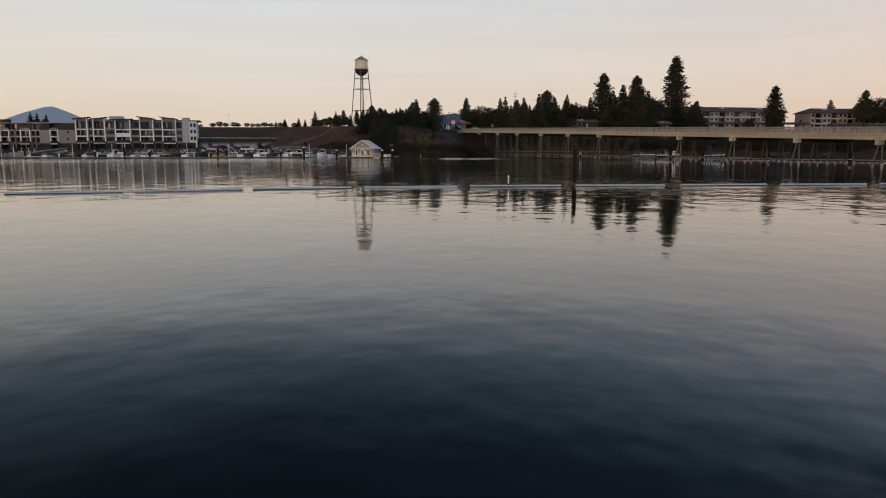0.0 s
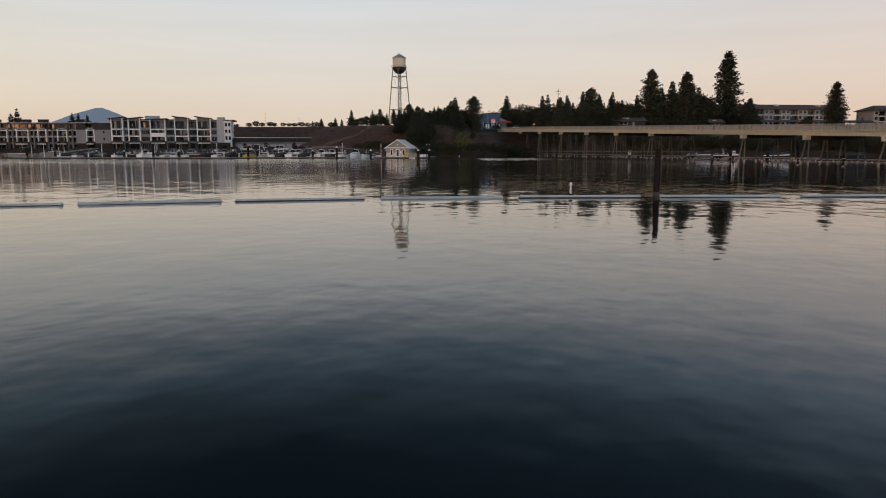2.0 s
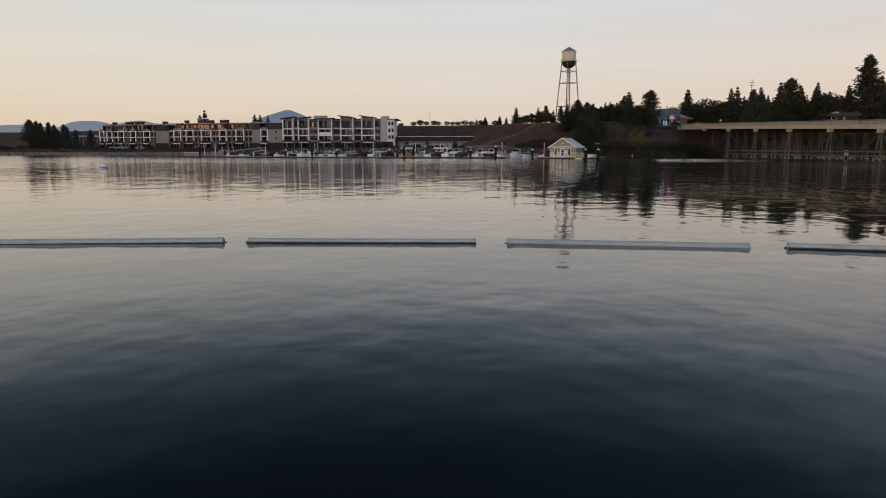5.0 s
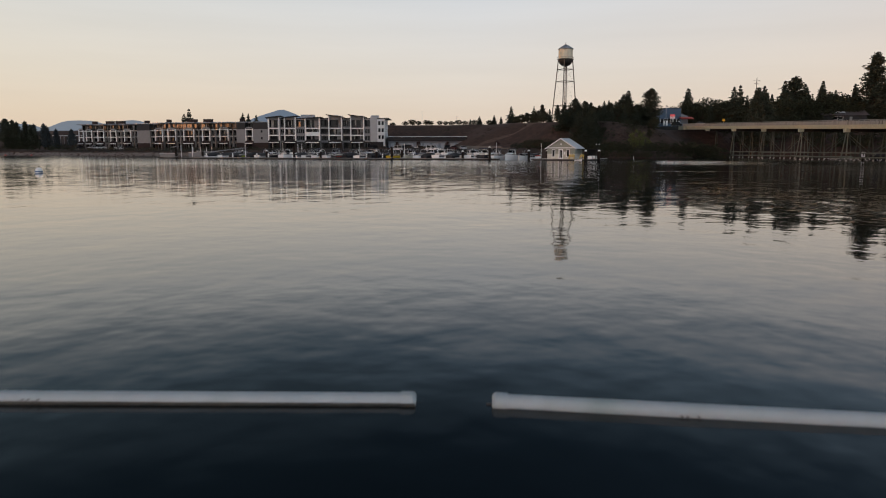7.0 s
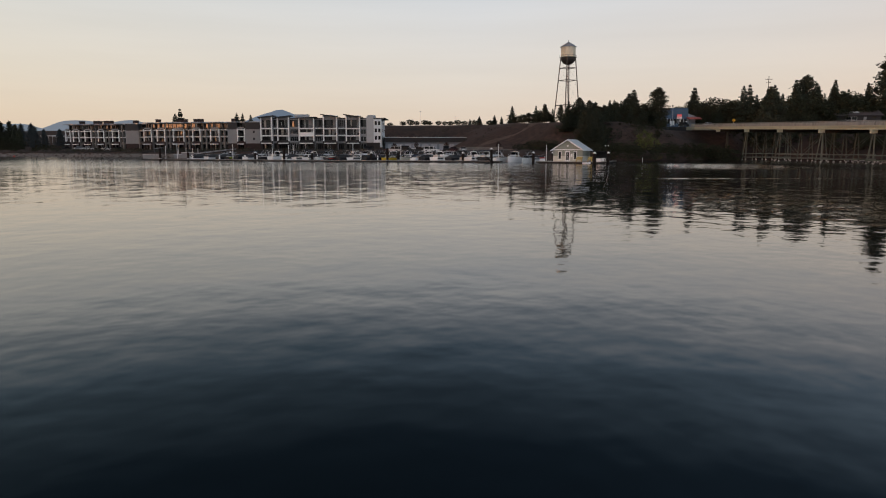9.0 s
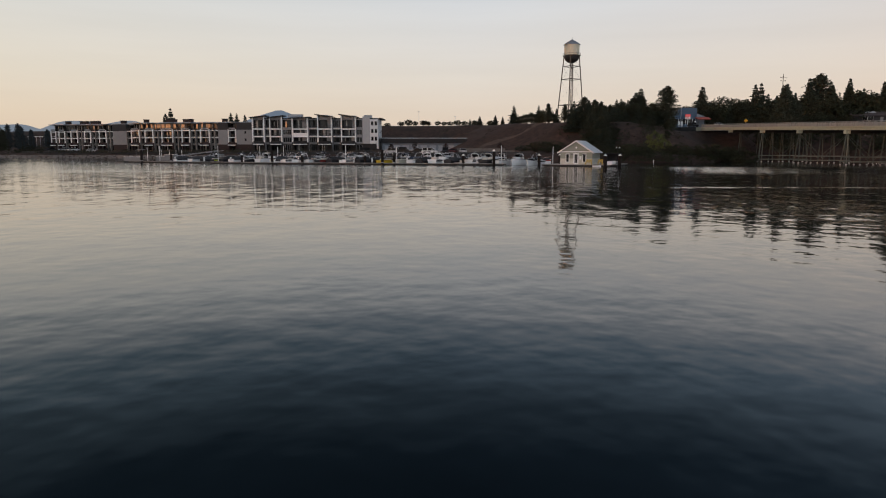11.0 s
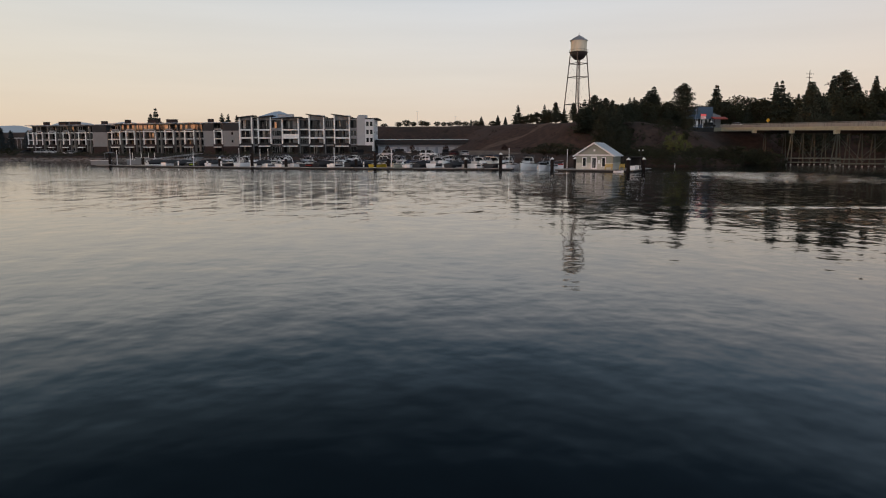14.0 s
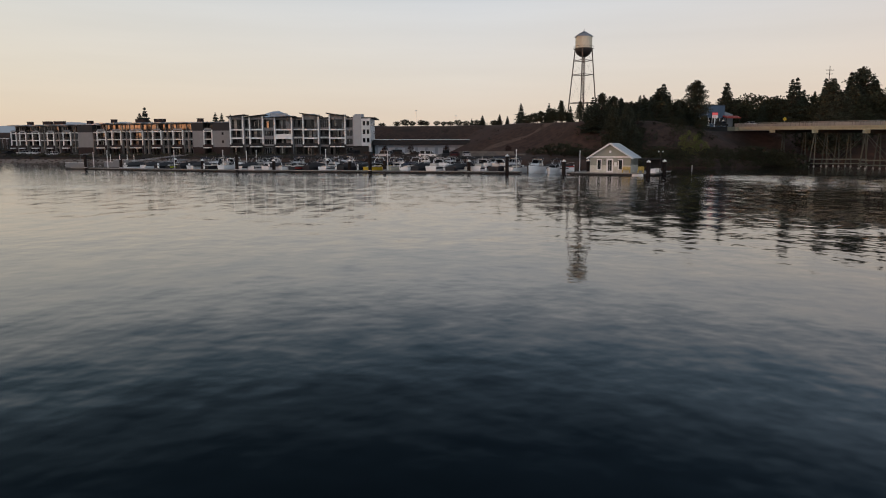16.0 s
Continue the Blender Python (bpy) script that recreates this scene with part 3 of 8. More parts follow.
def drape(name, points, width, material, label, lift=0.07):
    """A strip laid over the ground along a line, with ragged edges."""
    rng = random.Random(len(points))
    b = Build()
    fine = []
    for (ax, ay), (cx, cy) in zip(points, points[1:]):
        n = max(1, int(math.hypot(cx - ax, cy - ay) / 1.2))
        fine += [(ax + (cx - ax) * i / n, ay + (cy - ay) * i / n, cx - ax, cy - ay) for i in range(n)]
    for x, y, dx, dy in fine:
        k = math.hypot(dx, dy)
        for s in (-1, -0.33, 0.33, 1):
            w = s * width / 2 * rng.uniform(0.6, 1.2)
            px, py = x - dy / k * w, y + dx / k * w
            b.v.append((px, py, ground_z(px, py) + (lift if abs(s) < 1 else 0.01)))
    b.f = [(r * 4 + i, r * 4 + i + 1, (r + 1) * 4 + i + 1, (r + 1) * 4 + i) for r in range(len(fine) - 1) for i in range(3)]
    return solid(name, b, material, label, smooth=True)


drape("dirt_path", [(36, 284.5), (31, 283.2), (25, 282.6), (19, 282.2), (13, 281.6), (8, 279), (2, 277)], 3.6, M["trail"], "pale trodden dirt path down the brown spur")
drape("dry_verge", [(-26, 350), (-10, 347.5), (0, 345), (10, 338), (17, 330), (22, 316)], 2.6, M["dry_verge"], "tan dry grass along the brow of the bluff")
drape("planted_bank", [(-150, 304.5), (-135, 303), (-104, 295.5), (-72, 288.5), (-50, 276.5), (-28, 264.5), (-10, 256.5), (6, 249.5), (14, 244)], 13.0, M["mulch"], "dark mulch and ground cover on the marina bank", 0.14)
lake = Build().box(-1500, 1600, -900, 760, -2.5, 0.0)
solid("water", lake, M["water"], "dark rippled lake water at dusk")


# emission colour: paints distance haze on the backdrops, and lights sign faces and lamps
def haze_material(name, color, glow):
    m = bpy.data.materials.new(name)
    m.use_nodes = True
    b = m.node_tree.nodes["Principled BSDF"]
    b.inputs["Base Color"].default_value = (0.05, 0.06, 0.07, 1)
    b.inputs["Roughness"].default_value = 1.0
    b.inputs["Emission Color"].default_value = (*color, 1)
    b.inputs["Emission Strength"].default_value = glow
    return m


def build_hills(name, peaks, y, material, label, seed):
    """A far range: a ridge of given peaks (x, height, half width, sharpness) with an uneven skyline and a slope towards the lake."""
    rng = random.Random(seed)
    ph = [rng.uniform(0, 6) for _ in range(6)]
    b = Build()
    xs = np.arange(-3600, 3601, 30.0)
    top = np.zeros_like(xs)
    for px, h, w, e in peaks:
        top = np.maximum(top, h * np.exp(-np.abs((xs - px) / w) ** e))
    top += sum(a * np.sin(xs / q + f) for a, q, f in ((7, 170, ph[0]), (4, 77, ph[1]), (2.2, 31, ph[2]))) * np.clip(top / 90, 0.2, 1)
    rows = [(0.0, 1.0), (-120, 0.80), (-300, 0.5), (-520, 0.2), (-700, -0.05)]
    n = len(xs)
    for dy, k in rows:
        b.v += [(float(x), y + dy + 26 * math.sin(x / 140 + dy), float(max(t, 4) * k)) for x, t in zip(xs, top)]
    b.f = [(r * n + i, r * n + i + 1, (r + 1) * n + i + 1, (r + 1) * n + i) for r in range(len(rows) - 1) for i in range(n - 1)]
    return solid(name, b, material, label, smooth=True)


# far ranges glow faintly: the blue haze of distance is put into their colour
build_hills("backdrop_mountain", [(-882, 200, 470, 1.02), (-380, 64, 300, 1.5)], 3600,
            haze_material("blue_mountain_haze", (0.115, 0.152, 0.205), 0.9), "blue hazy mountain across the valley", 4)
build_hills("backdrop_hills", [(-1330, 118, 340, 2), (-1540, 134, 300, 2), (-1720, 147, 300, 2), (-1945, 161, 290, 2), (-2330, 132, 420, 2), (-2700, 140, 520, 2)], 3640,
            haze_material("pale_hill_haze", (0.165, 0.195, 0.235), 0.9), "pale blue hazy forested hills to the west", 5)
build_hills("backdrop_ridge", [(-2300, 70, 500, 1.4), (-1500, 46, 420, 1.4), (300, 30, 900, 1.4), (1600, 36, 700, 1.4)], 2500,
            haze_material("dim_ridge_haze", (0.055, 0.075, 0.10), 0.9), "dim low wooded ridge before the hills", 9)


def build_unseen_woods():
    """Added, unseen woods behind the flight: a dark uneven sky blocker, lower towards the sunset."""
    rng = random.Random(66)
    b = Build()
    n = 260
    ring = []
    for i in range(n + 1):
        a = math.radians(150 + 240 * i / n)          # from the west, round the south, to the east
        r = 620
        d = math.degrees(a) % 360
        # opening in the added belt, so that window panes catch the sunset glow
        gap = max(0.0, 1 - abs(d - 219.3) / 14.0)
        h = (26 + 10 * math.sin(i * 0.21) + 7 * math.sin(i * 0.53 + 1) + rng.uniform(-5, 7)) * (1 - 0.55 * gap)
        ring.append((r * math.cos(a), 40 + r * math.sin(a), h))
    for x, y, h in ring:
        k = 1.12
        b.v += [(x, y, -2.0), (x, y, h * 0.6), (x * k, (y - 40) * k + 40, h), (x * 1.3, (y - 40) * 1.3 + 40, h * 0.9)]
    b.f = [(i * 4 + j, (i + 1) * 4 + j, (i + 1) * 4 + j + 1, i * 4 + j + 1) for i in range(n) for j in range(3)]
    solid("backdrop_woods", b, M["needles"], "unseen dark belt of woods added behind the lake to block low sky")


build_unseen_woods()


# ---- bridge ----
def build_bridge():
    X0, WIDE = 86.0, 11.5
    top = lambda y: 5.66 + (y - 74) * 0.0285 - 0.95        # deck edge, under the rail
    root = thing("road_bridge", pose(X0, 160, 0), "long pale concrete road bridge on slender timber pile bents", "bridge")
    loc = lambda y: y - 160
    lift = lambda x, y: top(y + 160)
    bents = [258, 236.8, 217, 197, 177.7, 159, 123.4, 106.3, 90, 74, 57, 40, 23, 6, -11]
    ends = [279] + bents + [-28]
    ylist = [-30 + 12.4 * i for i in range(26)]
    for a, c in zip(ylist, ylist[1:]):
        part("deck_slab", Build().box(-0.42, WIDE + 0.42, loc(a), loc(c), -0.22, 0.0, lift), M["concrete"], root)
    # dark sheet added below the slab: shade under the deck, painted on
    for a, c in zip(ylist, ylist[1:]):
        part("soffit_planking", Build().box(0.5, WIDE - 0.5, loc(a), loc(c), -0.30, -0.224, lift), M["timber_and_shade"], root)
    # parapet panels with joints, and the tube rail on posts
    y = 280.0
    while y > -28:
        y2 = y - 4.0
        for x in (-0.33, WIDE + 0.05):
            b = Build().box(x, x + 0.28, loc(y2 + 0.03), loc(y - 0.03), 0.004, 0.70, lift)
            part("parapet_panel", b, M["concrete_rail"], root)
        if y > 40:
            for dy in (0.6, 2.6):
                part("rail_post", Build().box(-0.25, -0.13, loc(y - dy - 0.06), loc(y - dy + 0.06), 0.70, 0.95, lift), M["concrete_rail"], root)
        y = y2
    for x in (-0.19, WIDE + 0.19):
        part("hand_rail", Build().rod((x, loc(-28), top(-28) + 0.93), (x, loc(280), top(280) + 0.93), 0.06), M["concrete_rail"], root, "grey tube hand rail")
    # girders, span by span; the channel span is a little deeper
    for a, c in zip(ends, ends[1:]):
        deep = 0.62 if 120 < c < 140 or a < 124 else 0.50
        for gx in (0.15, 3.0, 5.7, 8.4, WIDE - 0.45):
            b = Build().box(gx - 0.16, gx + 0.16, loc(c) + 0.04, loc(a) - 0.04, -0.22 - deep, -0.22, lift)
            b.box(gx - 0.3, gx + 0.3, loc(c) + 0.05, loc(a) - 0.05, -0.22 - deep - 0.14, -0.22 - deep + 0.004, lift)
            # only the outer girder shows concrete; the inner ones are coloured as shaded
            part("girder", b, M["concrete" if gx < 1 else "timber_and_shade"], root)
    for n, y in enumerate(bents):
        deep = 0.62 if y < 125 else 0.50
        zt = top(y) - 0.22 - deep - 0.14
        capz = 0.75 if y > 130 else 0.72
        hw = 0.38 if y > 130 else 0.34
        # shade below the deck is put into the cap's colour, except at its end
        cap = part("bent_cap", Build().bevel_box(-0.5, WIDE + 0.5, loc(y) - hw, loc(y) + hw, zt - capz, zt, 0.05), M["timber_and_shade"], root, "cap beam coloured dark for the shade below the deck")
        part("cap_end", Build().bevel_box(-0.62, 0.55, loc(y) - hw - 0.02, loc(y) + hw + 0.02, zt - capz - 0.02, zt + 0.004, 0.05), M["concrete"], cap, "pale concrete cap end")
        zb = zt - capz
        bed = min(-1.2, ground_z(X0 + 6, y)) if y < 240 else ground_z(X0, y) - 0.4
        rows = [3.0, 8.5] if y > 250 else [0.1, 2.7, 5.4, 8.1, WIDE - 0.1] if y > 130 else [0.2, 3.9, 7.6, WIDE - 0.2]
        # fender posts and raking piles, braced above the water
        for r, px in enumerate(rows):
            spread = 1.35 if y > 130 else 1.15
            sx = 0.0 if y > 250 else -0.55 if r == 0 else (0.55 if r == len(rows) - 1 else 0.12 * (r - 2))
            for s in (-1, 1):
                b = Build().rod((px, loc(y) + s * 0.28, zb + 0.1), (px + sx, loc(y) + s * spread, bed), 0.13, 0.15, 8)
                # front row in lit timber, rows behind in its shaded copy
                part("bent_leg", b, M["timber" if r == 0 and y < 250 else "timber_inner_shade"], root)
            if y < 240:
                for s in (-1, 1):
                    foot = Vector((px + sx, loc(y) + s * spread, bed))
                    head = Vector((px, loc(y) + s * 0.28, zb + 0.1))
                    k0, k1 = (-0.3 - bed) / (head.z - bed), (0.22 - bed) / (head.z - bed)
                    part("pile_jacket", Build().rod(foot.lerp(head, k0), foot.lerp(head, k1), 0.21, 0.20, 8), M["concrete_rail"], root)
            if 250 > y > 130 and zb > 2.5:
                b = Build().rod((px + sx * 0.85, loc(y) - spread * 0.85, 0.75), (px + sx * 0.85, loc(y) + spread * 0.85, 0.75), 0.09, n=6)
                part("brace", b, M["timber"], root)
        if zb > 2.5 and 130 < y < 250:
            for s in (-1, 1):
                q = loc(y) + s * (1.2 if y > 130 else 1.05)
                part("brace", Build().box(-0.5, WIDE + 0.5, q - 0.08, q + 0.08, 0.55, 0.78), M["timber"], root)
                q2 = loc(y) + s * (1.05 if y > 130 else 0.92)
                part("brace", Build().box(-0.45, WIDE + 0.45, q2 - 0.08, q2 + 0.08, 1.55, 1.80), M["timber"], root)
                for a, c in ((rows[0], rows[2]), (rows[-1], rows[-3])):
                    part("brace", Build().rod((a, loc(y) + s * 0.35, zb - 0.3), (c, loc(y) + s * 1.15, 1.1), 0.045, n=6), M["timber"], root)
    # abutment
    b = Build().box(-0.2, WIDE + 0.2, loc(281.2), loc(287), -1.2, 0.0, lift)
    part("abutment", b, M["concrete"], root)
    part("abutment_post", Build().box(-0.45, 0.15, loc(279.2), loc(281.4), 0.004, 0.95, lift), M["concrete_rail"], root)
    return root


build_bridge()


# ---- water tower ----
def build_tower():
    x, y = 53.7, 351.6
    z0 = ground_z(x, y)
    root = thing("water_tower", pose(x, y, z0, 0, 0, 28), "old cream water tower with black bowl and grey cone roof", "water tower")
    zt = lambda z: z - z0
    part("tank", Build().lathe([(3.22, zt(42.9)), (3.22, zt(47.7))], 32), M["cream_tank"], root, "cream painted tank", True)
    for z in (44.4, 46.0):
        part("tank_seam", Build().lathe([(3.22, zt(z) - 0.04), (3.25, zt(z) - 0.03), (3.25, zt(z) + 0.03), (3.22, zt(z) + 0.04)], 32), M["cream_tank"], root)
    part("roof", Build().lathe([(3.6, zt(47.55)), (3.62, zt(47.7)), (1.9, zt(48.85)), (0.25, zt(49.8)), (0.0, zt(49.82))], 32), M["grey_roof_metal"], root, "grey metal cone roof", True)
    part("finial", Build().rod((0, 0, zt(49.8)), (0, 0, zt(50.7)), 0.12, 0.05), M["black_steel"], root)
    bowl = [(3.24, zt(43.3))] + [(3.24 * math.cos(a), zt(42.9) - 3.0 * math.sin(a)) for a in [math.pi / 2 * i / 8 for i in range(9)]]
    part("bowl", Build().lathe(bowl, 32), M["black_steel"], root, "black hemispherical bowl", True)
    part("walkway", Build().lathe([(3.2, zt(43.0)), (3.85, zt(43.0)), (3.85, zt(43.08)), (3.2, zt(43.08))], 32), M["steel_leg"], root)
    part("walkway_rail", Build().lathe([(3.82, zt(43.95)), (3.85, zt(43.95)), (3.85, zt(44.02)), (3.82, zt(44.02))], 32), M["steel_leg"], root)
    for i in range(20):
        a = 2 * math.pi * i / 20
        p = (3.83 * math.cos(a), 3.83 * math.sin(a))
        part("walkway_post", Build().rod((*p, zt(43.05)), (*p, zt(44.0)), 0.025, n=5), M["steel_leg"], root)
    r_top, r_bot = 3.25, 6.05
    h = zt(43.0)
    pt = lambda i, z: ((r_bot + (r_top - r_bot) * z / h) * math.cos(math.pi / 2 * i + math.pi / 4), (r_bot + (r_top - r_bot) * z / h) * math.sin(math.pi / 2 * i + math.pi / 4), z)
    for i in range(4):
        part("leg", Build().rod(pt(i, -0.3), pt(i, h), 0.24, 0.22), M["steel_leg"], root)
        part("foot", Build().box(*(pt(i, 0)[0] + d for d in (-0.8, 0.8)), *(pt(i, 0)[1] + d for d in (-0.8, 0.8)), -0.8, 0.35), M["concrete"], root)
    part("riser_pipe", Build().rod((0, 0, -0.3), (0, 0, h - 2.6), 0.13, n=12), M["steel_leg"], root)
    levels = [zt(22.3), zt(33.2), zt(38.6)]
    for z in levels:
        for i in range(4):
            part("strut", Build().rod(pt(i, z), pt(i + 1, z), 0.14, n=6), M["steel_leg"], root)
    for lo, hi in zip([0.3] + levels, levels + [h - 0.4]):
        for i in range(4):
            for a, c in ((i, i + 1), (i + 1, i)):
                part("tie_rod", Build().rod(pt(a, lo), pt(c, hi), 0.009, n=5), M["steel_leg"], root)
    b = Build()
    a0, a1 = Vector(pt(0, 0)), Vector(pt(0, h))
    for s in (-0.25, 0.25):
        b.rod(a0 + Vector((0.4, s, 0)), a1 + Vector((0.4, s, 0.8)), 0.03, n=5)
    part("ladder", b, M["steel_leg"], root)


build_tower()


# ---- trees ----
def tri_spray(b, p, out, size, rng, up=0.25):
    """A small ragged leaf clump: two crossed slivers."""
    for _ in range(2):
        a = Vector((rng.uniform(-1, 1), rng.uniform(-1, 1), rng.uniform(-0.6, 0.9))).normalized()
        w = (out * 0.8 + a * 0.8 + Vector((0, 0, up))).normalized()
        s = w.cross(Vector((rng.uniform(-1, 1), rng.uniform(-1, 1), rng.uniform(-1, 1)))).normalized()
        L, W = size * rng.uniform(0.7, 1.3), size * rng.uniform(0.25, 0.5)
        k = len(b.v)
        b.v += [tuple(p - w * 0.2 * L), tuple(p + w * 0.45 * L + s * W), tuple(p + w * L), tuple(p + w * 0.35 * L - s * W)]
        b.f.append((k, k + 1, k + 2, k + 3))


def bough(tr, b, base, tip, droop, size, rng, flat=0.5, inner=0.25):
    """One limb with its needles: it sags by droop in the middle and carries flat sprays towards the tip."""
    d = tip - base
    L = d.length
    out = d.normalized()
    mid = base.lerp(tip, 0.55) + Vector((0, 0, -droop * L))
    tr.rod(base, mid, 0.0035, 0.002, 4, False).rod(mid, tip, 0.002, 0.0008, 4, False)
    side = out.cross(Vector((0, 0, 1))).normalized()
    steps = max(2, int(L / (size * 0.42)))
    for i in range(steps):
        f = inner + (1 - inner) * (i + rng.random()) / steps
        q = base.lerp(mid, f / 0.55) if f < 0.55 else mid.lerp(tip, (f - 0.55) / 0.45)
        w = L * 0.30 * (1.05 - f) + size * 0.3
        for k in (-1, 0, 1):
            p = q + side * (k * w * rng.uniform(0.3, 1.0)) + Vector((0, 0, rng.uniform(-1, 0.7) * size * flat))
            tri_spray(b, p, (out + side * k * 0.8).normalized(), size * rng.uniform(0.7, 1.25), rng, -0.05)


def conifer_meshes(seed, slim=0.2, bare=0.08, layers=38, ragged=0.42, leaf="needles"):
    """Trunk and crown of a pointed conifer with separate tiers of boughs, one metre high; it is scaled where it is planted."""
    rng = random.Random(seed)
    tr = Build()
    tr.rod((0, 0, -0.03), (0, 0, 0.5), 0.014, 0.009, 7, False).rod((0, 0, 0.5), (0, 0, 0.985), 0.009, 0.0015, 6)
    b = Build()
    lobes = [rng.uniform(0.75, 1.15) for _ in range(6)]
    for i in range(layers):
        f = (i + rng.uniform(-0.25, 0.25)) / (layers - 1)
        f = min(max(f, 0.0), 1.0)
        z = bare + (0.97 - bare) * f
        prof = (1 - f) ** 0.86 * (0.72 + 0.28 * min(1, f / 0.12))
        tier = rng.uniform(1 - ragged * 0.55, 1 + ragged * 0.25)
        n = max(4, int(9 - 4 * f))
        a0 = rng.uniform(0, 6)
        for k in range(n):
            a = a0 + 2 * math.pi * k / n + rng.uniform(-0.3, 0.3)
            r = slim * prof * tier * lobes[int(a / 1.0472) % 6] * rng.uniform(1 - ragged, 1 + ragged * 0.5) + 0.008
            d = Vector((math.cos(a), math.sin(a), 0))
            base = Vector((0, 0, z))
            tip = d * r + Vector((0, 0, z - r * rng.uniform(-0.05, 0.35) + 0.01 * f))
            bough(tr, b, base, tip, 0.06, 0.018 + 0.007 * (1 - f), rng)
    for _ in range(10):
        tri_spray(b, Vector((0, 0, rng.uniform(0.955, 0.99))), Vector((0, 0, 1)), 0.014, rng, 0.6)
    return tr.mesh("trunk", M["bark"]), b.mesh("crown", M[leaf])


def pine_meshes(seed, width=0.2, bare=0.3, lumps=150, leaf="needles_pine", taper=0.7):
    """Trunk, rising limbs and tufted crown of an old pine with gaps between the tufts, one metre high."""
    rng = random.Random(seed)
    tr = Build().rod((0, 0, -0.03), (0.006, 0, 0.55), 0.017, 0.011, 8, False)
    tr.rod((0.006, 0, 0.55), (0.0, 0.004, 0.96), 0.011, 0.002, 6)
    b = Build()
    lobes = [rng.uniform(0.82, 1.12) for _ in range(12)]
    for i in range(lumps):
        f = (i + rng.random()) / lumps
        z = bare + (0.94 - bare) * f + rng.gauss(0, 0.012)
        prof = width * ((1 - f) ** taper * (0.70 + 0.30 * min(1, f / 0.25)) + 0.035)
        a = i * 2.4 + rng.uniform(-0.6, 0.6)
        r = prof * rng.uniform(0.7, 1.06) * lobes[(int(a / 1.5708) % 4) + 4 * min(2, int(f * 3))]
        d = Vector((math.cos(a), math.sin(a), 0))
        tip = d * r + Vector((0, 0, z + r * rng.uniform(-0.10, 0.35)))
        base = Vector((0, 0, z - 0.02))
        tr.rod(base, tip, 0.005, 0.0015, 4, False)
        for g, k in ((1.0, 1.0), (0.68, 0.95), (0.36, 0.8)):
            c = base.lerp(tip, g) + Vector((rng.gauss(0, 0.008), rng.gauss(0, 0.008), 0.006))
            size = k * rng.uniform(0.015, 0.032) * (1.15 - 0.5 * f)
            for _ in range(15):
                o = Vector((rng.gauss(0, 1), rng.gauss(0, 1), rng.gauss(0, 0.9)))
                tri_spray(b, c + o * size * 0.6, (o.normalized() + d * 0.5).normalized(), 0.0145 * rng.uniform(0.7, 1.3), rng, 0.3)
    for _ in range(30):
        tri_spray(b, Vector((rng.gauss(0, 0.010), rng.gauss(0, 0.010), rng.uniform(0.92, 0.985))), Vector((0, 0, 1)), 0.015, rng, 0.5)
    return tr.mesh("trunk", M["bark"]), b.mesh("crown", M[leaf])


def round_tree_meshes(seed, width=0.38, bare=0.2, lumps=60, leaf="leaves", sprays=46, spray=0.025):
    """Trunk, limbs and billowing crown of a broadleaf tree, one metre high."""
    rng = random.Random(seed)
    tr = Build().rod((0, 0, -0.04), (0, 0, bare + 0.12), 0.028, 0.02, 8, False)
    b = Build()
    for i in range(lumps):
        u, a = rng.uniform(-0.85, 1), rng.uniform(0, 6.28)
        k = math.sqrt(max(0.05, 1 - u * u)) * rng.uniform(0.45, 1.0)
        c = Vector((math.cos(a) * k * width, math.sin(a) * k * width, bare + (0.93 - bare) * (0.5 + 0.5 * u * rng.uniform(0.75, 1))))
        tr.rod((0, 0, bare + 0.04), c, 0.010, 0.002, 4, False)
        for _ in range(sprays):
            o = Vector((rng.gauss(0, 1), rng.gauss(0, 1), rng.gauss(0, 0.8))).normalized() * rng.random() ** 0.4
            tri_spray(b, c + o * 0.088, o.normalized(), spray * rng.uniform(0.7, 1.2), rng, 0.2)
    return tr.mesh("trunk", M["bark"]), b.mesh("crown", M[leaf])


TREES = {
    "fir": [conifer_meshes(s, slim=w, bare=0.05) for s, w in ((1, 0.20), (2, 0.25), (3, 0.17))],
    "spruce": [conifer_meshes(s, slim=w, bare=0.04, ragged=0.6, layers=32) for s, w in ((11, 0.27), (12, 0.31))],
    "pine": [pine_meshes(s, width=w, bare=q, taper=k) for s, w, q, k in ((21, 0.17, 0.20, 0.85), (22, 0.22, 0.28, 0.62), (23, 0.14, 0.10, 0.58))],
    "broad": [round_tree_meshes(s, width=w, lumps=72, spray=0.031) for s, w in ((31, 0.42), (32, 0.5), (33, 0.36))],
    "bush": [round_tree_meshes(s, width=0.6, bare=0.03, lumps=44, spray=0.04) for s in (41, 42)],
    "brush": [round_tree_meshes(s, width=0.75, bare=0.03, lumps=40, leaf="leaves_brown", spray=0.036) for s in (61, 62)],
    "far_pine": [pine_meshes(s, width=w, bare=q, leaf="needles_far") for s, w, q in ((24, 0.2, 0.2), (25, 0.17, 0.12))],
    "far_fir": [conifer_meshes(s, slim=w, bare=0.05, leaf="needles_far") for s, w in ((4, 0.22), (5, 0.27))],
    "willow": [round_tree_meshes(71, width=0.5, bare=0.04, leaf="willow")],
    "red": [round_tree_meshes(51, width=0.42, leaf="leaves_red")],
}
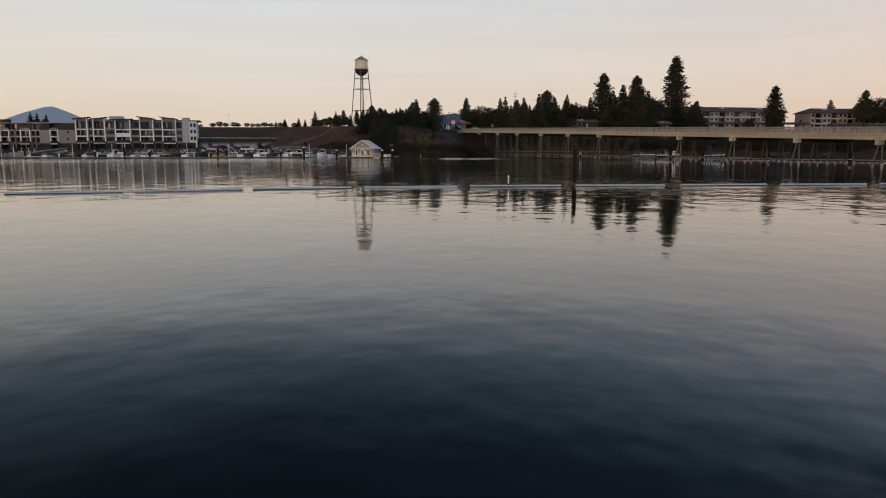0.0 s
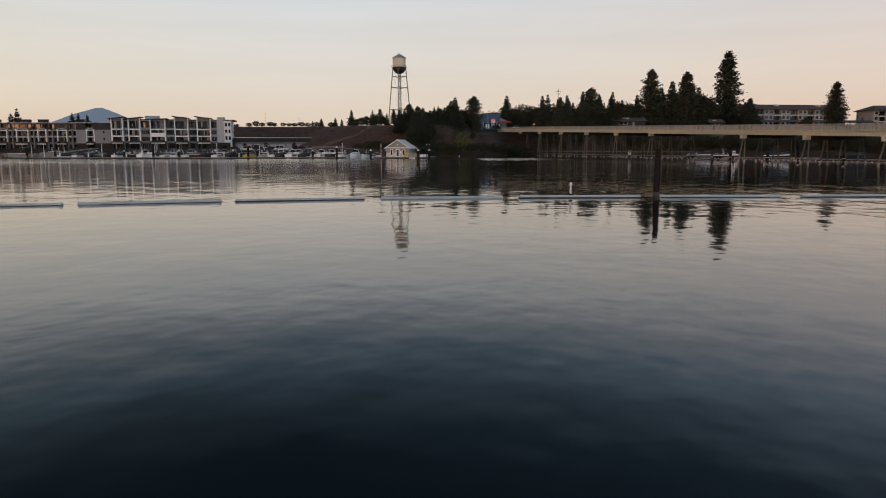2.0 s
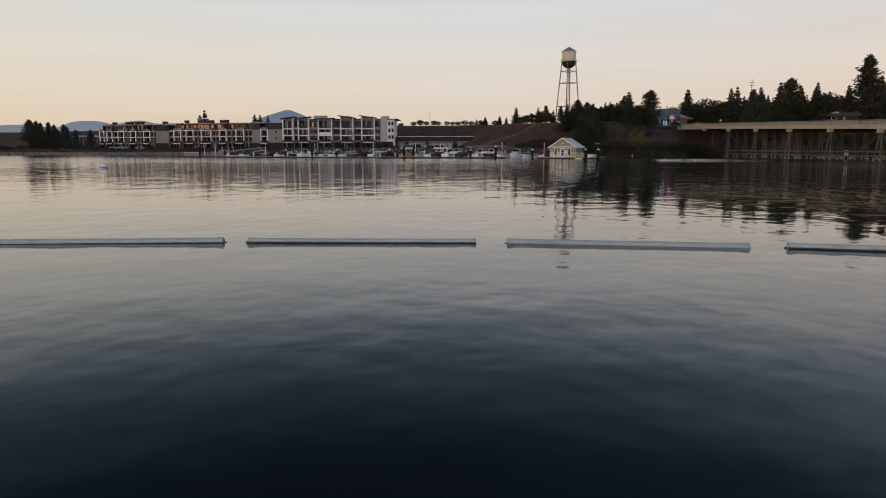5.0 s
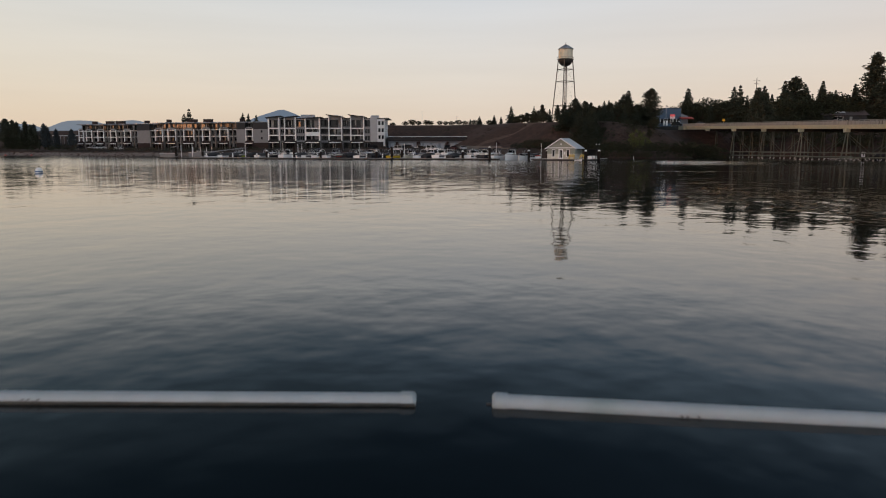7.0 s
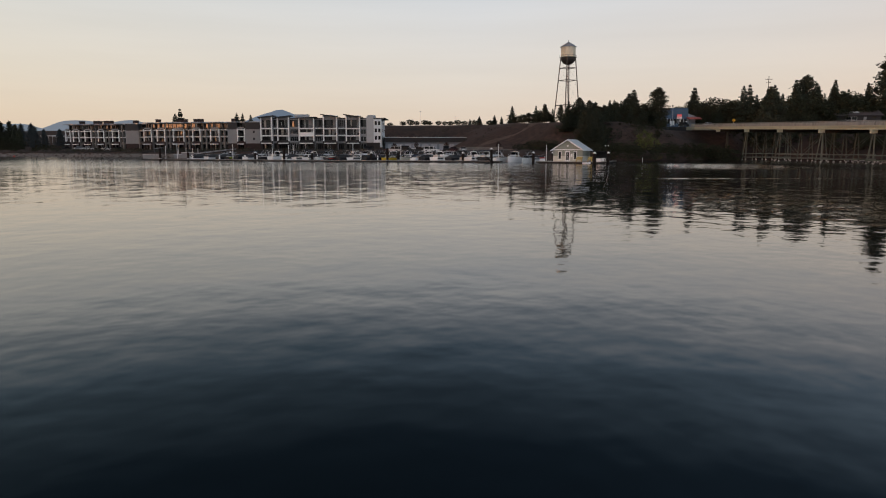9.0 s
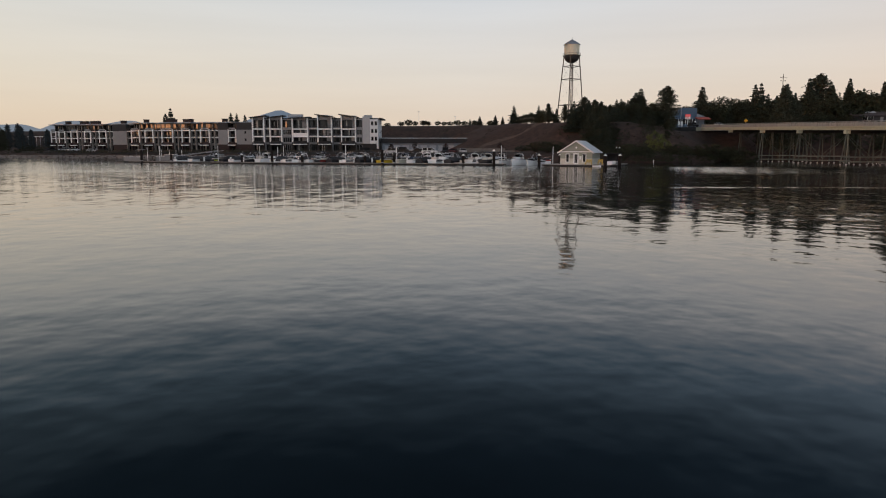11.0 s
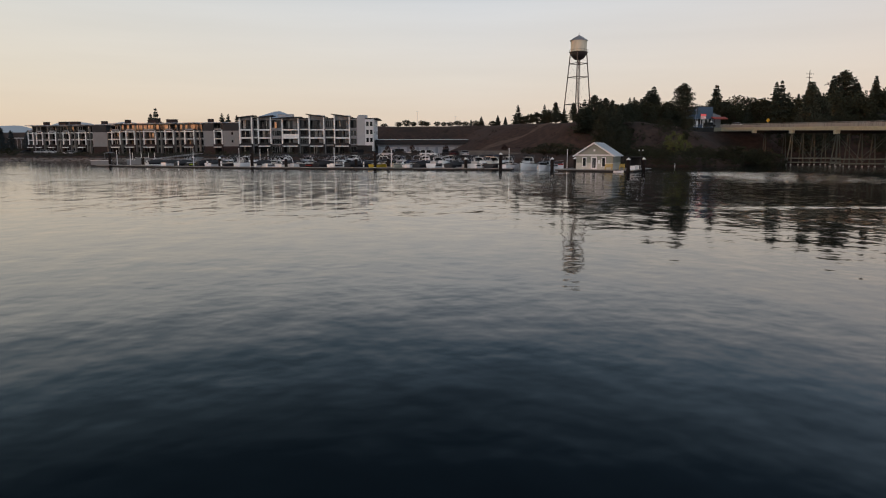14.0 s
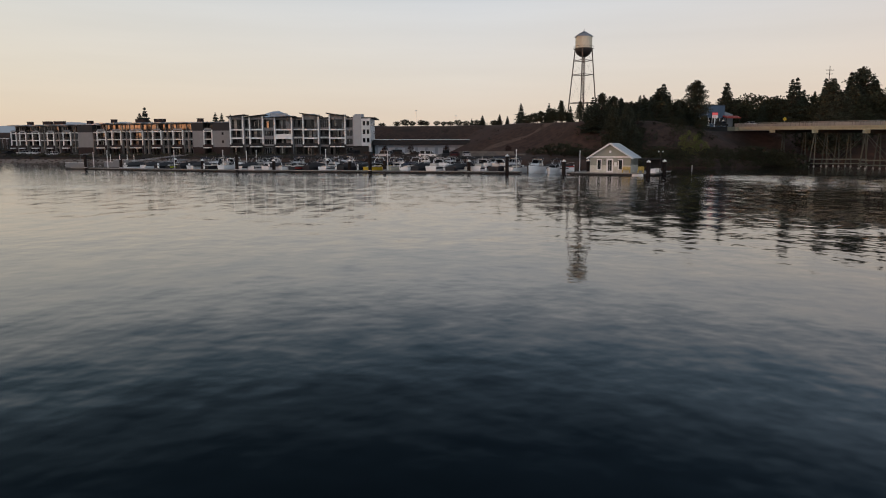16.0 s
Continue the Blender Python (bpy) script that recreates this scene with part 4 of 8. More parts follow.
TREE_TAGS = {
    "fir": ("fir_tree", "dark pointed fir tree on the bank", "tree"), "spruce": ("spruce_tree", "dark ragged spruce with drooping boughs", "tree"),
    "pine": ("pine_tree", "tall dark ponderosa pine with tufted crown", "tree"), "broad": ("broadleaf_tree", "rounded leafy green tree", "tree"),
    "far_pine": ("pine_tree", "dim hazy pine on the western shore", "tree"), "far_fir": ("fir_tree", "dim hazy fir on the western shore", "tree"),
    "bush": ("shrub", "low dark green shrub by the water", "shrub"), "brush": ("brush_clump", "brown dry brush on the bank", "shrub"), "willow": ("willow_tree", "yellow-green willow by the shore", "tree"),
    "red": ("red_leaf_tree", "small tree with reddish leaves", "tree")}
plant_rng = random.Random(77)


def plant(kind, x, y, ztop, spread=1.0, base=None, pick=None, tall=None):
    """A tree with its foot in the ground and its tip at ztop; spread widens the crown."""
    z0 = ground_z(x, y) if base is None else base
    h = tall or max(1.0, ztop - z0)
    variants = TREES[kind]
    trunk, crown = variants[plant_rng.randrange(len(variants)) if pick is None else pick % len(variants)]
    name, label, cat = TREE_TAGS[kind]
    root = thing(name, Matrix.LocRotScale((x, y, z0 - 0.1), Euler((0, 0, plant_rng.uniform(0, 6.28))), (h * spread, h * spread, h)), label, cat, "trees round the lake")
    stem = part("trunk", trunk, None, root)
    if kind in ("bush", "brush"):
        tagged(stem, kind="stuff")
    part("crown", crown, None, root)
    return root


SOWN = {"bush": [round_tree_meshes(s, width=0.6, bare=0.02, lumps=18, sprays=20, spray=0.045)[1] for s in (43, 44, 45)],
        "brush": [round_tree_meshes(s, width=0.75, bare=0.02, lumps=18, sprays=18, leaf="leaves_brown", spray=0.038)[1] for s in (63, 64, 65)]}
sown_shapes = {}
for sown_kind, sown_list in SOWN.items():
    for sown_me in sown_list:
        co = np.empty(len(sown_me.vertices) * 3)
        sown_me.vertices.foreach_get("co", co)
        sown_shapes.setdefault(sown_kind, []).append(co.reshape(-1, 3))
sown_parts = {"bush": [], "brush": []}


def sow(kind, x, y, ztop, spread=1.0, base=None, tall=None):
    """One clump of an uncountable belt of shrubs; the belt becomes one object when it is gathered."""
    z0 = ground_z(x, y) if base is None else base
    h = tall or max(0.8, ztop - z0)
    co = sown_shapes[kind][plant_rng.randrange(3)]
    a = plant_rng.uniform(0, 6.28)
    c, s = math.cos(a), math.sin(a)
    q = np.empty_like(co)
    q[:, 0] = x + (co[:, 0] * c - co[:, 1] * s) * h * spread
    q[:, 1] = y + (co[:, 0] * s + co[:, 1] * c) * h * spread
    q[:, 2] = z0 - 0.05 + co[:, 2] * h
    sown_parts[kind].append(q)


def gather(kind, name, label):
    """Joins the sown clumps of one kind into one object."""
    v = np.concatenate(sown_parts[kind])
    n = len(v) // 4
    me = bpy.data.meshes.new(name)
    me.vertices.add(n * 4)
    me.vertices.foreach_set("co", v.ravel())
    me.loops.add(n * 4)
    me.loops.foreach_set("vertex_index", np.arange(n * 4, dtype=np.int32))
    me.polygons.add(n)
    me.polygons.foreach_set("loop_start", np.arange(0, n * 4, 4, dtype=np.int32))
    me.update(calc_edges=True)
    me.materials.append(M["leaves" if kind == "bush" else "leaves_brown"])
    tagged(new(name, me), label, "shrubs", kind="stuff")


# ---- floating boom, pile, markers ----
def build_pipe(L=5.94, r=0.094):
    """A capped white pipe float lying along x from its left end, half sunk at a third of its depth."""
    root = thing("boom_float", pose(0, 0, 0), "white capped plastic pipe float of the log boom", "boom float", "boom floats")
    zc = 0.034
    b = Build()
    rings = []
    for x, q in ((0.0, 0.9), (0.012, 1.0), (L * 0.25, 1), (L * 0.5, 1), (L * 0.75, 1), (L - 0.012, 1.0), (L, 0.9)):
        rings.append([(x, r * q * math.cos(2 * math.pi * i / 20), zc + r * q * math.sin(2 * math.pi * i / 20)) for i in range(20)])
    part("pipe", b.loft(rings), M["pvc"], root, smooth=False)
    for x0, x1, s in ((-0.03, 0.13, -1), (L - 0.13, L + 0.03, 1)):
        rc = r + 0.013
        prof = [(x0, 0.72), (x0 + 0.02, 0.94), (x0 + 0.04, 1), (x1 - 0.008, 1), (x1, 0.985)] if s < 0 else [(x0, 0.985), (x0 + 0.008, 1), (x1 - 0.04, 1), (x1 - 0.02, 0.94), (x1, 0.72)]
        cap = part("end_cap", Build().loft([[(x, rc * q * math.cos(2 * math.pi * i / 20), zc + rc * q * math.sin(2 * math.pi * i / 20)) for i in range(20)] for x, q in prof]), M["pvc"], root)
        e = x0 if s < 0 else x1
        part("eye_bolt", Build().rod((e, 0, zc - 0.03), (e + s * 0.06, 0, zc - 0.03), 0.018, n=6), M["black_steel"], cap)
    # lower band: algae, with the dark shaded side of the pipe painted in
    band = Build()
    arc = [math.radians(d) for d in (182, 190, 200, 215, 240, 270, 300, 335, 352, 358)]
    for xa, xb, rb in ((-0.028, 0.13, r + 0.0155), (0.13, L - 0.13, r + 0.003), (L - 0.13, L + 0.028, r + 0.0155)):
        for a0, a1 in zip(arc, arc[1:]):
            band.add([(xa, rb * math.cos(a0), zc + rb * math.sin(a0)), (xb, rb * math.cos(a0), zc + rb * math.sin(a0)), (xb, rb * math.cos(a1), zc + rb * math.sin(a1)), (xa, rb * math.cos(a1), zc + rb * math.sin(a1))], [(0, 1, 2, 3)])
    part("algae_band", band, M["grime_and_shade"], root, "dark band of algae and painted shade along the waterline")
    # worn print along the side that faces the swimmers
    for k, (x0, n) in enumerate(((L * 0.31, 4),)):
        b = Build()
        for i in range(n):
            x = x0 + i * 0.055
            for j, (a, c) in enumerate(((-0.22, -0.02), (0.02, 0.22))):
                y0, z0 = -math.cos(a) * (r + 0.0015), zc + math.sin(a) * (r + 0.0015)
                y1, z1 = -math.cos(c) * (r + 0.0015), zc + math.sin(c) * (r + 0.0015)
                if (i + j + k) % 3:
                    b.add([(x, y0, z0), (x + 0.035, y0, z0), (x + 0.035, y1, z1), (x, y1, z1)], [(0, 1, 2, 3)])
        tagged(part("worn_print", b, M["scrawl"], root), "worn black print", kind="stuff")
    return root


def build_boom():
    # gap centres along the boom, west to east; it bows towards the south on both sides
    gaps = [(-44.6, 37.4), (-38.0, 37.0), (-31.3, 36.6), (-24.6, 36.3), (-17.9, 36.05), (-11.2, 36.0), (-4.7, 36.35), (2.03, 36.36), (8.85, 35.58),
            (15.6, 34.2), (22.6, 32.8), (29.5, 31.4), (36.3, 29.9), (43.1, 28.2), (49.8, 26.3)]
    first = build_pipe()
    chain_rng = random.Random(5)
    for k, (a, c) in enumerate(zip(gaps, gaps[1:])):
        a, c = Vector((*a, 0)), Vector((*c, 0))
        d = c - a
        mid, turn = (a + c) / 2, math.degrees(math.atan2(d.y, d.x)) + chain_rng.uniform(-0.7, 0.7)
        u = Vector((math.cos(radians(turn)), math.sin(radians(turn)), 0))
        p = mid - u * 2.97
        m = pose(p.x, p.y, chain_rng.uniform(-0.01, 0.012), chain_rng.uniform(-12, 12), chain_rng.uniform(-0.15, 0.15), turn)
        if k == 0:
            first.matrix_basis = m
        else:
            copy_thing(first, m)
    for k, g in enumerate(gaps[1:-1]):
        a, c = Vector(gaps[k]), Vector(gaps[k + 2])
        u = (c - a).normalized()
        root = thing("link_chain", pose(*g, 0, 0, 0, math.degrees(math.atan2(u.y, u.x))), "rusty link chain between boom floats", "chain", "boom chains")
        for i in range(9):
            x = -0.31 + i * 0.0775
            z = 0.0 - 0.07 * (1 - (x / 0.34) ** 2)
            b = Build().rod((x - 0.035, -0.012, z), (x + 0.035, -0.012, z), 0.008, n=5).rod((x - 0.035, 0.012, z), (x + 0.035, 0.012, z), 0.008, n=5)
            part("link", b, M["dark_pile"], root)


build_boom()

# the dark mooring pile by the boom
pile_root = thing("mooring_pile", pose(16.75, 35.5, -1.4, 1.0, -0.6, 0), "dark weathered timber mooring pile standing in the water", "pile")
pb = Build()
pb.loft([[((0.165 - 0.006 * k + 0.01 * math.sin(3 * a + k)) * math.cos(a), (0.165 - 0.006 * k + 0.01 * math.sin(2 * a + k)) * math.sin(a), z)
          for a in [2 * math.pi * i / 14 for i in range(14)]] for k, z in enumerate((0.0, 1.2, 1.9, 2.6, 3.3, 3.72, 3.80))])
part("shaft", pb, M["dark_pile"], pile_root)
part("wear_band", Build().lathe([(0.168, 1.36), (0.172, 1.40), (0.172, 1.52), (0.166, 1.60)], 14), M["grime_and_shade"], pile_root)

# small white marker standing on a boom float
mk = thing("boom_marker", pose(11.75, 34.98, 0.13), "small white marker post fixed on the boom", "marker")
part("pipe_post", Build().rod((0, 0, 0), (0, 0, 0.52), 0.042, n=12), M["white_paint"], mk)
part("cap", Build().lathe([(0.0, 0.64), (0.05, 0.62), (0.07, 0.56), (0.07, 0.50), (0.042, 0.48)], 12), M["white_paint"], mk)
part("collar", Build().lathe([(0.05, 0.0), (0.10, 0.0), (0.10, 0.06), (0.05, 0.08)], 12), M["dark_pile"], mk)

# round white buoy with a blue band
by = thing("mooring_buoy", pose(-44.0, 105.0, 0.0, 0, 4, 0), "white round mooring buoy with a blue band", "buoy")
part("ball", Build().lathe([(0.0, -0.34)] + [(0.40 * math.cos(a), 0.12 + 0.46 * math.sin(a)) for a in [-1.4 + 2.8 * i / 14 for i in range(15)]] + [(0.0, 0.59)], 20), M["white_paint"], by, smooth=True)
M["blue_band"] = mat("faded_blue_band", (0.10, 0.16, 0.28), 0.6)
part("band", Build().lathe([(0.395, 0.06), (0.408, 0.08), (0.408, 0.20), (0.395, 0.22)], 20), M["blue_band"], by)
part("eye", Build().rod((0, 0, 0.56), (0, 0, 0.72), 0.04, n=8), M["black_steel"], by)


# ---- apartment buildings ----
M["chair"] = mat("dark_patio_wicker", (0.05, 0.04, 0.035), 0.8)
M["curtain"] = mat("pale_curtain", (0.36, 0.34, 0.31), 0.9)


pane_rng = random.Random(15)


def frame_grid(xs, zs, y0, y1):
    """One connected frame: every second cell of the grid between the lines is left open."""
    b, seen = Build(), {}

    def v(i, j, k):
        if (i, j, k) not in seen:
            seen[i, j, k] = len(b.v)
            b.v.append((xs[i], (y0, y1)[k], zs[j]))
        return seen[i, j, k]

    full = lambda i, j: 0 <= i < len(xs) - 1 and 0 <= j < len(zs) - 1 and not (i % 2 and j % 2)
    for i in range(len(xs) - 1):
        for j in range(len(zs) - 1):
            if not full(i, j):
                continue
            b.f.append((v(i, j, 0), v(i + 1, j, 0), v(i + 1, j + 1, 0), v(i, j + 1, 0)))
            b.f.append((v(i, j, 1), v(i, j + 1, 1), v(i + 1, j + 1, 1), v(i + 1, j, 1)))
            for (di, dj), (p, q) in (((-1, 0), ((i, j), (i, j + 1))), ((1, 0), ((i + 1, j), (i + 1, j + 1))), ((0, -1), ((i, j), (i + 1, j))), ((0, 1), ((i, j + 1), (i + 1, j + 1)))):
                if not full(i + di, j + dj):
                    b.f.append((v(*p, 0), v(*q, 0), v(*q, 1), v(*p, 1)))
    return b


def window(parent, x0, x1, z0, z1, y, frame="white_paint", mull=1, t=0.06):
    """A window set back in its opening: frame with mullions and panes."""
    d = 0.09
    xs = [x0, x0 + t]
    for i in range(1, mull + 1):
        xm = x0 + (x1 - x0) * i / (mull + 1)
        xs += [xm - t / 2, xm + t / 2]
    f = frame_grid(xs + [x1 - t, x1], [z0, z0 + t, z1 - t, z1], y, y + d)
    w = part("window", f, M[frame], parent)
    n = mull + 1
    for i in range(n):
        a, c = x0 + (x1 - x0) * i / n + 0.03, x0 + (x1 - x0) * (i + 1) / n - 0.03
        q, k = pane_rng.gauss(0, 0.03) * (c - a), pane_rng.gauss(0, 0.014) * (z1 - z0)      # panes never hang quite true
        vs = [(xx, y + 0.045 + dy + (q if xx == c else 0) + (k if zz > z0 + 0.1 else 0), zz) for dy in (0, 0.012) for zz in (z0 + 0.03, z1 - 0.03) for xx in (a, c)]
        part("pane", Build().add(vs, [(0, 1, 3, 2), (4, 6, 7, 5), (0, 4, 5, 1), (2, 3, 7, 6), (0, 2, 6, 4), (1, 5, 7, 3)]), M["glass"], w)
    return w


def wall_with_opening(b, x0, x1, z0, z1, y0, y1, ox0, ox1, oz0, oz1):
    if ox0 > x0:
        b.box(x0, ox0, y0, y1, z0, z1)
    if x1 > ox1:
        b.box(ox1, x1, y0, y1, z0, z1)
    if oz0 > z0:
        b.box(ox0, ox1, y0, y1, z0, oz0)
    if z1 > oz1:
        b.box(ox0, ox1, y0, y1, oz1, z1)


def railing(parent, x0, x1, y, z, h=1.0, mat_name="rail_dark", step=0.16):
    b = Build().box(x0, x1, y, y + 0.05, z + h - 0.05, z + h).box(x0, x1, y, y + 0.04, z + 0.08, z + 0.12)
    n = max(2, int((x1 - x0) / step))
    for i in range(n + 1):
        x = x0 + (x1 - x0 - 0.025) * i / n
        b.box(x, x + 0.025, y + 0.008, y + 0.033, z + 0.12, z + h - 0.05)
    return tagged(part("railing", b, M[mat_name], parent), kind="stuff")


def apartment(name, m, label, segs, slabs, depth, L, upper, base="brick_dark", accent="stucco_dark", recess="stucco_grey", roof="flat", group="lakeside apartment buildings", seed=1, solid_bay=None):
    """A four-storey block: facade along x, facing -y. segs: (x0, x1, kind, roof shift); slabs: floor levels, the last one the eaves."""
    rng = random.Random(seed)
    root = thing(name, m, label, "apartment building", group)
    top = slabs[-1]
    core = Build().box(0.1, L - 0.1, 2.6, depth, 0, top - 0.05)
    part("core_wall", core, M[upper], root)
    part("main_roof", Build().box(-0.5, L + (1.9 if roof == "pitched" else 0.5), 0.5 if roof == "pitched" else 1.2, depth + 0.6, top - 0.05 + 0.004, top + 0.32), M["dark_fascia" if roof == "pitched" else "grey_roof_metal"], root, "flat roof with deep eaves")
    for x0, x1, kind, up in segs:
        w = x1 - x0
        yb = {"bay": 1.9, "recess": 1.0, "wall": 0.0, "win": 0.0}[kind]
        for s, (z0, z1) in enumerate(zip(slabs, slabs[1:])):
            wm = M[base] if s == 0 else M[accent if kind == "bay" else (upper if kind in ("wall", "win") else recess)]
            last = s == len(slabs) - 2
            setback = last and roof == "flat" and kind in ("bay", "recess")
            yb = 2.2 if setback else {"bay": 1.9, "recess": 1.0, "wall": 0.0, "win": 0.0}[kind]
            zt = z1 + (up if last else 0)
            b = Build()
            if kind == "wall":
                if roof == "flat" and s > 0:
                    wm = M["stucco_dark" if last else "panel_grey"]
                b.box(x0, x1, yb, 2.6, z0 + 0.004, zt)
                part("wall_panel", b, wm, root)
                continue
            pad = 0.16 if kind == "bay" else 0.16 * w / 2
            sill = 0.12 if kind == "bay" else 0.45
            ox0, ox1, oz0, oz1 = x0 + pad, x1 - pad, z0 + sill, z1 - 0.42
            if setback:
                ox0, ox1, oz0, oz1 = x0 + 0.12, x1 - 0.12, z0 + 0.12, z1 - 0.3
                wm = M[recess]
            elif kind == "bay":
                ox1 = x0 + pad + (w - 2 * pad) * ((0.94 if rng.random() < 0.6 else 0.78) if roof == "flat" else rng.choice((0.58, 0.66, 0.74)))
            wall_with_opening(b, x0, x1, z0 + 0.004, zt, yb, yb + 0.3, ox0, ox1, oz0, oz1)
            part("wall_panel", b, wm, root)
            window(root, ox0, ox1, oz0, oz1, yb + 0.14, "dark_fascia" if kind == "bay" or rng.random() < 0.5 else "panel_grey", 3 if ox1 - ox0 > 2.6 else 1, 0.09)
            for _ in range(rng.choice((0, 1, 1, 2)) if kind == "bay" else 0):
                cx = rng.uniform(ox0 + 0.2, ox1 - 0.8)
                part("curtain", Build().box(cx, cx + rng.uniform(0.25, 0.6), yb + 0.135, yb + 0.139, oz0 + 0.1, oz1 - 0.05), M["curtain"], root)
            if kind == "bay":
                if s == 1:
                    slab = part("balcony_slab", Build().box(x0, x1, -0.12, yb, z0 - 0.34, z0), M[base], root)
                    part("brick_parapet", Build().box(x0 + 0.05, x1 - 0.05, -0.16, 0.1, z0 + 0.004, z0 + 0.95), M[base], slab)
                elif s > 1:
                    slab = part("balcony_slab", Build().box(x0, x1, -0.12, yb, z0 - (0.28 if roof == "flat" else 0.42), z0), M["frame_white"], root)
                    if solid_bay and (x0, s) in solid_bay:
                        part("solid_parapet", Build().box(x0 + 0.3, x1 - 0.3, -0.1, 0.02, z0 + 0.004, z0 + 1.1), M["frame_white"], slab)
                    elif setback:
                        part("solid_parapet", Build().box(x0 + 0.34, x1 - 0.34, -0.1, 0.02, z0 + 0.3, z0 + 0.82), M["panel_grey"], slab)
                        railing(slab, x0 + 0.3, x1 - 0.3, -0.08, z0)
                    else:
                        railing(slab, x0 + 0.3, x1 - 0.3, -0.08, z0)
                if s > 0:
                    if rng.random() < 0.6:
                        cx = rng.uniform(x0 + 0.6, x1 - 1.2)
                        c = Build().bevel_box(cx, cx + 0.7, 0.6, 1.25, z0 + 0.25, z0 + 0.45, 0.04).bevel_box(cx, cx + 0.7, 1.12, 1.25, z0 + 0.45, z0 + 0.95, 0.04)
                        for lx in (cx + 0.04, cx + 0.6):
                            for ly in (0.64, 1.16):
                                c.box(lx, lx + 0.06, ly, ly + 0.06, z0, z0 + 0.27)
                        part("patio_chair", c, M["chair"], slab)
            if kind == "bay" and s == 0:
                part("awning", Build().prism([(-1.1, z1 - 0.40), (-1.1, z1 - 0.12), (0.35, z1 - 0.06), (0.35, z1 - 0.36)], "x", x0 + 0.35, x1 - 0.35), M["frame_white"], root, "white flat awning")
            if kind == "recess" and s > 0:
                b2 = part("balcony_slab", Build().box(x0, x1, 0.1, yb, z0 - 0.2, z0), M["frame_white" if s > 1 else recess], root)
                railing(b2, x0 + 0.08, x1 - 0.08, 0.14, z0)
        if kind == "recess":
            part("pier", Build().box(x0 - 0.02, x0 + 0.34, 0.0, 1.0, 0, top - 0.06 if roof == "pitched" else slabs[-2]), M[upper], root)
        foot = slabs[1] + (0.7 if roof == "flat" else 0.5)
        if kind == "bay":
            for cx in (x0 - 0.02, x1 - 0.34):
                part("column", Build().box(cx + (0.03 if roof == "flat" else -0.02), cx + (0.33 if roof == "flat" else 0.38), -0.2, 0.2, foot, top + up - 0.1 if roof == "pitched" else slabs[-2] + 0.3), M["frame_white"], root)
                part("column_base", Build().box(cx - 0.12, cx + 0.48, -0.32, 0.36, 0, foot), M[base], root)
        if roof == "pitched" and kind == "bay":
            dz = up
            z = top + 0.1
            b = Build()
            lo, hi = (z - 0.1 + dz * 0.35, z + dz + 0.1)
            za, zb = (hi, lo) if dz > 0.5 else (lo, lo + 0.35)
            if x0 < 12 and dz > 0.5:
                za, zb = lo, hi
            vs = [(x0 - 0.8, -1.0, za), (x1 + 0.8, -1.0, zb), (x1 + 0.8, 4.0, zb), (x0 - 0.8, 4.0, za),
                  (x0 - 0.8, -1.0, za + 0.28), (x1 + 0.8, -1.0, zb + 0.28), (x1 + 0.8, 4.0, zb + 0.28), (x0 - 0.8, 4.0, za + 0.28)]
            b.add(vs, [(0, 3, 2, 1), (4, 5, 6, 7), (0, 1, 5, 4), (1, 2, 6, 5), (2, 3, 7, 6), (3, 0, 4, 7)])
            part("bay_roof", b, M["dark_fascia"], root, "dark pitched bay roof")
            k0, k1 = za + (zb - za) * 0.8 / (w + 1.6), zb - (zb - za) * 0.8 / (w + 1.6)
            part("gable_infill", Build().prism([(x0, top - 0.4), (x1, top - 0.4), (x1, k1), (x0, k0)], "y", 0.3, 0.6), M["stucco_grey"], root)
        elif roof == "flat" and kind in ("bay",):
            part("bay_roof", Build().box(x0 - 0.5, x1 + 0.5, -0.6, 1.4, top + 0.0, top + 0.26), M["grey_roof_metal"], root)
    return root


M["dark_base"] = mat("black_brown_base_cladding", (0.014, 0.013, 0.013), 0.85, var=0.2)
# block A: white framed bays under small tilted roofs
A_LEVELS = [0.0, 3.1, 5.85, 8.6, 12.1]
A = apartment("apartment_building", pose(-71.3, 302, 2.2, 0, 0, 0.6), "four-storey grey apartment block with white framed balconies", [
    (0.21, 4.70, "bay", 0.75), (4.70, 6.58, "recess", 0), (6.58, 11.18, "bay", 0.75), (11.18, 14.84, "win", 0), (14.84, 20.69, "bay", 0.25), (20.69, 24.14, "recess", 0),
    (24.14, 29.47, "bay", 1.25), (29.47, 32.81, "recess", 0), (32.81, 38.25, "bay", 1.25), (38.25, 40.75, "win", 0), (40.75, 43.47, "wall", 0.45), (43.47, 45.77, "wall", 0)],
    A_LEVELS, 15.0, 46.0, "stucco_grey", base="dark_base", accent="panel_grey", roof="pitched", seed=3, solid_bay={(14.84, 2)})
part("side_wall", Build().box(45.8, 46.4, 0.3, 15.0, 0, 12.1), M["stucco_white"], A, "pale grey end wall")
part("stair_tower", Build().box(40.8, 43.4, -0.35, -0.004, 3.1, 12.95), M["stair_grey"], A, "plain pale grey stair tower")
for z in (4.1, 6.9, 9.6):
    for yy in (3.2, 8.0, 12.4):
        w = Build().box(46.4, 46.46, yy, yy + 1.2, z, z + 1.5)
        wf = part("window", w, M["white_paint"], A)
        part("pane", Build().box(46.46, 46.48, yy + 0.1, yy + 1.1, z + 0.1, z + 1.4), M["glass"], wf)
part("end_cladding", Build().box(43.42, 46.38, -0.12, -0.004, 3.1, 11.9), M["stucco_white"], A, "pale grey end cladding")
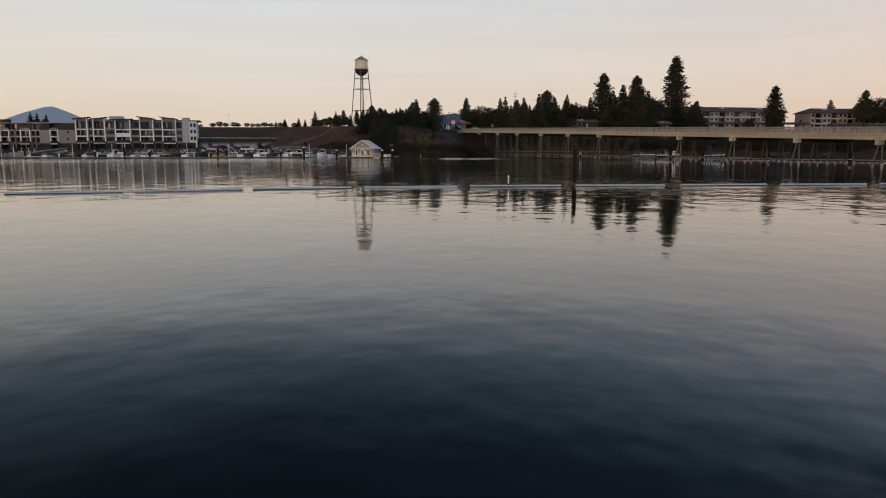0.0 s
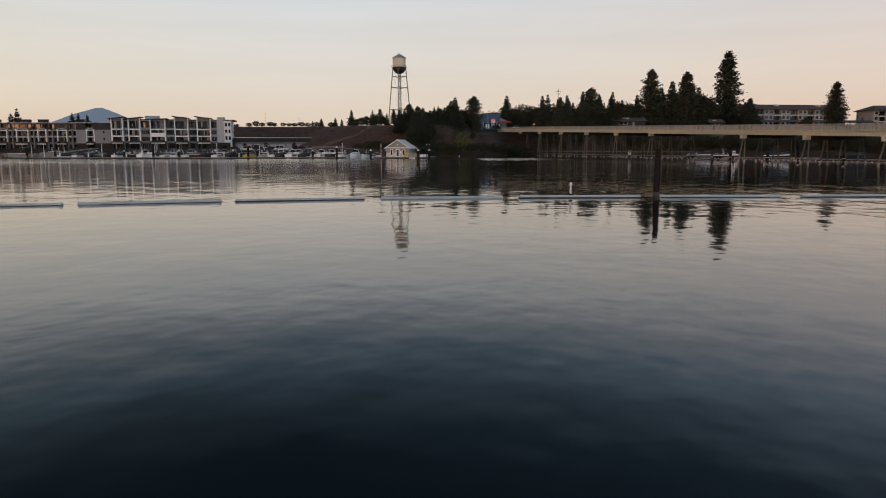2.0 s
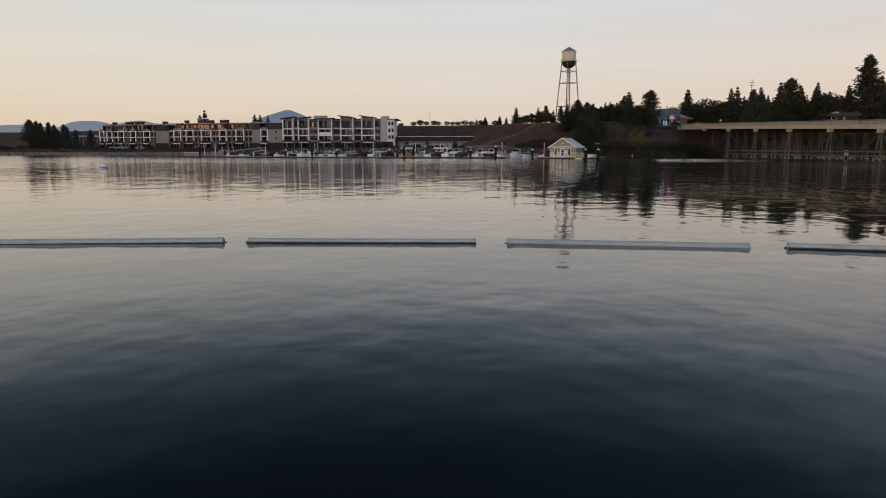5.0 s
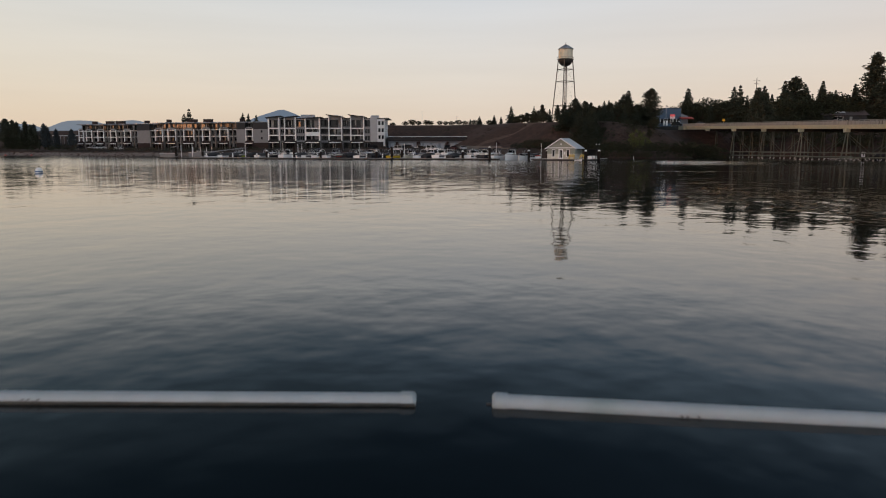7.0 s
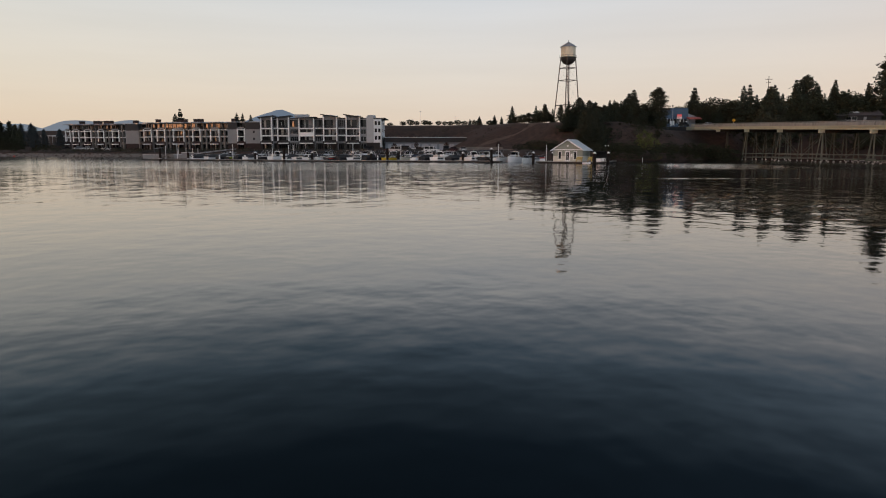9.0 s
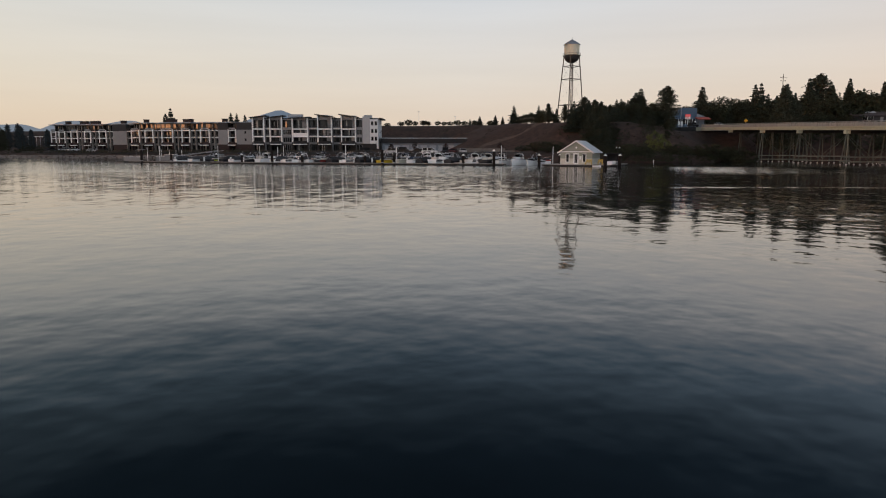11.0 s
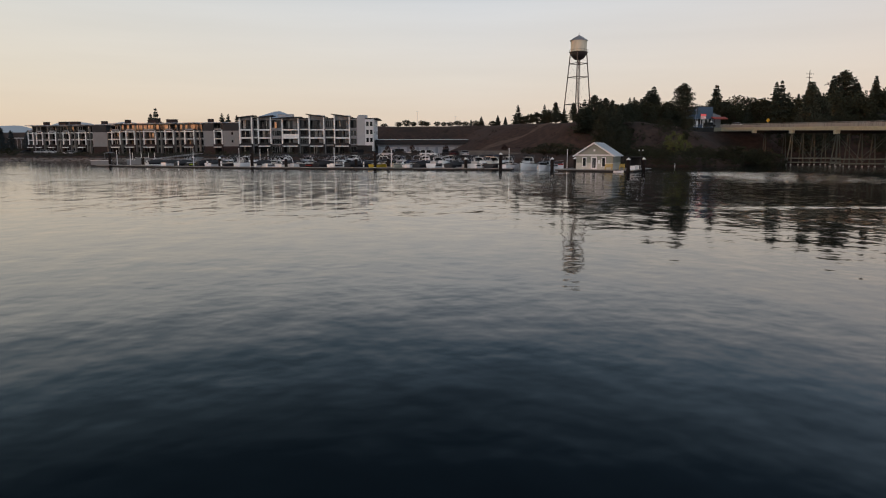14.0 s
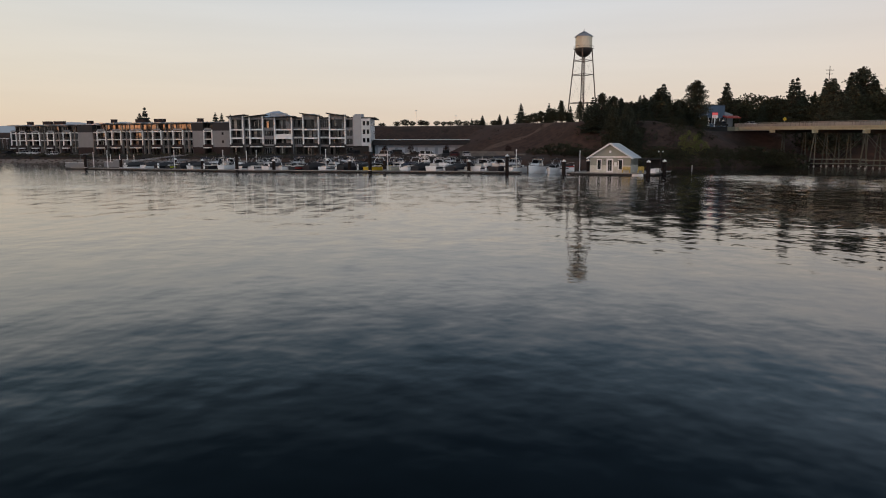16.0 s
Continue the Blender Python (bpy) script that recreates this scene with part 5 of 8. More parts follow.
for z in (4.2, 6.95, 9.7):
    for xx in (43.9, 45.2):
        wf = part("window", Build().box(xx, xx + 0.85, -0.17, -0.124, z, z + 1.45), M["dark_fascia"], A)
        part("pane", Build().box(xx + 0.07, xx + 0.78, -0.19, -0.172, z + 0.07, z + 1.38), M["glass"], wf)
for x, y, w, h in ((12.0, 6, 5.5, 1.6), (24.5, 7, 2.4, 1.4), (40.5, 6, 3, 1.3)):
    part("roof_unit", Build().bevel_box(x, x + w, y, y + 2.4, 12.4, 12.4 + h, 0.06), M["grey_roof_metal"], A)

# one casement stands ajar and catches the afterglow
sash = part("casement_sash", frame_grid([0, 0.07, 0.83, 0.9], [0, 0.07, 2.03, 2.1], -0.03, 0.03), M["panel_grey"], A, at=pose(12.4, -0.12, 8.95, 0, 0, -19))
part("pane", Build().box(0.06, 0.84, -0.01, 0.01, 0.06, 2.04), M["glass"], sash)

# block B: long flat roof, brick ground floor, brick flues on the roof
B_LEVELS = [0.0, 3.0, 5.75, 8.4, 11.1]


def flat_block(m, label, L, bays, depth, seed, rest):
    segs, x = [], 0.0
    for a, c in bays:
        if a - x > 3.2:
            segs += [(x, (x + a) / 2, "recess", 0), ((x + a) / 2, a, "recess", 0)]
        elif a - x > 0.3:
            segs.append((x, a, "recess", 0))
        segs.append((a, c, "bay", 0))
        x = c
    segs += [(a, c, kind, 0) for a, c, kind in rest]
    ob = apartment("apartment_building", m, label, segs, B_LEVELS, depth, L, "stucco_tan", base="brick_dark", accent="stucco_dark", recess="stucco_tan", roof="flat", seed=seed)
    return ob


def flue(parent, x, y, w, h=1.15):
    f = part("brick_flue", Build().box(x, x + w, y, y + 1.5, 11.42, 11.42 + h), M["brick_dark"], parent, "brown brick flue stack")
    part("flue_cap", Build().box(x - 0.12, x + w + 0.12, y - 0.12, y + 1.62, 11.42 + h, 11.42 + h + 0.14), M["dark_fascia"], f)


B = flat_block(pose(-122.49, 316.13, 2.0, 0, 0, -12.5), "long four-storey tan apartment block with brick base and balconies", 52.0,
               [(0.1, 3.8), (6.1, 9.9), (13.5, 18.5), (22.2, 25.8), (30.1, 34.1)], 15, 11,
               [(34.1, 35.9, "recess"), (35.9, 37.7, "recess"), (37.7, 41.8, "wall"), (41.8, 45.2, "bay"), (45.2, 52.0, "wall")])
part("side_wall", Build().box(51.92, 52.12, 2.6, 15.0, 3.0, 11.0), M["panel_grey"], B, "plain grey side wall")
for z in (4.3, 7.0):
    wf = part("window", Build().box(48.6, 49.3, -0.05, -0.004, z, z + 0.9), M["dark_fascia"], B)
    part("pane", Build().box(48.68, 49.22, -0.065, -0.052, z + 0.08, z + 0.82), M["glass"], wf)
for x, w in ((3.6, 1.5), (13.5, 4.0), (20.9, 3.7), (37.6, 1.6)):
    flue(B, x, 3.2, w)
C = flat_block(pose(-165.6, 336.0, 2.0, 0, 0, -17.0), "four-storey tan apartment block with white balcony frames", 42.0,
               [(0.2, 3.0), (4.4, 7.7), (10.7, 14.3), (17.8, 21.1), (25.3, 29.0)], 15, 12,
               [(29.0, 30.6, "recess"), (30.6, 32.2, "recess"), (32.2, 38.9, "wall"), (38.9, 41.8, "recess")])
for x, w in ((5.0, 1.8), (12.7, 3.6), (18.1, 4.2), (33.6, 1.8)):
    flue(C, x, 3.2, w)


# ---- storage shed ----
def build_shed():
    root = thing("storage_shed", pose(-23.8, 306, 2.3), "long low blue-grey storage shed with pale roll-up doors", "shed")
    L, H = 31.0, 3.35
    b = Build()
    doors = [(0.9 + i * 3.35, 3.35 + i * 3.35) for i in range(9)]
    x = 0.0
    for a, c in doors:
        b.box(x, a, 0, 0.25, 0, H)
        b.box(a, c, 0, 0.25, 2.45, H)
        x = c
    b.box(x, L, 0, 0.25, 0, H).box(0, 0.25, 0.25, 12, 0, H).box(L - 0.25, L, 0.25, 12, 0, H).box(0.25, L - 0.25, 11.75, 12, 0, H)
    part("wall", b, M["shed_wall"], root)
    for a, c in doors:
        d = Build()
        for i in range(6):
            d.box(a + 0.02, c - 0.02, 0.12, 0.17, i * 0.405 + 0.012, i * 0.405 + 0.40)
        part("roll_up_door", d, M["shed_door"], root)
    part("fascia", Build().prism([(-0.9, H - 0.05), (-0.9, H + 1.5), (-0.7, H + 1.62), (0.1, H + 1.62), (0.1, H - 0.05)], "x", -0.6, L + 0.6), M["dark_fascia"], root, "black roof fascia")
    part("roof", Build().prism([(-0.95, H + 1.63), (-0.95, H + 1.8), (13, H + 1.8), (13, H + 1.63)], "x", -0.7, L + 0.7), M["white_roof_metal"], root)


build_shed()


# ---- boathouse on the dock ----
def build_boathouse():
    root = thing("boathouse", pose(23.3, 184.2, 0.38, 0, 0, -25), "small sage-green boathouse with pale metal gable roof on the dock", "boathouse")
    W, D, H, P = 6.25, 6.6, 2.42, 4.4
    ops = [(1.2, 1.7, 0.5, 1.95), (2.7, 3.5, 0.0, 2.05), (4.5, 5.0, 0.5, 1.95)]
    for (z0, z1, m, d) in ((0.0, 1.12, "stone_band", 0.03), (1.12, H, "sage", 0.0)):
        b = Build()
        x = 0.0
        for a, c, o0, o1 in ops:
            b.box(x, a, -d, 0.2, z0, z1)
            if o0 > z0:
                b.box(a, c, -d, 0.2, z0, min(o0, z1))
            if o1 < z1:
                b.box(a, c, -d, 0.2, max(o1, z0), z1)
            x = c
        b.box(x, W, -d, 0.2, z0, z1)
        b.box(W - 0.2, W + d, 0.2, D, z0, z1).box(-d, 0.2, 0.2, D, z0, z1).box(0.2, W - 0.2, D - 0.2, D, z0, z1)
        part("wall", b, M[m], root, "pale lower wall band" if m == "stone_band" else "")
    for i in range(7):
        z = 1.25 + i * 0.17
        part("clapboard", Build().prism([(W + 0.001, z), (W + 0.02, z), (W + 0.001, z + 0.16)], "y", 0.0, D), M["sage"], root)
    g = Build().prism([(0.0, H), (W, H), (W / 2, P)], "y", 0.0, 0.2)
    part("gable", g, M["sage"], root)
    part("gable_back", Build().prism([(0.0, H), (W, H), (W / 2, P)], "y", D - 0.2, D), M["sage"], root)
    part("gable_trim", Build().box(-0.1, W + 0.1, -0.09, -0.004, H - 0.1, H + 0.1), M["white_paint"], root)
    part("vent", Build().bevel_box(W / 2 - 0.16, W / 2 + 0.16, -0.05, -0.004, 3.05, 3.4, 0.03), M["white_paint"], root)
    for s in (-1, 1):
        e0 = (W / 2, P + 0.05)
        e1 = (W / 2 + s * (W / 2 + 0.45), H - 0.24)
        part("roof", Build().prism([e0, e1, (e1[0], e1[1] + 0.12), (e0[0], e0[1] + 0.14)], "y", -0.5, D + 0.5), M["white_roof_metal"], root)
        part("barge_board", Build().prism([(e0[0], e0[1] - 0.12), (e1[0], e1[1] - 0.12), (e1[0], e1[1] + 0.13), (e0[0], e0[1] + 0.15)], "y", -0.56, -0.503), M["white_paint"], root)
    for a, c, o0, o1 in ops:
        t = Build().box(a - 0.12, a, -0.08, -0.032, o0 - 0.1, o1 + 0.12).box(c, c + 0.12, -0.08, -0.032, o0 - 0.1, o1 + 0.12).box(a, c, -0.08, -0.032, o1, o1 + 0.12)
        if o0 > 0:
            t.box(a, c, -0.08, -0.032, o0 - 0.1, o0)
        part("trim", t, M["white_paint"], root)
        if o0 > 0:
            wf = window(root, a, c, o0, o1, 0.03, "dark_fascia", 1, 0.03)
        else:
            dl = Build().box(a, a + 0.11, 0.04, 0.09, o0, o1).box(c - 0.11, c, 0.04, 0.09, o0, o1).box(a + 0.11, c - 0.11, 0.04, 0.09, o0, 0.25).box(a + 0.11, c - 0.11, 0.04, 0.09, o1 - 0.12, o1)
            dl.box((a + c) / 2 - 0.02, (a + c) / 2 + 0.02, 0.045, 0.085, 0.25, o1 - 0.12)
            d = part("door", dl, M["white_paint"], root, "white glazed door")
            for i in range(2):
                for j in range(4):
                    w2, h2 = (c - a - 0.22) / 2, (o1 - 0.37) / 4
                    part("pane", Build().box(a + 0.12 + i * w2, a + 0.10 + (i + 1) * w2, 0.055, 0.07, 0.26 + j * h2, 0.24 + (j + 1) * h2), M["glass"], d)
            part("handle", Build().rod((c - 0.08, 0.0, 1.0), (c - 0.08, 0.04, 1.0), 0.03, n=8), M["black_steel"], d)
    part("notice_board", Build().bevel_box(3.78, 4.2, -0.09, -0.034, 0.95, 1.6, 0.02), M["white_paint"], root)


build_boathouse()


# ---- trees ----
def rows_of(kind, places, spread=1.0, pick=None):
    for k, (x, y, z) in enumerate(places):
        plant(kind, x, y, z, spread, pick=None if pick is None else pick + k)


# along the plateau edge behind the shed
rows_of("broad", [(-27.6, 370, 15.6), (-21.5, 372, 16.3), (-17.9, 372, 17.2), (-15.0, 374, 16.5), (-10.9, 372, 16.9), (-8.7, 371, 16.3), (-4.3, 372, 16.5),
                  (-1.4, 373, 16.3), (1.5, 372, 16.4), (4.9, 374, 17.0), (8.2, 373, 16.6), (13.1, 372, 17.0), (20.3, 372, 16.8)], 1.55)
rows_of("fir", [(10.7, 374, 17.4), (15.3, 372, 18.6), (22.5, 372, 19.1), (25.9, 372, 18.4)], 1.9)
plant("spruce", 27.3, 330, 20.9, 1.25)
# the wooded knoll before the tower
rows_of("broad", [(29.2, 326, 16.6), (31.1, 322, 17.2), (33.1, 318, 17.6), (36.0, 312, 17.0), (38.0, 314, 18.6), (34.5, 300, 16.6), (37.0, 296, 16.2)], 1.25)
rows_of("spruce", [(35.8, 318, 20.2), (43.2, 288, 18.4), (38.4, 290, 17.4)], 1.3)
rows_of("pine", [(35.6, 290, 19.2), (41.0, 288, 18.9), (47.2, 286, 21.2), (50.8, 286, 20.2), (53.4, 288, 19.8), (56.0, 286, 18.6), (60.6, 287, 19.6)], 1.7)
rows_of("fir", [(44.8, 284, 18.4), (58.4, 288, 18.2), (63.0, 290, 20.2), (66.2, 298, 21.4)], 1.7)
rows_of("fir", [(68.4, 300, 23.6), (70.8, 303, 25.2)], 2.1, pick=1)
rows_of("broad", [(57.0, 300, 19.0), (52.0, 298, 18.6), (64.0, 292, 18.6), (48.0, 300, 18.4)], 1.2)
# dark thicket down the bank behind the boathouse
rows_of("pine", [(42.2, 250, 15.0), (44.0, 246, 13.5), (46.2, 252, 16.0), (48.4, 258, 16.0)], 1.5)
rows_of("broad", [(43.2, 246, 10.0), (45.8, 245, 9.5), (44.6, 254, 13.0), (48.6, 252, 10.5)], 0.8)
rows_of("spruce", [(43.0, 244, 12.0), (45.6, 241, 10.0), (47.6, 254, 14.5)], 1.3)
rows_of("spruce", [(39.5, 262, 18.0), (44.0, 262, 18.2), (48.4, 266, 17.6), (52.6, 268, 17.2), (57.0, 270, 17.0), (61.5, 270, 17.2), (66.0, 272, 17.8), (70.0, 278, 18.0)], 1.35)
plant("pine", 72.6, 278, 24.1, 1.75, pick=1)
plant("fir", 71.6, 274, 15.5, 1.6)
rows_of("broad", [(53.5, 275, 17.6), (56.5, 277, 18.4), (59.6, 274, 17.0), (62.6, 278, 18.6), (65.0, 276, 17.4), (68.0, 279, 18.8), (70.6, 281, 18.0), (50.5, 272, 17.4)], 1.25)
rows_of("spruce", [(54.8, 272, 19.2), (58.4, 281, 20.0), (66.4, 283, 21.0)], 1.2)
rows_of("willow", [(57.6, 238, 8.8), (56.2, 235, 5.6), (60.0, 237, 6.4)], 0.8)
rows_of("bush", [(74, 236, 5.0), (78, 238, 4.8), (70, 235, 5.2), (63, 233, 3.8), (52, 230, 4.0), (47, 231, 4.4), (36, 230, 4.6), (40, 231, 4.8),
                 (67, 230, 4.0), (80, 236, 3.8)], 1.5)
rows_of("bush", [(25.6, 242, 5.6), (28.4, 239, 5.8), (31.4, 238, 5.0), (22.6, 250, 4.8), (33.6, 233, 4.0)], 1.5)
# behind the bridge
plant("fir", 110, 350, 30.0, 1.9)
rows_of("broad", [(106, 345, 24.0), (114, 352, 24.6), (120, 346, 26.2), (126, 342, 24.6), (131, 340, 24.0), (113, 338, 22.0), (119, 332, 21.0), (124, 328, 20.6)], 1.25)
plant("spruce", 116, 307, 27.6, 1.15)
rows_of("pine", [(105.2, 266, 23.4), (108.4, 268, 20.4)], 1.3, pick=0)
plant("spruce", 110, 298, 26.2, 1.15)
rows_of("fir", [(126, 308, 27.4), (133, 306, 29.2), (144, 312, 28.6), (121, 312, 24.0)], 1.3)
plant("pine", 139, 310, 31.6, 1.5, pick=1)
rows_of("fir", [(150, 310, 29.6), (164, 312, 28.6), (157, 316, 23.6), (131, 316, 24.4), (147, 318, 24.0), (168, 318, 24.0)], 1.1)
rows_of("broad", [(112, 300, 19.6), (118, 296, 18.6), (124, 300, 19.6), (130, 296, 20.0), (136, 298, 20.6), (142, 300, 20.8), (149, 302, 20.6), (156, 302, 21.0), (170, 312, 22.2), (118, 282, 16.0),
                  (163, 306, 21.6), (176, 306, 23.0), (183, 308, 24.0), (190, 310, 23.5), (197, 312, 22.6), (203, 316, 22.0)], 1.35)
plant("pine", 165.0, 301, 39.8, 1.65, pick=0)
rows_of("fir", [(170.4, 301, 31.0), (175.5, 300, 34.0), (187, 296, 31.0), (168, 304, 27.0), (184.6, 298, 32.0)], 1.7)
plant("pine", 180.5, 296, 38.4, 1.7, pick=0)
rows_of("broad", [(190, 300, 29.4), (193.6, 299, 27.4), (186, 303, 29.8), (178, 302, 27.0), (172, 303, 25.5)], 0.95)
plant("pine", 222, 325, 53.0, 1.5, pick=2)
plant("fir", 222, 324, 40.0, 1.2)
rows_of("fir", [(226, 312, 27.4), (230, 316, 28.2), (221, 308, 25.6)], 1.8)
plant("pine", 253, 285, 34.3, 1.75, pick=0)
plant("fir", 252, 284, 28.0, 1.7)
plant("spruce", 321, 318, 30.6, 1.5)
plant("pine", 318, 292, 34.2, 1.2, pick=1)
rows_of("broad", [(330, 300, 30.8), (338, 298, 31.5), (346, 296, 32.0), (306, 322, 22.0), (246, 295, 18.0)], 1.1)
# low shrubs at the western point
rows_of("bush", [(-184, 316, 4.7), (-179, 315, 4.4), (-188, 313, 4.2), (-193, 312, 3.8), (-199, 314, 4.8), (-205, 318, 5.2)], 1.7)
# behind the apartments
rows_of("spruce", [(-124.5, 360, 21.6), (-128.5, 364, 19.4)], 1.25)
rows_of("fir", [(-82, 356, 17.2), (-79, 358, 16.4), (-77.5, 352, 15.4)], 1.5)
rows_of("broad", [(-140, 366, 16.2), (-148, 370, 15.6), (-97, 352, 15.6)], 1.2)

# dry brush over the bank, and a dark belt of shrubs along the eastern shore
brush_rng = random.Random(91)
made = 0
while made < 120:
    x, y = brush_rng.uniform(36, 102), brush_rng.uniform(228, 290)
    z = ground_z(x, y)
    if 1.2 < z < 10.5 and not (72 < x < 98 and y > 240):
        sow("brush" if brush_rng.random() < 0.6 else "bush", x, y, z + brush_rng.uniform(1.2, 2.8), brush_rng.uniform(1.0, 1.7))
        made += 1
for i in range(46):
    y = 262 - i * 6.2 + brush_rng.uniform(-2, 2)
    x = float(np.interp(-y, [-264, -235, -150, -40, 120], [117, 127, 134, 138, 146])) + brush_rng.uniform(2, 9)
    sow("bush", x, y, ground_z(x, y) + brush_rng.uniform(2.4, 4.6), 1.3)
for i in range(34):
    x = 40 + i * 1.5 + brush_rng.uniform(-0.6, 0.6)
    y = float(np.interp(x, [34, 58, 70, 80, 90], [226, 224, 230, 248, 268])) + brush_rng.uniform(0.5, 4.0)
    sow("bush", x, y, ground_z(x, y) + brush_rng.uniform(1.2, 2.6), 1.5)

# taller growth on the eastern bank, seen below the bridge deck
for i in range(84):
    y = 258 - i * 3.8 + brush_rng.uniform(-2, 2)
    x = float(np.interp(-y, [-264, -235, -150, -40, 120], [119, 129, 136, 140, 148])) + brush_rng.uniform(3, 18)
    plant("bush", x, y, max(ground_z(x, y) + 3.0, brush_rng.uniform(5.6, 7.4)), 1.45)

for i in range(100):
    y = 256 - i * 3.1 + brush_rng.uniform(-1.5, 1.5)
    x = float(np.interp(-y, [-264, -235, -150, -40, 120], [119, 129, 136, 140, 148])) + brush_rng.uniform(-1.0, 6.0)
    plant("bush", x, y, 0, 1.0, base=max(0.2, ground_z(x, y)), tall=brush_rng.uniform(3.4, 5.2))

# brush down to the water east of the boathouse, and the dense wood behind the bridge
for i in range(40):
    x = brush_rng.uniform(40, 82)
    y = float(np.interp(x, [34, 58, 70, 80, 90], [226, 224, 230, 248, 268])) + brush_rng.uniform(-1.0, 9.0)
    sow("bush", x, y, max(0.3, ground_z(x, y)) + brush_rng.uniform(1.6, 3.4), 1.5, base=max(0.0, ground_z(x, y)))
rows_of("fir", [(103.5, 303, 20.0), (115.0, 305, 21.6), (121.5, 306, 23.0), (128.2, 306, 24.0), (136.0, 306, 25.5), (142.2, 307, 26.8), (153.0, 306, 25.6), (160.0, 306, 25.0)], 1.1)
rows_of("pine", [(124.6, 304, 25.0), (132.2, 303, 25.0), (146.4, 304, 27.0)], 1.2)
rows_of("broad", [(109.0, 305, 21.0), (117.6, 304, 22.4), (139.0, 303, 24.6), (149.6, 303, 25.0), (157.0, 304, 24.4), (129.4, 302, 22.4)], 1.3)
made = 0
while made < 46:
    x, y = brush_rng.uniform(88, 132), brush_rng.uniform(250, 304)
    z = ground_z(x, y)
    if 1.0 < z < 9.5 and x > 103:
        if made % 3 == 0:
            plant("broad" if made % 2 else "bush", x, y, z + brush_rng.uniform(4.0, 6.5), 1.1)
        else:
            sow("bush", x, y, z + brush_rng.uniform(2.2, 4.6), brush_rng.uniform(1.0, 1.4))
        made += 1
made = 0
while made < 90:
    x, y = brush_rng.uniform(-40, 44), brush_rng.uniform(262, 352)
    z = ground_z(x, y)
    if 3.2 < z < 13.5 and (y > 320 or x > 9):
        sow("brush" if brush_rng.random() < 0.75 else "bush", x, y, z, brush_rng.uniform(1.0, 1.8), tall=brush_rng.uniform(0.7, 1.5))
        made += 1
for i in range(44):
    x = brush_rng.uniform(38, 80)
    y = float(np.interp(x, [34, 58, 70, 80, 90], [226, 224, 230, 248, 268])) + brush_rng.uniform(-2.2, 0.6)
    sow("bush", x, y, 0, 1.4, base=max(0.0, ground_z(x, y)), tall=brush_rng.uniform(1.3, 2.5))
# dark grove at the western point, hazier pines on the slope behind it, and firs far behind the blocks
rows_of("pine", [(-186.2, 325, 14.4), (-183.2, 326, 14.7), (-180.2, 325, 13.2), (-178.0, 324, 11.4), (-190.0, 328, 15.4), (-194.5, 330, 16.0)], 1.5)
rows_of("pine", [(-184.6, 321, 13.2), (-188.4, 322, 14.6)], 1.3)
rows_of("bush", [(-176.2, 319, 6.6), (-178.6, 317, 7.4), (-181.4, 317, 8.0), (-184.4, 318, 8.4), (-174.4, 317, 5.4)], 1.1)
rows_of("far_pine", [(-218.6, 390, 15.9), (-213.9, 391, 16.2), (-211.1, 389, 14.7), (-206.9, 390, 13.2), (-199.4, 391, 13.2)], 1.4)
rows_of("spruce", [(-127.6, 455, 24.6), (-124.4, 456, 24.2), (-119.3, 455, 23.4)], 1.3)
x = -192.0
while x < -44:
    y = float(np.interp(x, [-215, -190, -165, -135, -72, -28], [318, 300, 298, 297, 282, 258])) + brush_rng.uniform(2.4, 5.0)
    sow("bush", x, y, 0, brush_rng.uniform(1.5, 2.1), tall=brush_rng.uniform(1.0, 1.7))
    x += brush_rng.uniform(1.6, 2.6)
for i in range(26):
    x = brush_rng.uniform(-206, -168)
    y = brush_rng.uniform(322, 392)
    sow("bush", x, y, 0, brush_rng.uniform(1.1, 1.5), tall=brush_rng.uniform(1.6, 3.2))
rows_of("broad", [(49.5, 262, 13.0), (51.5, 256, 10.0), (55.0, 258, 11.0), (63.5, 262, 12.5)], 0.9)
rows_of("broad", [(69.0, 264, 12.0), (71.0, 267, 13.0), (67.0, 258, 9.0), (72.6, 272, 14.0)], 0.9)
rows_of("spruce", [(50.6, 266, 15.5)], 1.3)
for i in range(22):
    x, y = brush_rng.uniform(27, 54), brush_rng.uniform(240, 262)
    sow("bush", x, y, ground_z(x, y) + brush_rng.uniform(1.5, 3.6), 1.2)
made = 0
while made < 70:
    x, y = brush_rng.uniform(48, 71), brush_rng.uniform(232, 272)
    z = ground_z(x, y)
    if z > 1.6:
        sow("bush", x, y, z + brush_rng.uniform(1.2, 2.8), 1.2)
        made += 1


# ---- marina ----
M["tarp_grey"] = mat("grey_boat_tarp", (0.042, 0.044, 0.048), 0.85, var=0.15, scale=0.8, bump=0.3)
M["tarp_black"] = mat("black_boat_tarp", (0.022, 0.022, 0.025), 0.85, var=0.2, scale=0.8, bump=0.3)
M["tarp_blue"] = mat("navy_boat_canvas", (0.03, 0.04, 0.07), 0.85, var=0.15, bump=0.3)
M["gelcoat"] = mat("white_gelcoat", (0.86, 0.865, 0.87), 0.25, var=0.05)
M["gelcoat_dark"] = mat("dark_gelcoat", (0.03, 0.03, 0.035), 0.22, var=0.1)
M["gelcoat_sand"] = mat("sand_gelcoat", (0.50, 0.47, 0.38), 0.3, var=0.06)
M["yellow"] = mat("yellow_gelcoat", (0.62, 0.42, 0.03), 0.35, var=0.08)
M["lime"] = mat("lime_gelcoat", (0.42, 0.50, 0.04), 0.4, var=0.08)
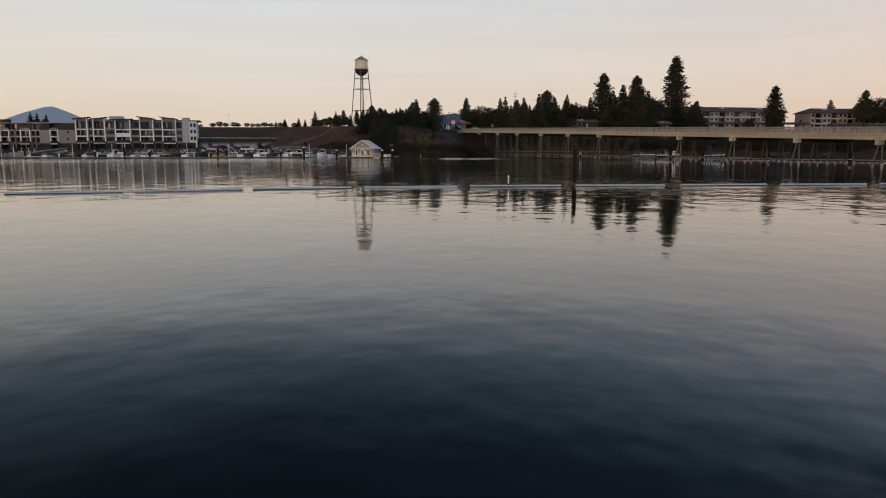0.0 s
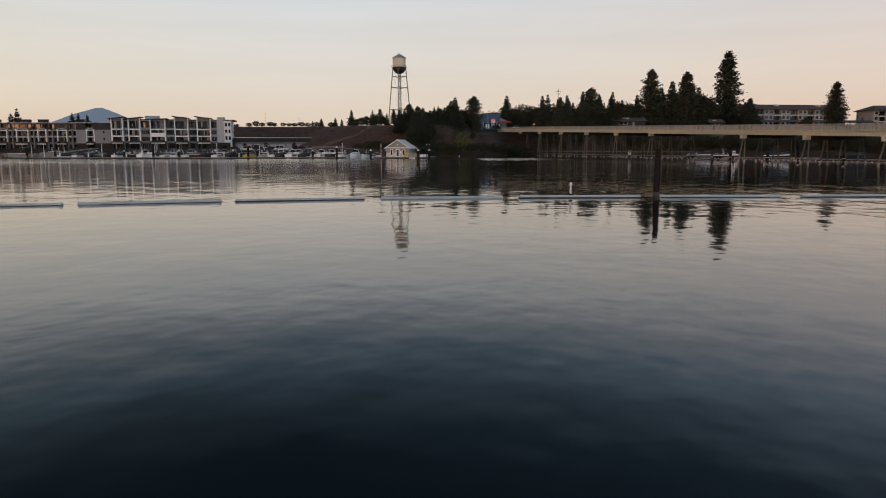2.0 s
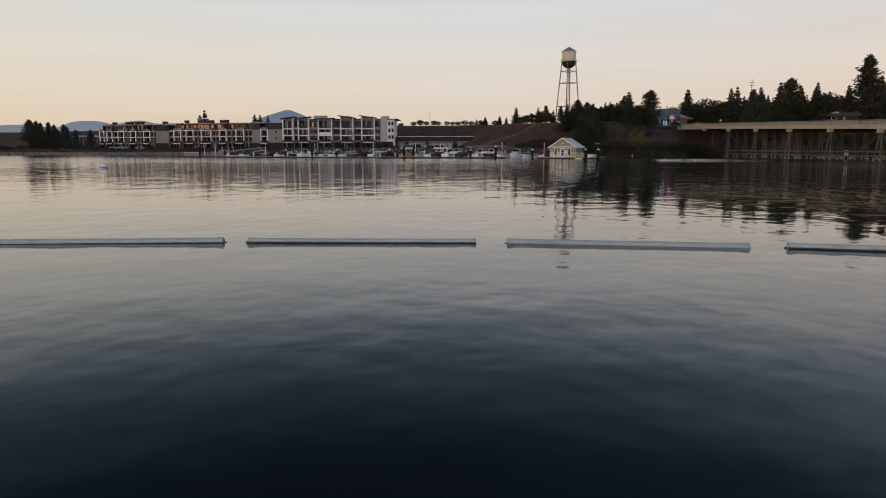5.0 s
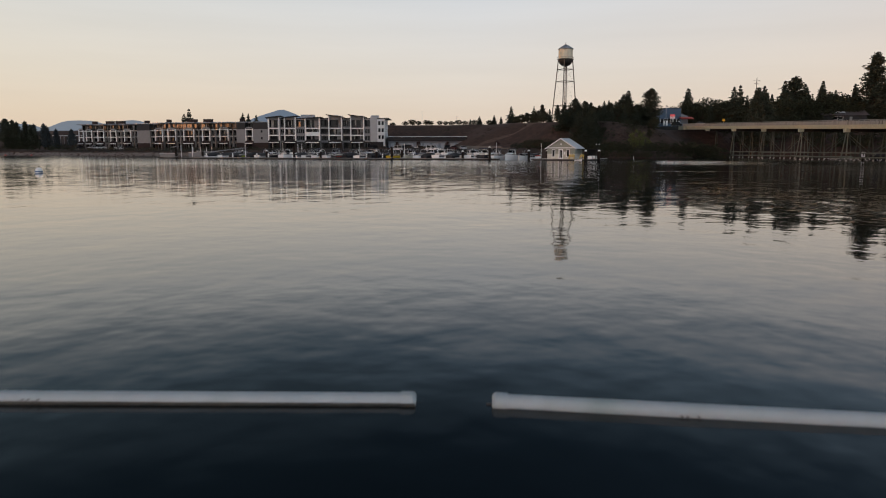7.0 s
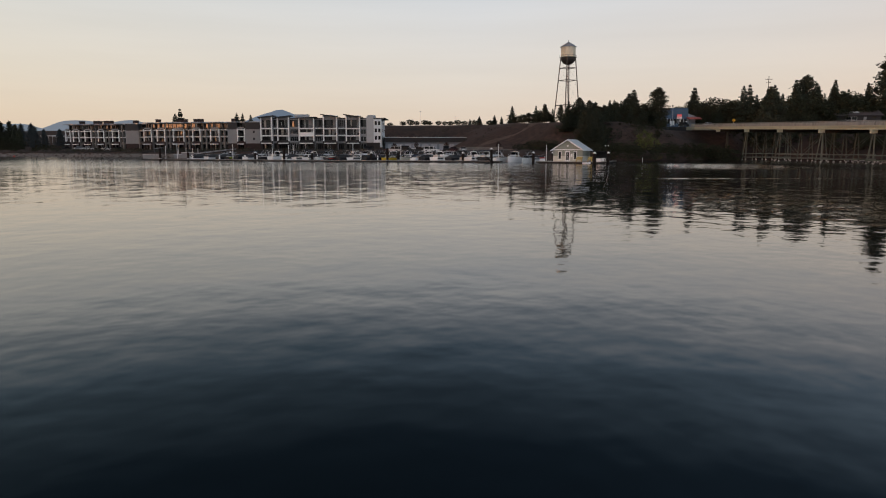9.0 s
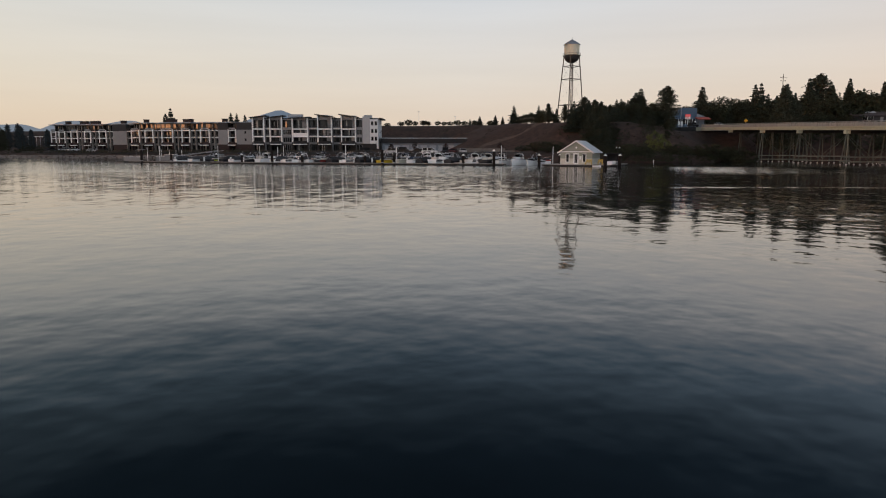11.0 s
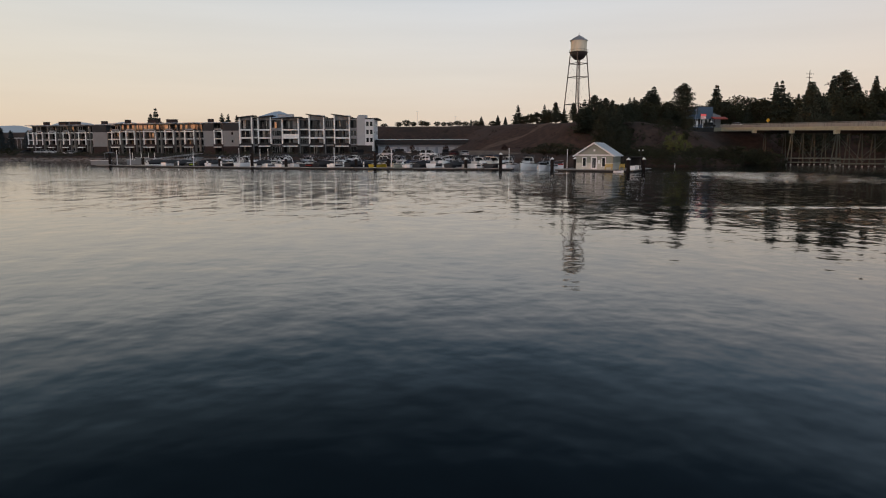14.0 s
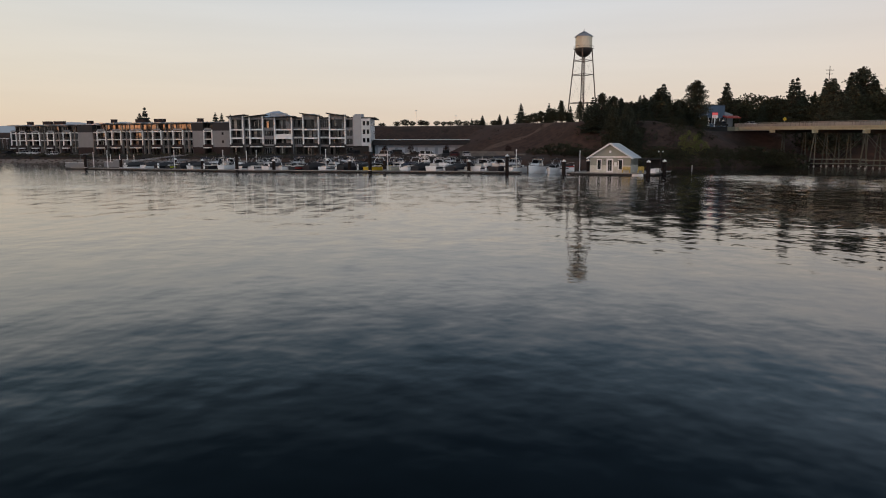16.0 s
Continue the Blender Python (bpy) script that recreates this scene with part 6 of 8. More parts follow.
M["yellow_wood"] = mat("ochre_painted_wood", (0.50, 0.37, 0.10), 0.7, var=0.15)
M["alu"] = mat("brushed_aluminium", (0.55, 0.56, 0.58), 0.4, 0.8, var=0.08)
M["red"] = mat("red_paint", (0.36, 0.04, 0.03), 0.45, var=0.1)
M["seat_vinyl"] = mat("pale_vinyl_seats", (0.50, 0.47, 0.43), 0.6)


def hull_rings(L, W, H, draft=0.25, flare=0.12):
    """Boat hull sections from stern (+y) to bow (-y)."""
    rings = []
    for f in (0, 0.12, 0.3, 0.5, 0.68, 0.82, 0.92, 0.98, 1.0):
        y = L / 2 - L * f
        w = W / 2 * (1 - max(0, (f - 0.45) / 0.55) ** 2.3) * (0.96 if f == 0 else 1)
        w = max(w, 0.03)
        sheer = H * (1 + 0.22 * f * f)
        keel = -draft * (1 - max(0, (f - 0.6) / 0.4) ** 2)
        rings.append([(-w, y, sheer), (-w * (1 - flare), y, sheer * 0.45), (-w * 0.72, y, 0.02 * f), (0, y, keel), (w * 0.72, y, 0.02 * f), (w * (1 - flare), y, sheer * 0.45), (w, y, sheer)])
    return rings


def boat_hull(root, L, W, H, mat_name, stripe=None):
    rings = hull_rings(L, W, H)
    b = Build()
    n = 7
    for r in rings:
        b.v += r
    m = len(rings)
    b.f = [(k * n + i, k * n + i + 1, (k + 1) * n + i + 1, (k + 1) * n + i) for k in range(m - 1) for i in range(n - 1)]
    b.f += [tuple(range(n)), tuple(range((m - 1) * n, m * n))[::-1]]
    hull = part("hull", b, M[mat_name], root, smooth=False)
    d = Build()
    for r in rings:
        d.v += [(r[0][0] * 0.98, r[0][1], r[0][2] - 0.05), (0, r[0][1], r[0][2] - 0.02), (r[6][0] * 0.98, r[6][1], r[6][2] - 0.05)]
    d.f = [(k * 3 + i, k * 3 + i + 1, (k + 1) * 3 + i + 1, (k + 1) * 3 + i) for k in range(m - 1) for i in range(2)]
    part("deck", d, M["gelcoat" if mat_name != "yellow" else "yellow"], root)
    edge = [Vector(r[0]) for r in rings] + [Vector(r[6]) for r in rings[::-1]]
    rub = Build().loft([[p + Vector((0.035 * math.copysign(1, p.x), 0, 0.03)), p + Vector((-0.02 * math.copysign(1, p.x), 0, 0.03)), p + Vector((0, 0, -0.04))][::int(math.copysign(1, -p.x))] for p in edge])
    part("rub_rail", rub, M["rail_dark"], hull)
    if stripe:
        st = Build()
        for s, q in ((0, 1), (6, 5)):
            for a, c in zip(rings, rings[1:]):
                p = [Vector(a[s]).lerp(Vector(a[q]), 0.28), Vector(c[s]).lerp(Vector(c[q]), 0.28), Vector(c[s]).lerp(Vector(c[q]), 0.72), Vector(a[s]).lerp(Vector(a[q]), 0.72)]
                o = Vector((-0.012 if s == 0 else 0.012, 0, 0))
                st.add([v + o for v in p], [(0, 1, 2, 3)])
        part("stripe", st, M[stripe], hull)
    return hull


def windshield(root, y, w, z, h, rake=0.45):
    b = Build()
    pts = [(-w / 2, y + 0.7), (-w / 2 * 0.8, y), (w / 2 * 0.8, y), (w / 2, y + 0.7)]
    for (ax, ay), (cx, cy) in zip(pts, pts[1:]):
        b.add([(ax, ay, z), (cx, cy, z), (cx * 0.93, cy + rake, z + h), (ax * 0.93, ay + rake, z + h),
               (ax, ay + 0.03, z), (cx, cy + 0.03, z), (cx * 0.93, cy + rake + 0.03, z + h), (ax * 0.93, ay + rake + 0.03, z + h)],
              [(0, 1, 2, 3), (7, 6, 5, 4), (0, 4, 5, 1), (1, 5, 6, 2), (2, 6, 7, 3), (3, 7, 4, 0)])
    g = part("windshield", b, M["glass"], root, "dark raked windshield")
    f = Build()
    for (ax, ay), (cx, cy) in zip(pts, pts[1:]):
        f.rod((ax * 0.93, ay + rake, z + h), (cx * 0.93, cy + rake, z + h), 0.03, n=5).rod((ax, ay, z), (ax * 0.93, ay + rake, z + h), 0.025, n=5)
    part("frame", f, M["alu"], g)


def arch(root, y, w, z, h, mat_name="gelcoat"):
    b = Build()
    p = [(-w / 2, y, z), (-w / 2 * 0.92, y + 0.25, z + h * 0.7), (-w / 2 * 0.7, y + 0.35, z + h), (w / 2 * 0.7, y + 0.35, z + h), (w / 2 * 0.92, y + 0.25, z + h * 0.7), (w / 2, y, z)]
    for a, c in zip(p, p[1:]):
        b.rod(a, c, 0.05, n=7)
    a = part("arch", b, M[mat_name], root)
    part("mast_light", Build().rod((0, y + 0.35, z + h), (0, y + 0.35, z + h + 0.35), 0.03, n=6), M["white_paint"], a)


def cover(root, L, W, H, mat_name, peak=0.7):
    """A tarp drawn over the boat, with a ridge and sagging panels."""
    rings = []
    for f, k in ((0.02, 0.35), (0.15, 0.75), (0.32, 1.0), (0.5, 0.92), (0.62, 0.66), (0.8, 0.34), (0.96, 0.08)):
        y = L / 2 - L * f
        w = W / 2 * (1 - max(0, (f - 0.45) / 0.55) ** 2.3) + 0.05
        s = H * (1 + 0.22 * f * f)
        rings.append([(-w, y, s - 0.18), (-w, y, s + 0.02), (-w * 0.55, y, s + peak * k * 0.62), (0, y, s + peak * k), (w * 0.55, y, s + peak * k * 0.62), (w, y, s + 0.02), (w, y, s - 0.18)])
    b = Build()
    n = 7
    for r in rings:
        b.v += r
    b.f = [(k * n + i, k * n + i + 1, (k + 1) * n + i + 1, (k + 1) * n + i) for k in range(len(rings) - 1) for i in range(n - 1)]
    b.f += [tuple(range(n)), tuple(range((len(rings) - 1) * n, len(rings) * n))[::-1]]
    part("cover", b, M[mat_name], root)


def bimini(root, y0, y1, w, z, mat_name):
    b = Build()
    prof = [(-w / 2, -0.12), (-w * 0.3, 0.0), (0, 0.05), (w * 0.3, 0.0), (w / 2, -0.12)]
    b.prism([(x, z + q) for x, q in prof] + [(x, z + q + 0.05) for x, q in prof[::-1]], "y", y0, y1)
    top = part("canopy", b, M[mat_name], root)
    for x in (-w / 2 + 0.05, w / 2 - 0.05):
        for y in (y0 + 0.1, y1 - 0.1):
            part("bow", Build().rod((x, (y0 + y1) / 2, z - 1.1), (x, y, z - 0.1), 0.022, n=5), M["alu"], top)


BOAT_LABELS = {
    "cruiser": "white cabin cruiser with dark windshield and arch moored at the dock", "runabout": "open runabout with raked windshield moored at the dock",
    "covered": "motorboat under a fitted canvas cover at the dock", "pontoon": "dark pontoon boat with a canopy at the dock"}


def boat(kind, x, y, turn, L=7.0, color="gelcoat", stripe=None, canvas="tarp_grey", label=None):
    names = {"cruiser": "cabin_cruiser", "runabout": "runabout", "covered": "covered_boat", "pontoon": "pontoon_boat"}
    root = thing(names[kind], pose(x, y, 0.0, 0, 0, turn), label or BOAT_LABELS[kind], "boat", "boats in the marina")
    W = L * 0.35
    if kind == "cruiser":
        H = 1.15
        boat_hull(root, L, W, H, color, stripe)
        cab = [[(-W * 0.36, -L * 0.02, H), (-W * 0.34, -L * 0.02, H + 0.55), (W * 0.34, -L * 0.02, H + 0.55), (W * 0.36, -L * 0.02, H)],
               [(-W * 0.34, -L * 0.14, H), (-W * 0.28, -L * 0.12, H + 0.48), (W * 0.28, -L * 0.12, H + 0.48), (W * 0.34, -L * 0.14, H)],
               [(-W * 0.16, -L * 0.34, H + 0.12), (-W * 0.12, -L * 0.31, H + 0.24), (W * 0.12, -L * 0.31, H + 0.24), (W * 0.16, -L * 0.34, H + 0.12)]]
        part("cabin", Build().loft(cab), M["gelcoat"], root)
        windshield(root, -L * 0.04, W * 0.74, H + 0.5, 0.62, 0.55)
        arch(root, L * 0.14, W * 0.9, H, 1.2)
        for s in (-1, 1):
            part("grab_rail", Build().rod((s * W * 0.34, -L * 0.1, H + 0.42), (s * 0.16, -L * 0.46, H + 0.72), 0.02, n=5).rod((s * W * 0.30, -L * 0.2, H + 0.1), (s * W * 0.29, -L * 0.2, H + 0.52), 0.018, n=5), M["alu"], root)
        part("seat", Build().bevel_box(-W * 0.3, W * 0.3, L * 0.3, L * 0.4, H - 0.1, H + 0.45, 0.06), M["seat_vinyl"], root)
        if canvas:
            bimini(root, L * 0.02, L * 0.34, W * 0.8, H + 1.5, canvas)
    elif kind == "runabout":
        H = 0.95
        boat_hull(root, L, W, H, color, stripe)
        windshield(root, -L * 0.08, W * 0.8, H, 0.5, 0.4)
        for x2 in (-W * 0.22, W * 0.22):
            part("seat", Build().bevel_box(x2 - 0.27, x2 + 0.27, L * 0.08, L * 0.16, H - 0.2, H + 0.3, 0.05), M["seat_vinyl"], root)
        part("engine_cover", Build().bevel_box(-0.5, 0.5, L * 0.3, L * 0.46, H - 0.3, H + 0.15, 0.06), M["seat_vinyl"], root)
        if canvas:
            arch(root, L * 0.08, W * 0.86, H, 1.35, "alu")
            bimini(root, -L * 0.02, L * 0.2, W * 0.8, H + 1.35, canvas)
    elif kind == "covered":
        H = 1.0
        boat_hull(root, L, W, H, color, stripe)
        cover(root, L, W, H, canvas, 0.6)
        if L > 6.5:
            arch(root, L * 0.06, W * 0.9, H, 1.35, "gelcoat" if color == "gelcoat" else "alu")
        part("bow_rail", Build().rod((-W * 0.30, -L * 0.22, H + 0.45), (-0.05, -L * 0.48, H + 0.62), 0.02, n=5).rod((W * 0.30, -L * 0.22, H + 0.45), (0.05, -L * 0.48, H + 0.62), 0.02, n=5)
             .rod((-W * 0.30, -L * 0.22, H), (-W * 0.30, -L * 0.22, H + 0.45), 0.018, n=5).rod((W * 0.30, -L * 0.22, H), (W * 0.30, -L * 0.22, H + 0.45), 0.018, n=5), M["alu"], root)
    else:
        for s in (-1, 1):
            part("pontoon_tube", Build().rod((s * W * 0.36, L / 2, 0.1), (s * W * 0.36, -L * 0.42, 0.1), 0.3, n=12).rod((s * W * 0.36, -L * 0.42, 0.1), (s * W * 0.36, -L * 0.5, 0.22), 0.3, 0.05, 12), M["alu"], root)
        part("deck", Build().box(-W / 2, W / 2, -L * 0.46, L * 0.48, 0.42, 0.52), M["alu"], root)
        part("side_panel", Build().box(-W / 2, -W / 2 + 0.05, -L * 0.4, L * 0.44, 0.55, 1.2), M["gelcoat_dark"], root)
        part("side_panel", Build().box(W / 2 - 0.05, W / 2, -L * 0.4, L * 0.44, 0.55, 1.2), M["gelcoat_dark"], root)
        part("bow_panel", Build().box(-W / 2 + 0.06, W / 2 - 0.06, -L * 0.41, -L * 0.4, 0.55, 1.2), M["gelcoat_dark"], root)
        part("console", Build().bevel_box(0.1, 0.8, -0.2, 0.5, 0.52, 1.5, 0.08), M["tarp_black"], root)
        for a, c in ((-L * 0.36, -L * 0.18), (L * 0.2, L * 0.42)):
            part("seat", Build().bevel_box(-W * 0.44, -W * 0.1, a, c, 0.52, 1.05, 0.06), M["seat_vinyl"], root)
        bimini(root, -L * 0.05, L * 0.34, W * 0.96, 2.5, "tarp_black")
    return root


D0, D1, D2 = Vector((-77.0, 216.5)), Vector((-38.5, 199.2)), Vector((12.6, 187.6))


def dock_run(name, a, c, width, label, z=0.38, planks=True, edge="timber_and_shade"):
    """A floating dock from a to c; its width lies on the left of that line."""
    d = c - a
    L = d.length
    root = thing(name, pose(a.x, a.y, 0, 0, 0, math.degrees(math.atan2(d.y, d.x))), label, "dock", "floating docks")
    part("frame", Build().box(0, L, 0, 0.14, z - 0.30, z - 0.095).box(0, L, width - 0.14, width, z - 0.30, z - 0.095).box(0, L, 0.14, width - 0.14, z - 0.22, z - 0.10), M[edge], root)
    n = int(L / 3.0)
    for i in range(n):
        x = (i + 0.15) * L / n
        part("float", Build().bevel_box(x, x + L / n * 0.7, 0.1, width - 0.1, -0.32, z - 0.2, 0.05), M["dock_float"], root)
    if planks:
        k = int(L / 0.62)
        base = Build().box(0.01, L / k - 0.01, -0.05, width + 0.05, z - 0.09, z).mesh("plank", M["dock"])
        for i in range(k):
            part("plank", base, None, root, at=(i * L / k, 0, 0))
    return root


dock_run("floating_dock", D0, D1, 2.4, "long grey plank floating dock with black floats")
dock_run("floating_dock", D1, D2, 2.4, "long grey plank floating dock with black floats")
DECK = Vector((19.6, 183.8))


def on_deck(u, v):
    """A place on the boathouse dock: u along its front, v back from it."""
    return DECK.x + 0.891 * u + 0.454 * v, DECK.y - 0.454 * u + 0.891 * v


dock_run("floating_dock", DECK, Vector(on_deck(13.4, 0)), 15.0, "broad plank dock under the boathouse", z=0.38)
along = lambda s: (D0.lerp(D1, s / (D1 - D0).length) if s < (D1 - D0).length else D1.lerp(D2, (s - (D1 - D0).length) / (D2 - D1).length))
turn_at = lambda s: -24.2 if s < (D1 - D0).length else -12.8


def dock_s(x):
    """Distance along the dock at which it reaches x."""
    return (x - D0.x) / (D1.x - D0.x) * (D1 - D0).length if x < D1.x else (D1 - D0).length + (x - D1.x) / (D2.x - D1.x) * (D2 - D1).length


def off_dock(x, back):
    s = dock_s(x)
    p, a = along(s), radians(turn_at(s))
    return p.x - math.sin(a) * back, p.y + math.cos(a) * back


# finger piers and a second and third dock row behind
for x in [-66 + 8.4 * i for i in range(10)]:
    px_, py_ = off_dock(x, 2.45)
    a = radians(56)
    dock_run("finger_pier", Vector((px_, py_)), Vector((px_ + math.cos(a) * 8, py_ + math.sin(a) * 8)), 1.0, "narrow plank finger pier between boats", planks=False)
for back, xa, xb in ((24, -58, 8), (44, -46, 0)):
    p, q = Vector(off_dock(xa, back)), Vector(off_dock(xb, back))
    dock_run("floating_dock", p, q, 2.0, "inner grey floating dock of the marina", planks=False)

# front row of boats, sterns to the dock
FRONT = [(-65.4, "covered", 6.4, "gelcoat", "gelcoat_dark", "tarp_grey"), (-61.0, "covered", 6.8, "gelcoat", None, "tarp_grey"), (-57.6, "covered", 6.2, "gelcoat_dark", None, "tarp_grey"),
         (-54.8, "runabout", 6.2, "gelcoat_dark", "lime", None), (-52.2, "covered", 6.4, "gelcoat_dark", None, "tarp_black"), (-49.6, "covered", 7.2, "gelcoat", None, "tarp_grey"),
         (-46.2, "runabout", 6.2, "gelcoat_dark", None, "tarp_black"), (-42.4, "cruiser", 7.6, "gelcoat", None, None), (-38.6, "covered", 7.2, "gelcoat", "gelcoat_dark", "tarp_grey"),
         (-35.0, "runabout", 6.6, "gelcoat", "gelcoat_dark", "tarp_black"), (-32.0, "covered", 7.6, "gelcoat", None, "tarp_grey"), (-29.6, "runabout", 6.2, "gelcoat", None, None),
         (-27.2, "runabout", 6.4, "gelcoat_dark", "red", None), (-24.2, "covered", 7.2, "gelcoat_dark", None, "tarp_black"), (-21.4, "runabout", 6.8, "gelcoat", "gelcoat_dark", None),
         (-17.8, "covered", 7.6, "gelcoat_dark", None, "tarp_black"), (-12.7, "runabout", 7.6, "yellow", None, None), (-9.2, "runabout", 7.2, "gelcoat_sand", None, "tarp_blue"),
         (-6.6, "runabout", 6.0, "gelcoat", None, None), (-4.6, "covered", 6.6, "gelcoat_dark", None, "tarp_black"), (-1.6, "cruiser", 7.8, "gelcoat", "gelcoat_dark", None)]
FRONT2 = [(1.6, "covered", 6.8, "gelcoat_dark", None, "tarp_grey"), (3.8, "pontoon", 6.6, "gelcoat", None, None), (6.2, "cruiser", 7.4, "gelcoat", "gelcoat_dark", None),
          (9.0, "cruiser", 7.0, "gelcoat_dark", None, "tarp_blue"), (11.6, "runabout", 6.2, "gelcoat", None, "tarp_grey")]
boat_rng = random.Random(21)
for x, kind, L, color, stripe, canvas in FRONT + FRONT2:
    L *= 0.9
    px_, py_ = off_dock(x, 3.0 + L / 2)
    boat(kind, px_, py_, 143 + boat_rng.uniform(-4, 4), L, color, stripe, canvas,
         "bright yellow open runabout moored at the dock" if color == "yellow" else None)
boat("cruiser", 15.6, 191.5, -28, 5.8, "gelcoat", None, "tarp_grey")
boat("runabout", 19.4, 195.8, -48, 5.8, "gelcoat", "gelcoat_dark", "tarp_black")
boat("runabout", 18.0, 188.2, -20, 5.0, "gelcoat", None, None)
boat("covered", 21.6, 203.0, 60, 5.6, "gelcoat", "red", "tarp_grey")
# tenders and covered boats on the far side of the finger piers
for x in [-64.5 + 3.1 * i for i in range(25)]:
    px_, py_ = off_dock(x + boat_rng.uniform(-0.4, 0.4), 12.2)
    kind = boat_rng.choice(["covered", "covered", "runabout", "runabout", "cruiser", "pontoon"])
    boat(kind, px_, py_, -37 + boat_rng.uniform(-6, 6) + (180 if boat_rng.random() < 0.6 else 0), boat_rng.uniform(5.4, 6.6),
         boat_rng.choice(["gelcoat", "gelcoat_dark"]), boat_rng.choice([None, "gelcoat_dark"]), boat_rng.choice(["tarp_grey", "tarp_black", "tarp_blue", "tarp_black"]))
# inner rows
for back, xs in ((17.5, [-56 + 4.4 * i for i in range(15)]), (29.5, [-54 + 4.6 * i for i in range(13)]), (38.5, [-44 + 5.2 * i for i in range(9)])):
    for x in xs:
        px_, py_ = off_dock(x + boat_rng.uniform(-0.5, 0.5), back)
        kind = boat_rng.choice(["covered", "covered", "cruiser", "runabout", "covered", "covered", "pontoon"])
        boat(kind, px_, py_, turn_at(dock_s(x)) + boat_rng.uniform(-4, 4) + (180 if boat_rng.random() < 0.5 else 0), boat_rng.uniform(5.8, 7.4),
             boat_rng.choice(["gelcoat", "gelcoat_dark", "gelcoat_dark"]), boat_rng.choice([None, "gelcoat_dark"]),
             boat_rng.choice(["tarp_grey", "tarp_black", "tarp_blue", "tarp_black"]))


def dock_pile(x, y, top=2.1, cap=False):
    root = thing("dock_pile", pose(x, y, -1.6), "dark steel dock pile with a white cone cap" if cap else "dark timber dock pile", "pile", "dock piles")
    part("shaft", Build().rod((0, 0, 0), (0, 0, top + 1.6), 0.31, 0.29, 12), M["dark_pile"], root)
    if cap:
        part("cap", Build().lathe([(0.33, top + 1.55), (0.33, top + 1.66), (0.0, top + 1.95)], 12), M["white_paint"], root, "white cone cap")
    else:
        part("hoop", Build().lathe([(0.30, 2.0), (0.34, 2.02), (0.34, 2.1), (0.30, 2.12)], 12), M["alu"], root)


for x, top, cap in ((-72.6, 3.1, False), (-37.0, 3.1, False), (-12.4, 3.1, False), (10.6, 2.9, True)):
    px_, py_ = off_dock(x, -0.35)
    dock_pile(px_, py_, top, cap)
for x, back, cap in ((-66.8, 2.8, False), (-60, 10, True), (-47, 2.9, True), (-31.5, 2.8, True), (-24.5, 10.5, True), (-17.2, 2.8, True), (-11.0, 3.2, False), (-3.5, 10.4, True), (3.8, 2.8, True)):
    px_, py_ = off_dock(x, back)
    dock_pile(px_, py_, 2.0, cap)
for u, v in ((-0.4, -0.3), (1.6, 6.5), (12.6, -0.35), (13.8, 6.0)):
    dock_pile(*on_deck(u, v), 2.1, True)


def dock_pole(x, y, h):
    root = thing("light_pole", pose(x, y, 0.46), "slim white light pole on the dock", "light pole", "dock light poles")
    part("pole", Build().rod((0, 0, 0), (0, 0, h), 0.075, 0.06, 10), M["white_paint"], root)
    part("foot_plate", Build().bevel_box(-0.16, 0.16, -0.16, 0.16, 0, 0.06, 0.015), M["alu"], root)
    part("lamp_head", Build().lathe([(0.0, h + 0.14), (0.10, h + 0.10), (0.11, h), (0.06, h - 0.02)], 10), M["white_paint"], root)


for x, back, h in ((-72.9, 1.8, 3.0), (-69.4, 2.0, 3.3), (-52.6, 1.9, 3.4), (-50.2, 22.5, 3.4), (-43.0, 10.2, 3.2), (-41.6, 2.0, 3.4), (-21.2, 1.9, 3.5), (-10.0, 1.9, 3.2), (-5.6, 10.0, 3.0), (11.8, 1.6, 3.4)):
    px_, py_ = off_dock(x, back)
    dock_pole(px_, py_, h)
dock_pole(*on_deck(0.6, 5.0), 3.2)


def pedestal(x, y):
    root = thing("power_pedestal", pose(x, y, 0.46), "small white power pedestal on the dock", "pedestal", "dock pedestals")
    part("body", Build().bevel_box(-0.14, 0.14, -0.12, 0.12, 0, 0.8, 0.03), M["white_paint"], root)
    part("hood", Build().prism([(-0.17, 0.8), (0.17, 0.8), (0.10, 0.98), (-0.10, 0.98)], "y", -0.15, 0.15), M["white_paint"], root)
    part("socket", Build().box(-0.08, 0.08, -0.135, -0.122, 0.45, 0.62), M["rail_dark"], root)


for x in (-64.8, -56.5, -49.2, -45.8, -38.6, -32.0, -19.4, -15.4, -7.8, -0.2, 6.8):
    px_, py_ = off_dock(x, 1.9)
    pedestal(px_, py_)

# floating store at the western end, with its railing and lean roof
hut = thing("dock_store", pose(-78.6, 217.2, 0.2, 0, 0, -24), "pale grey boarded floating dock with a small shelter", "dock box")
part("float", Build().bevel_box(0, 6.6, 0, 3.0, -0.5, 0.25, 0.06), M["dock_float"], hut)
for i in range(11):
    part("panel_board", Build().box(0.02 + i * 0.6, 0.58 + i * 0.6, 0.02, 0.09, 0.2, 1.15), M["panel_grey"], hut)
part("top_rail", Build().box(0.0, 6.6, 0.0, 0.12, 1.16, 1.24), M["white_paint"], hut)
part("lean_roof", Build().prism([(1.2, 2.75), (1.2, 2.81), (2.6, 3.05), (2.6, 2.99)], "x", 2.8, 4.8), M["panel_grey"], hut)
for x in (2.9, 4.7):
    part("roof_post", Build().rod((x, 1.4, 0.25), (x, 1.4, 2.8), 0.04, n=6), M["panel_grey"], hut)

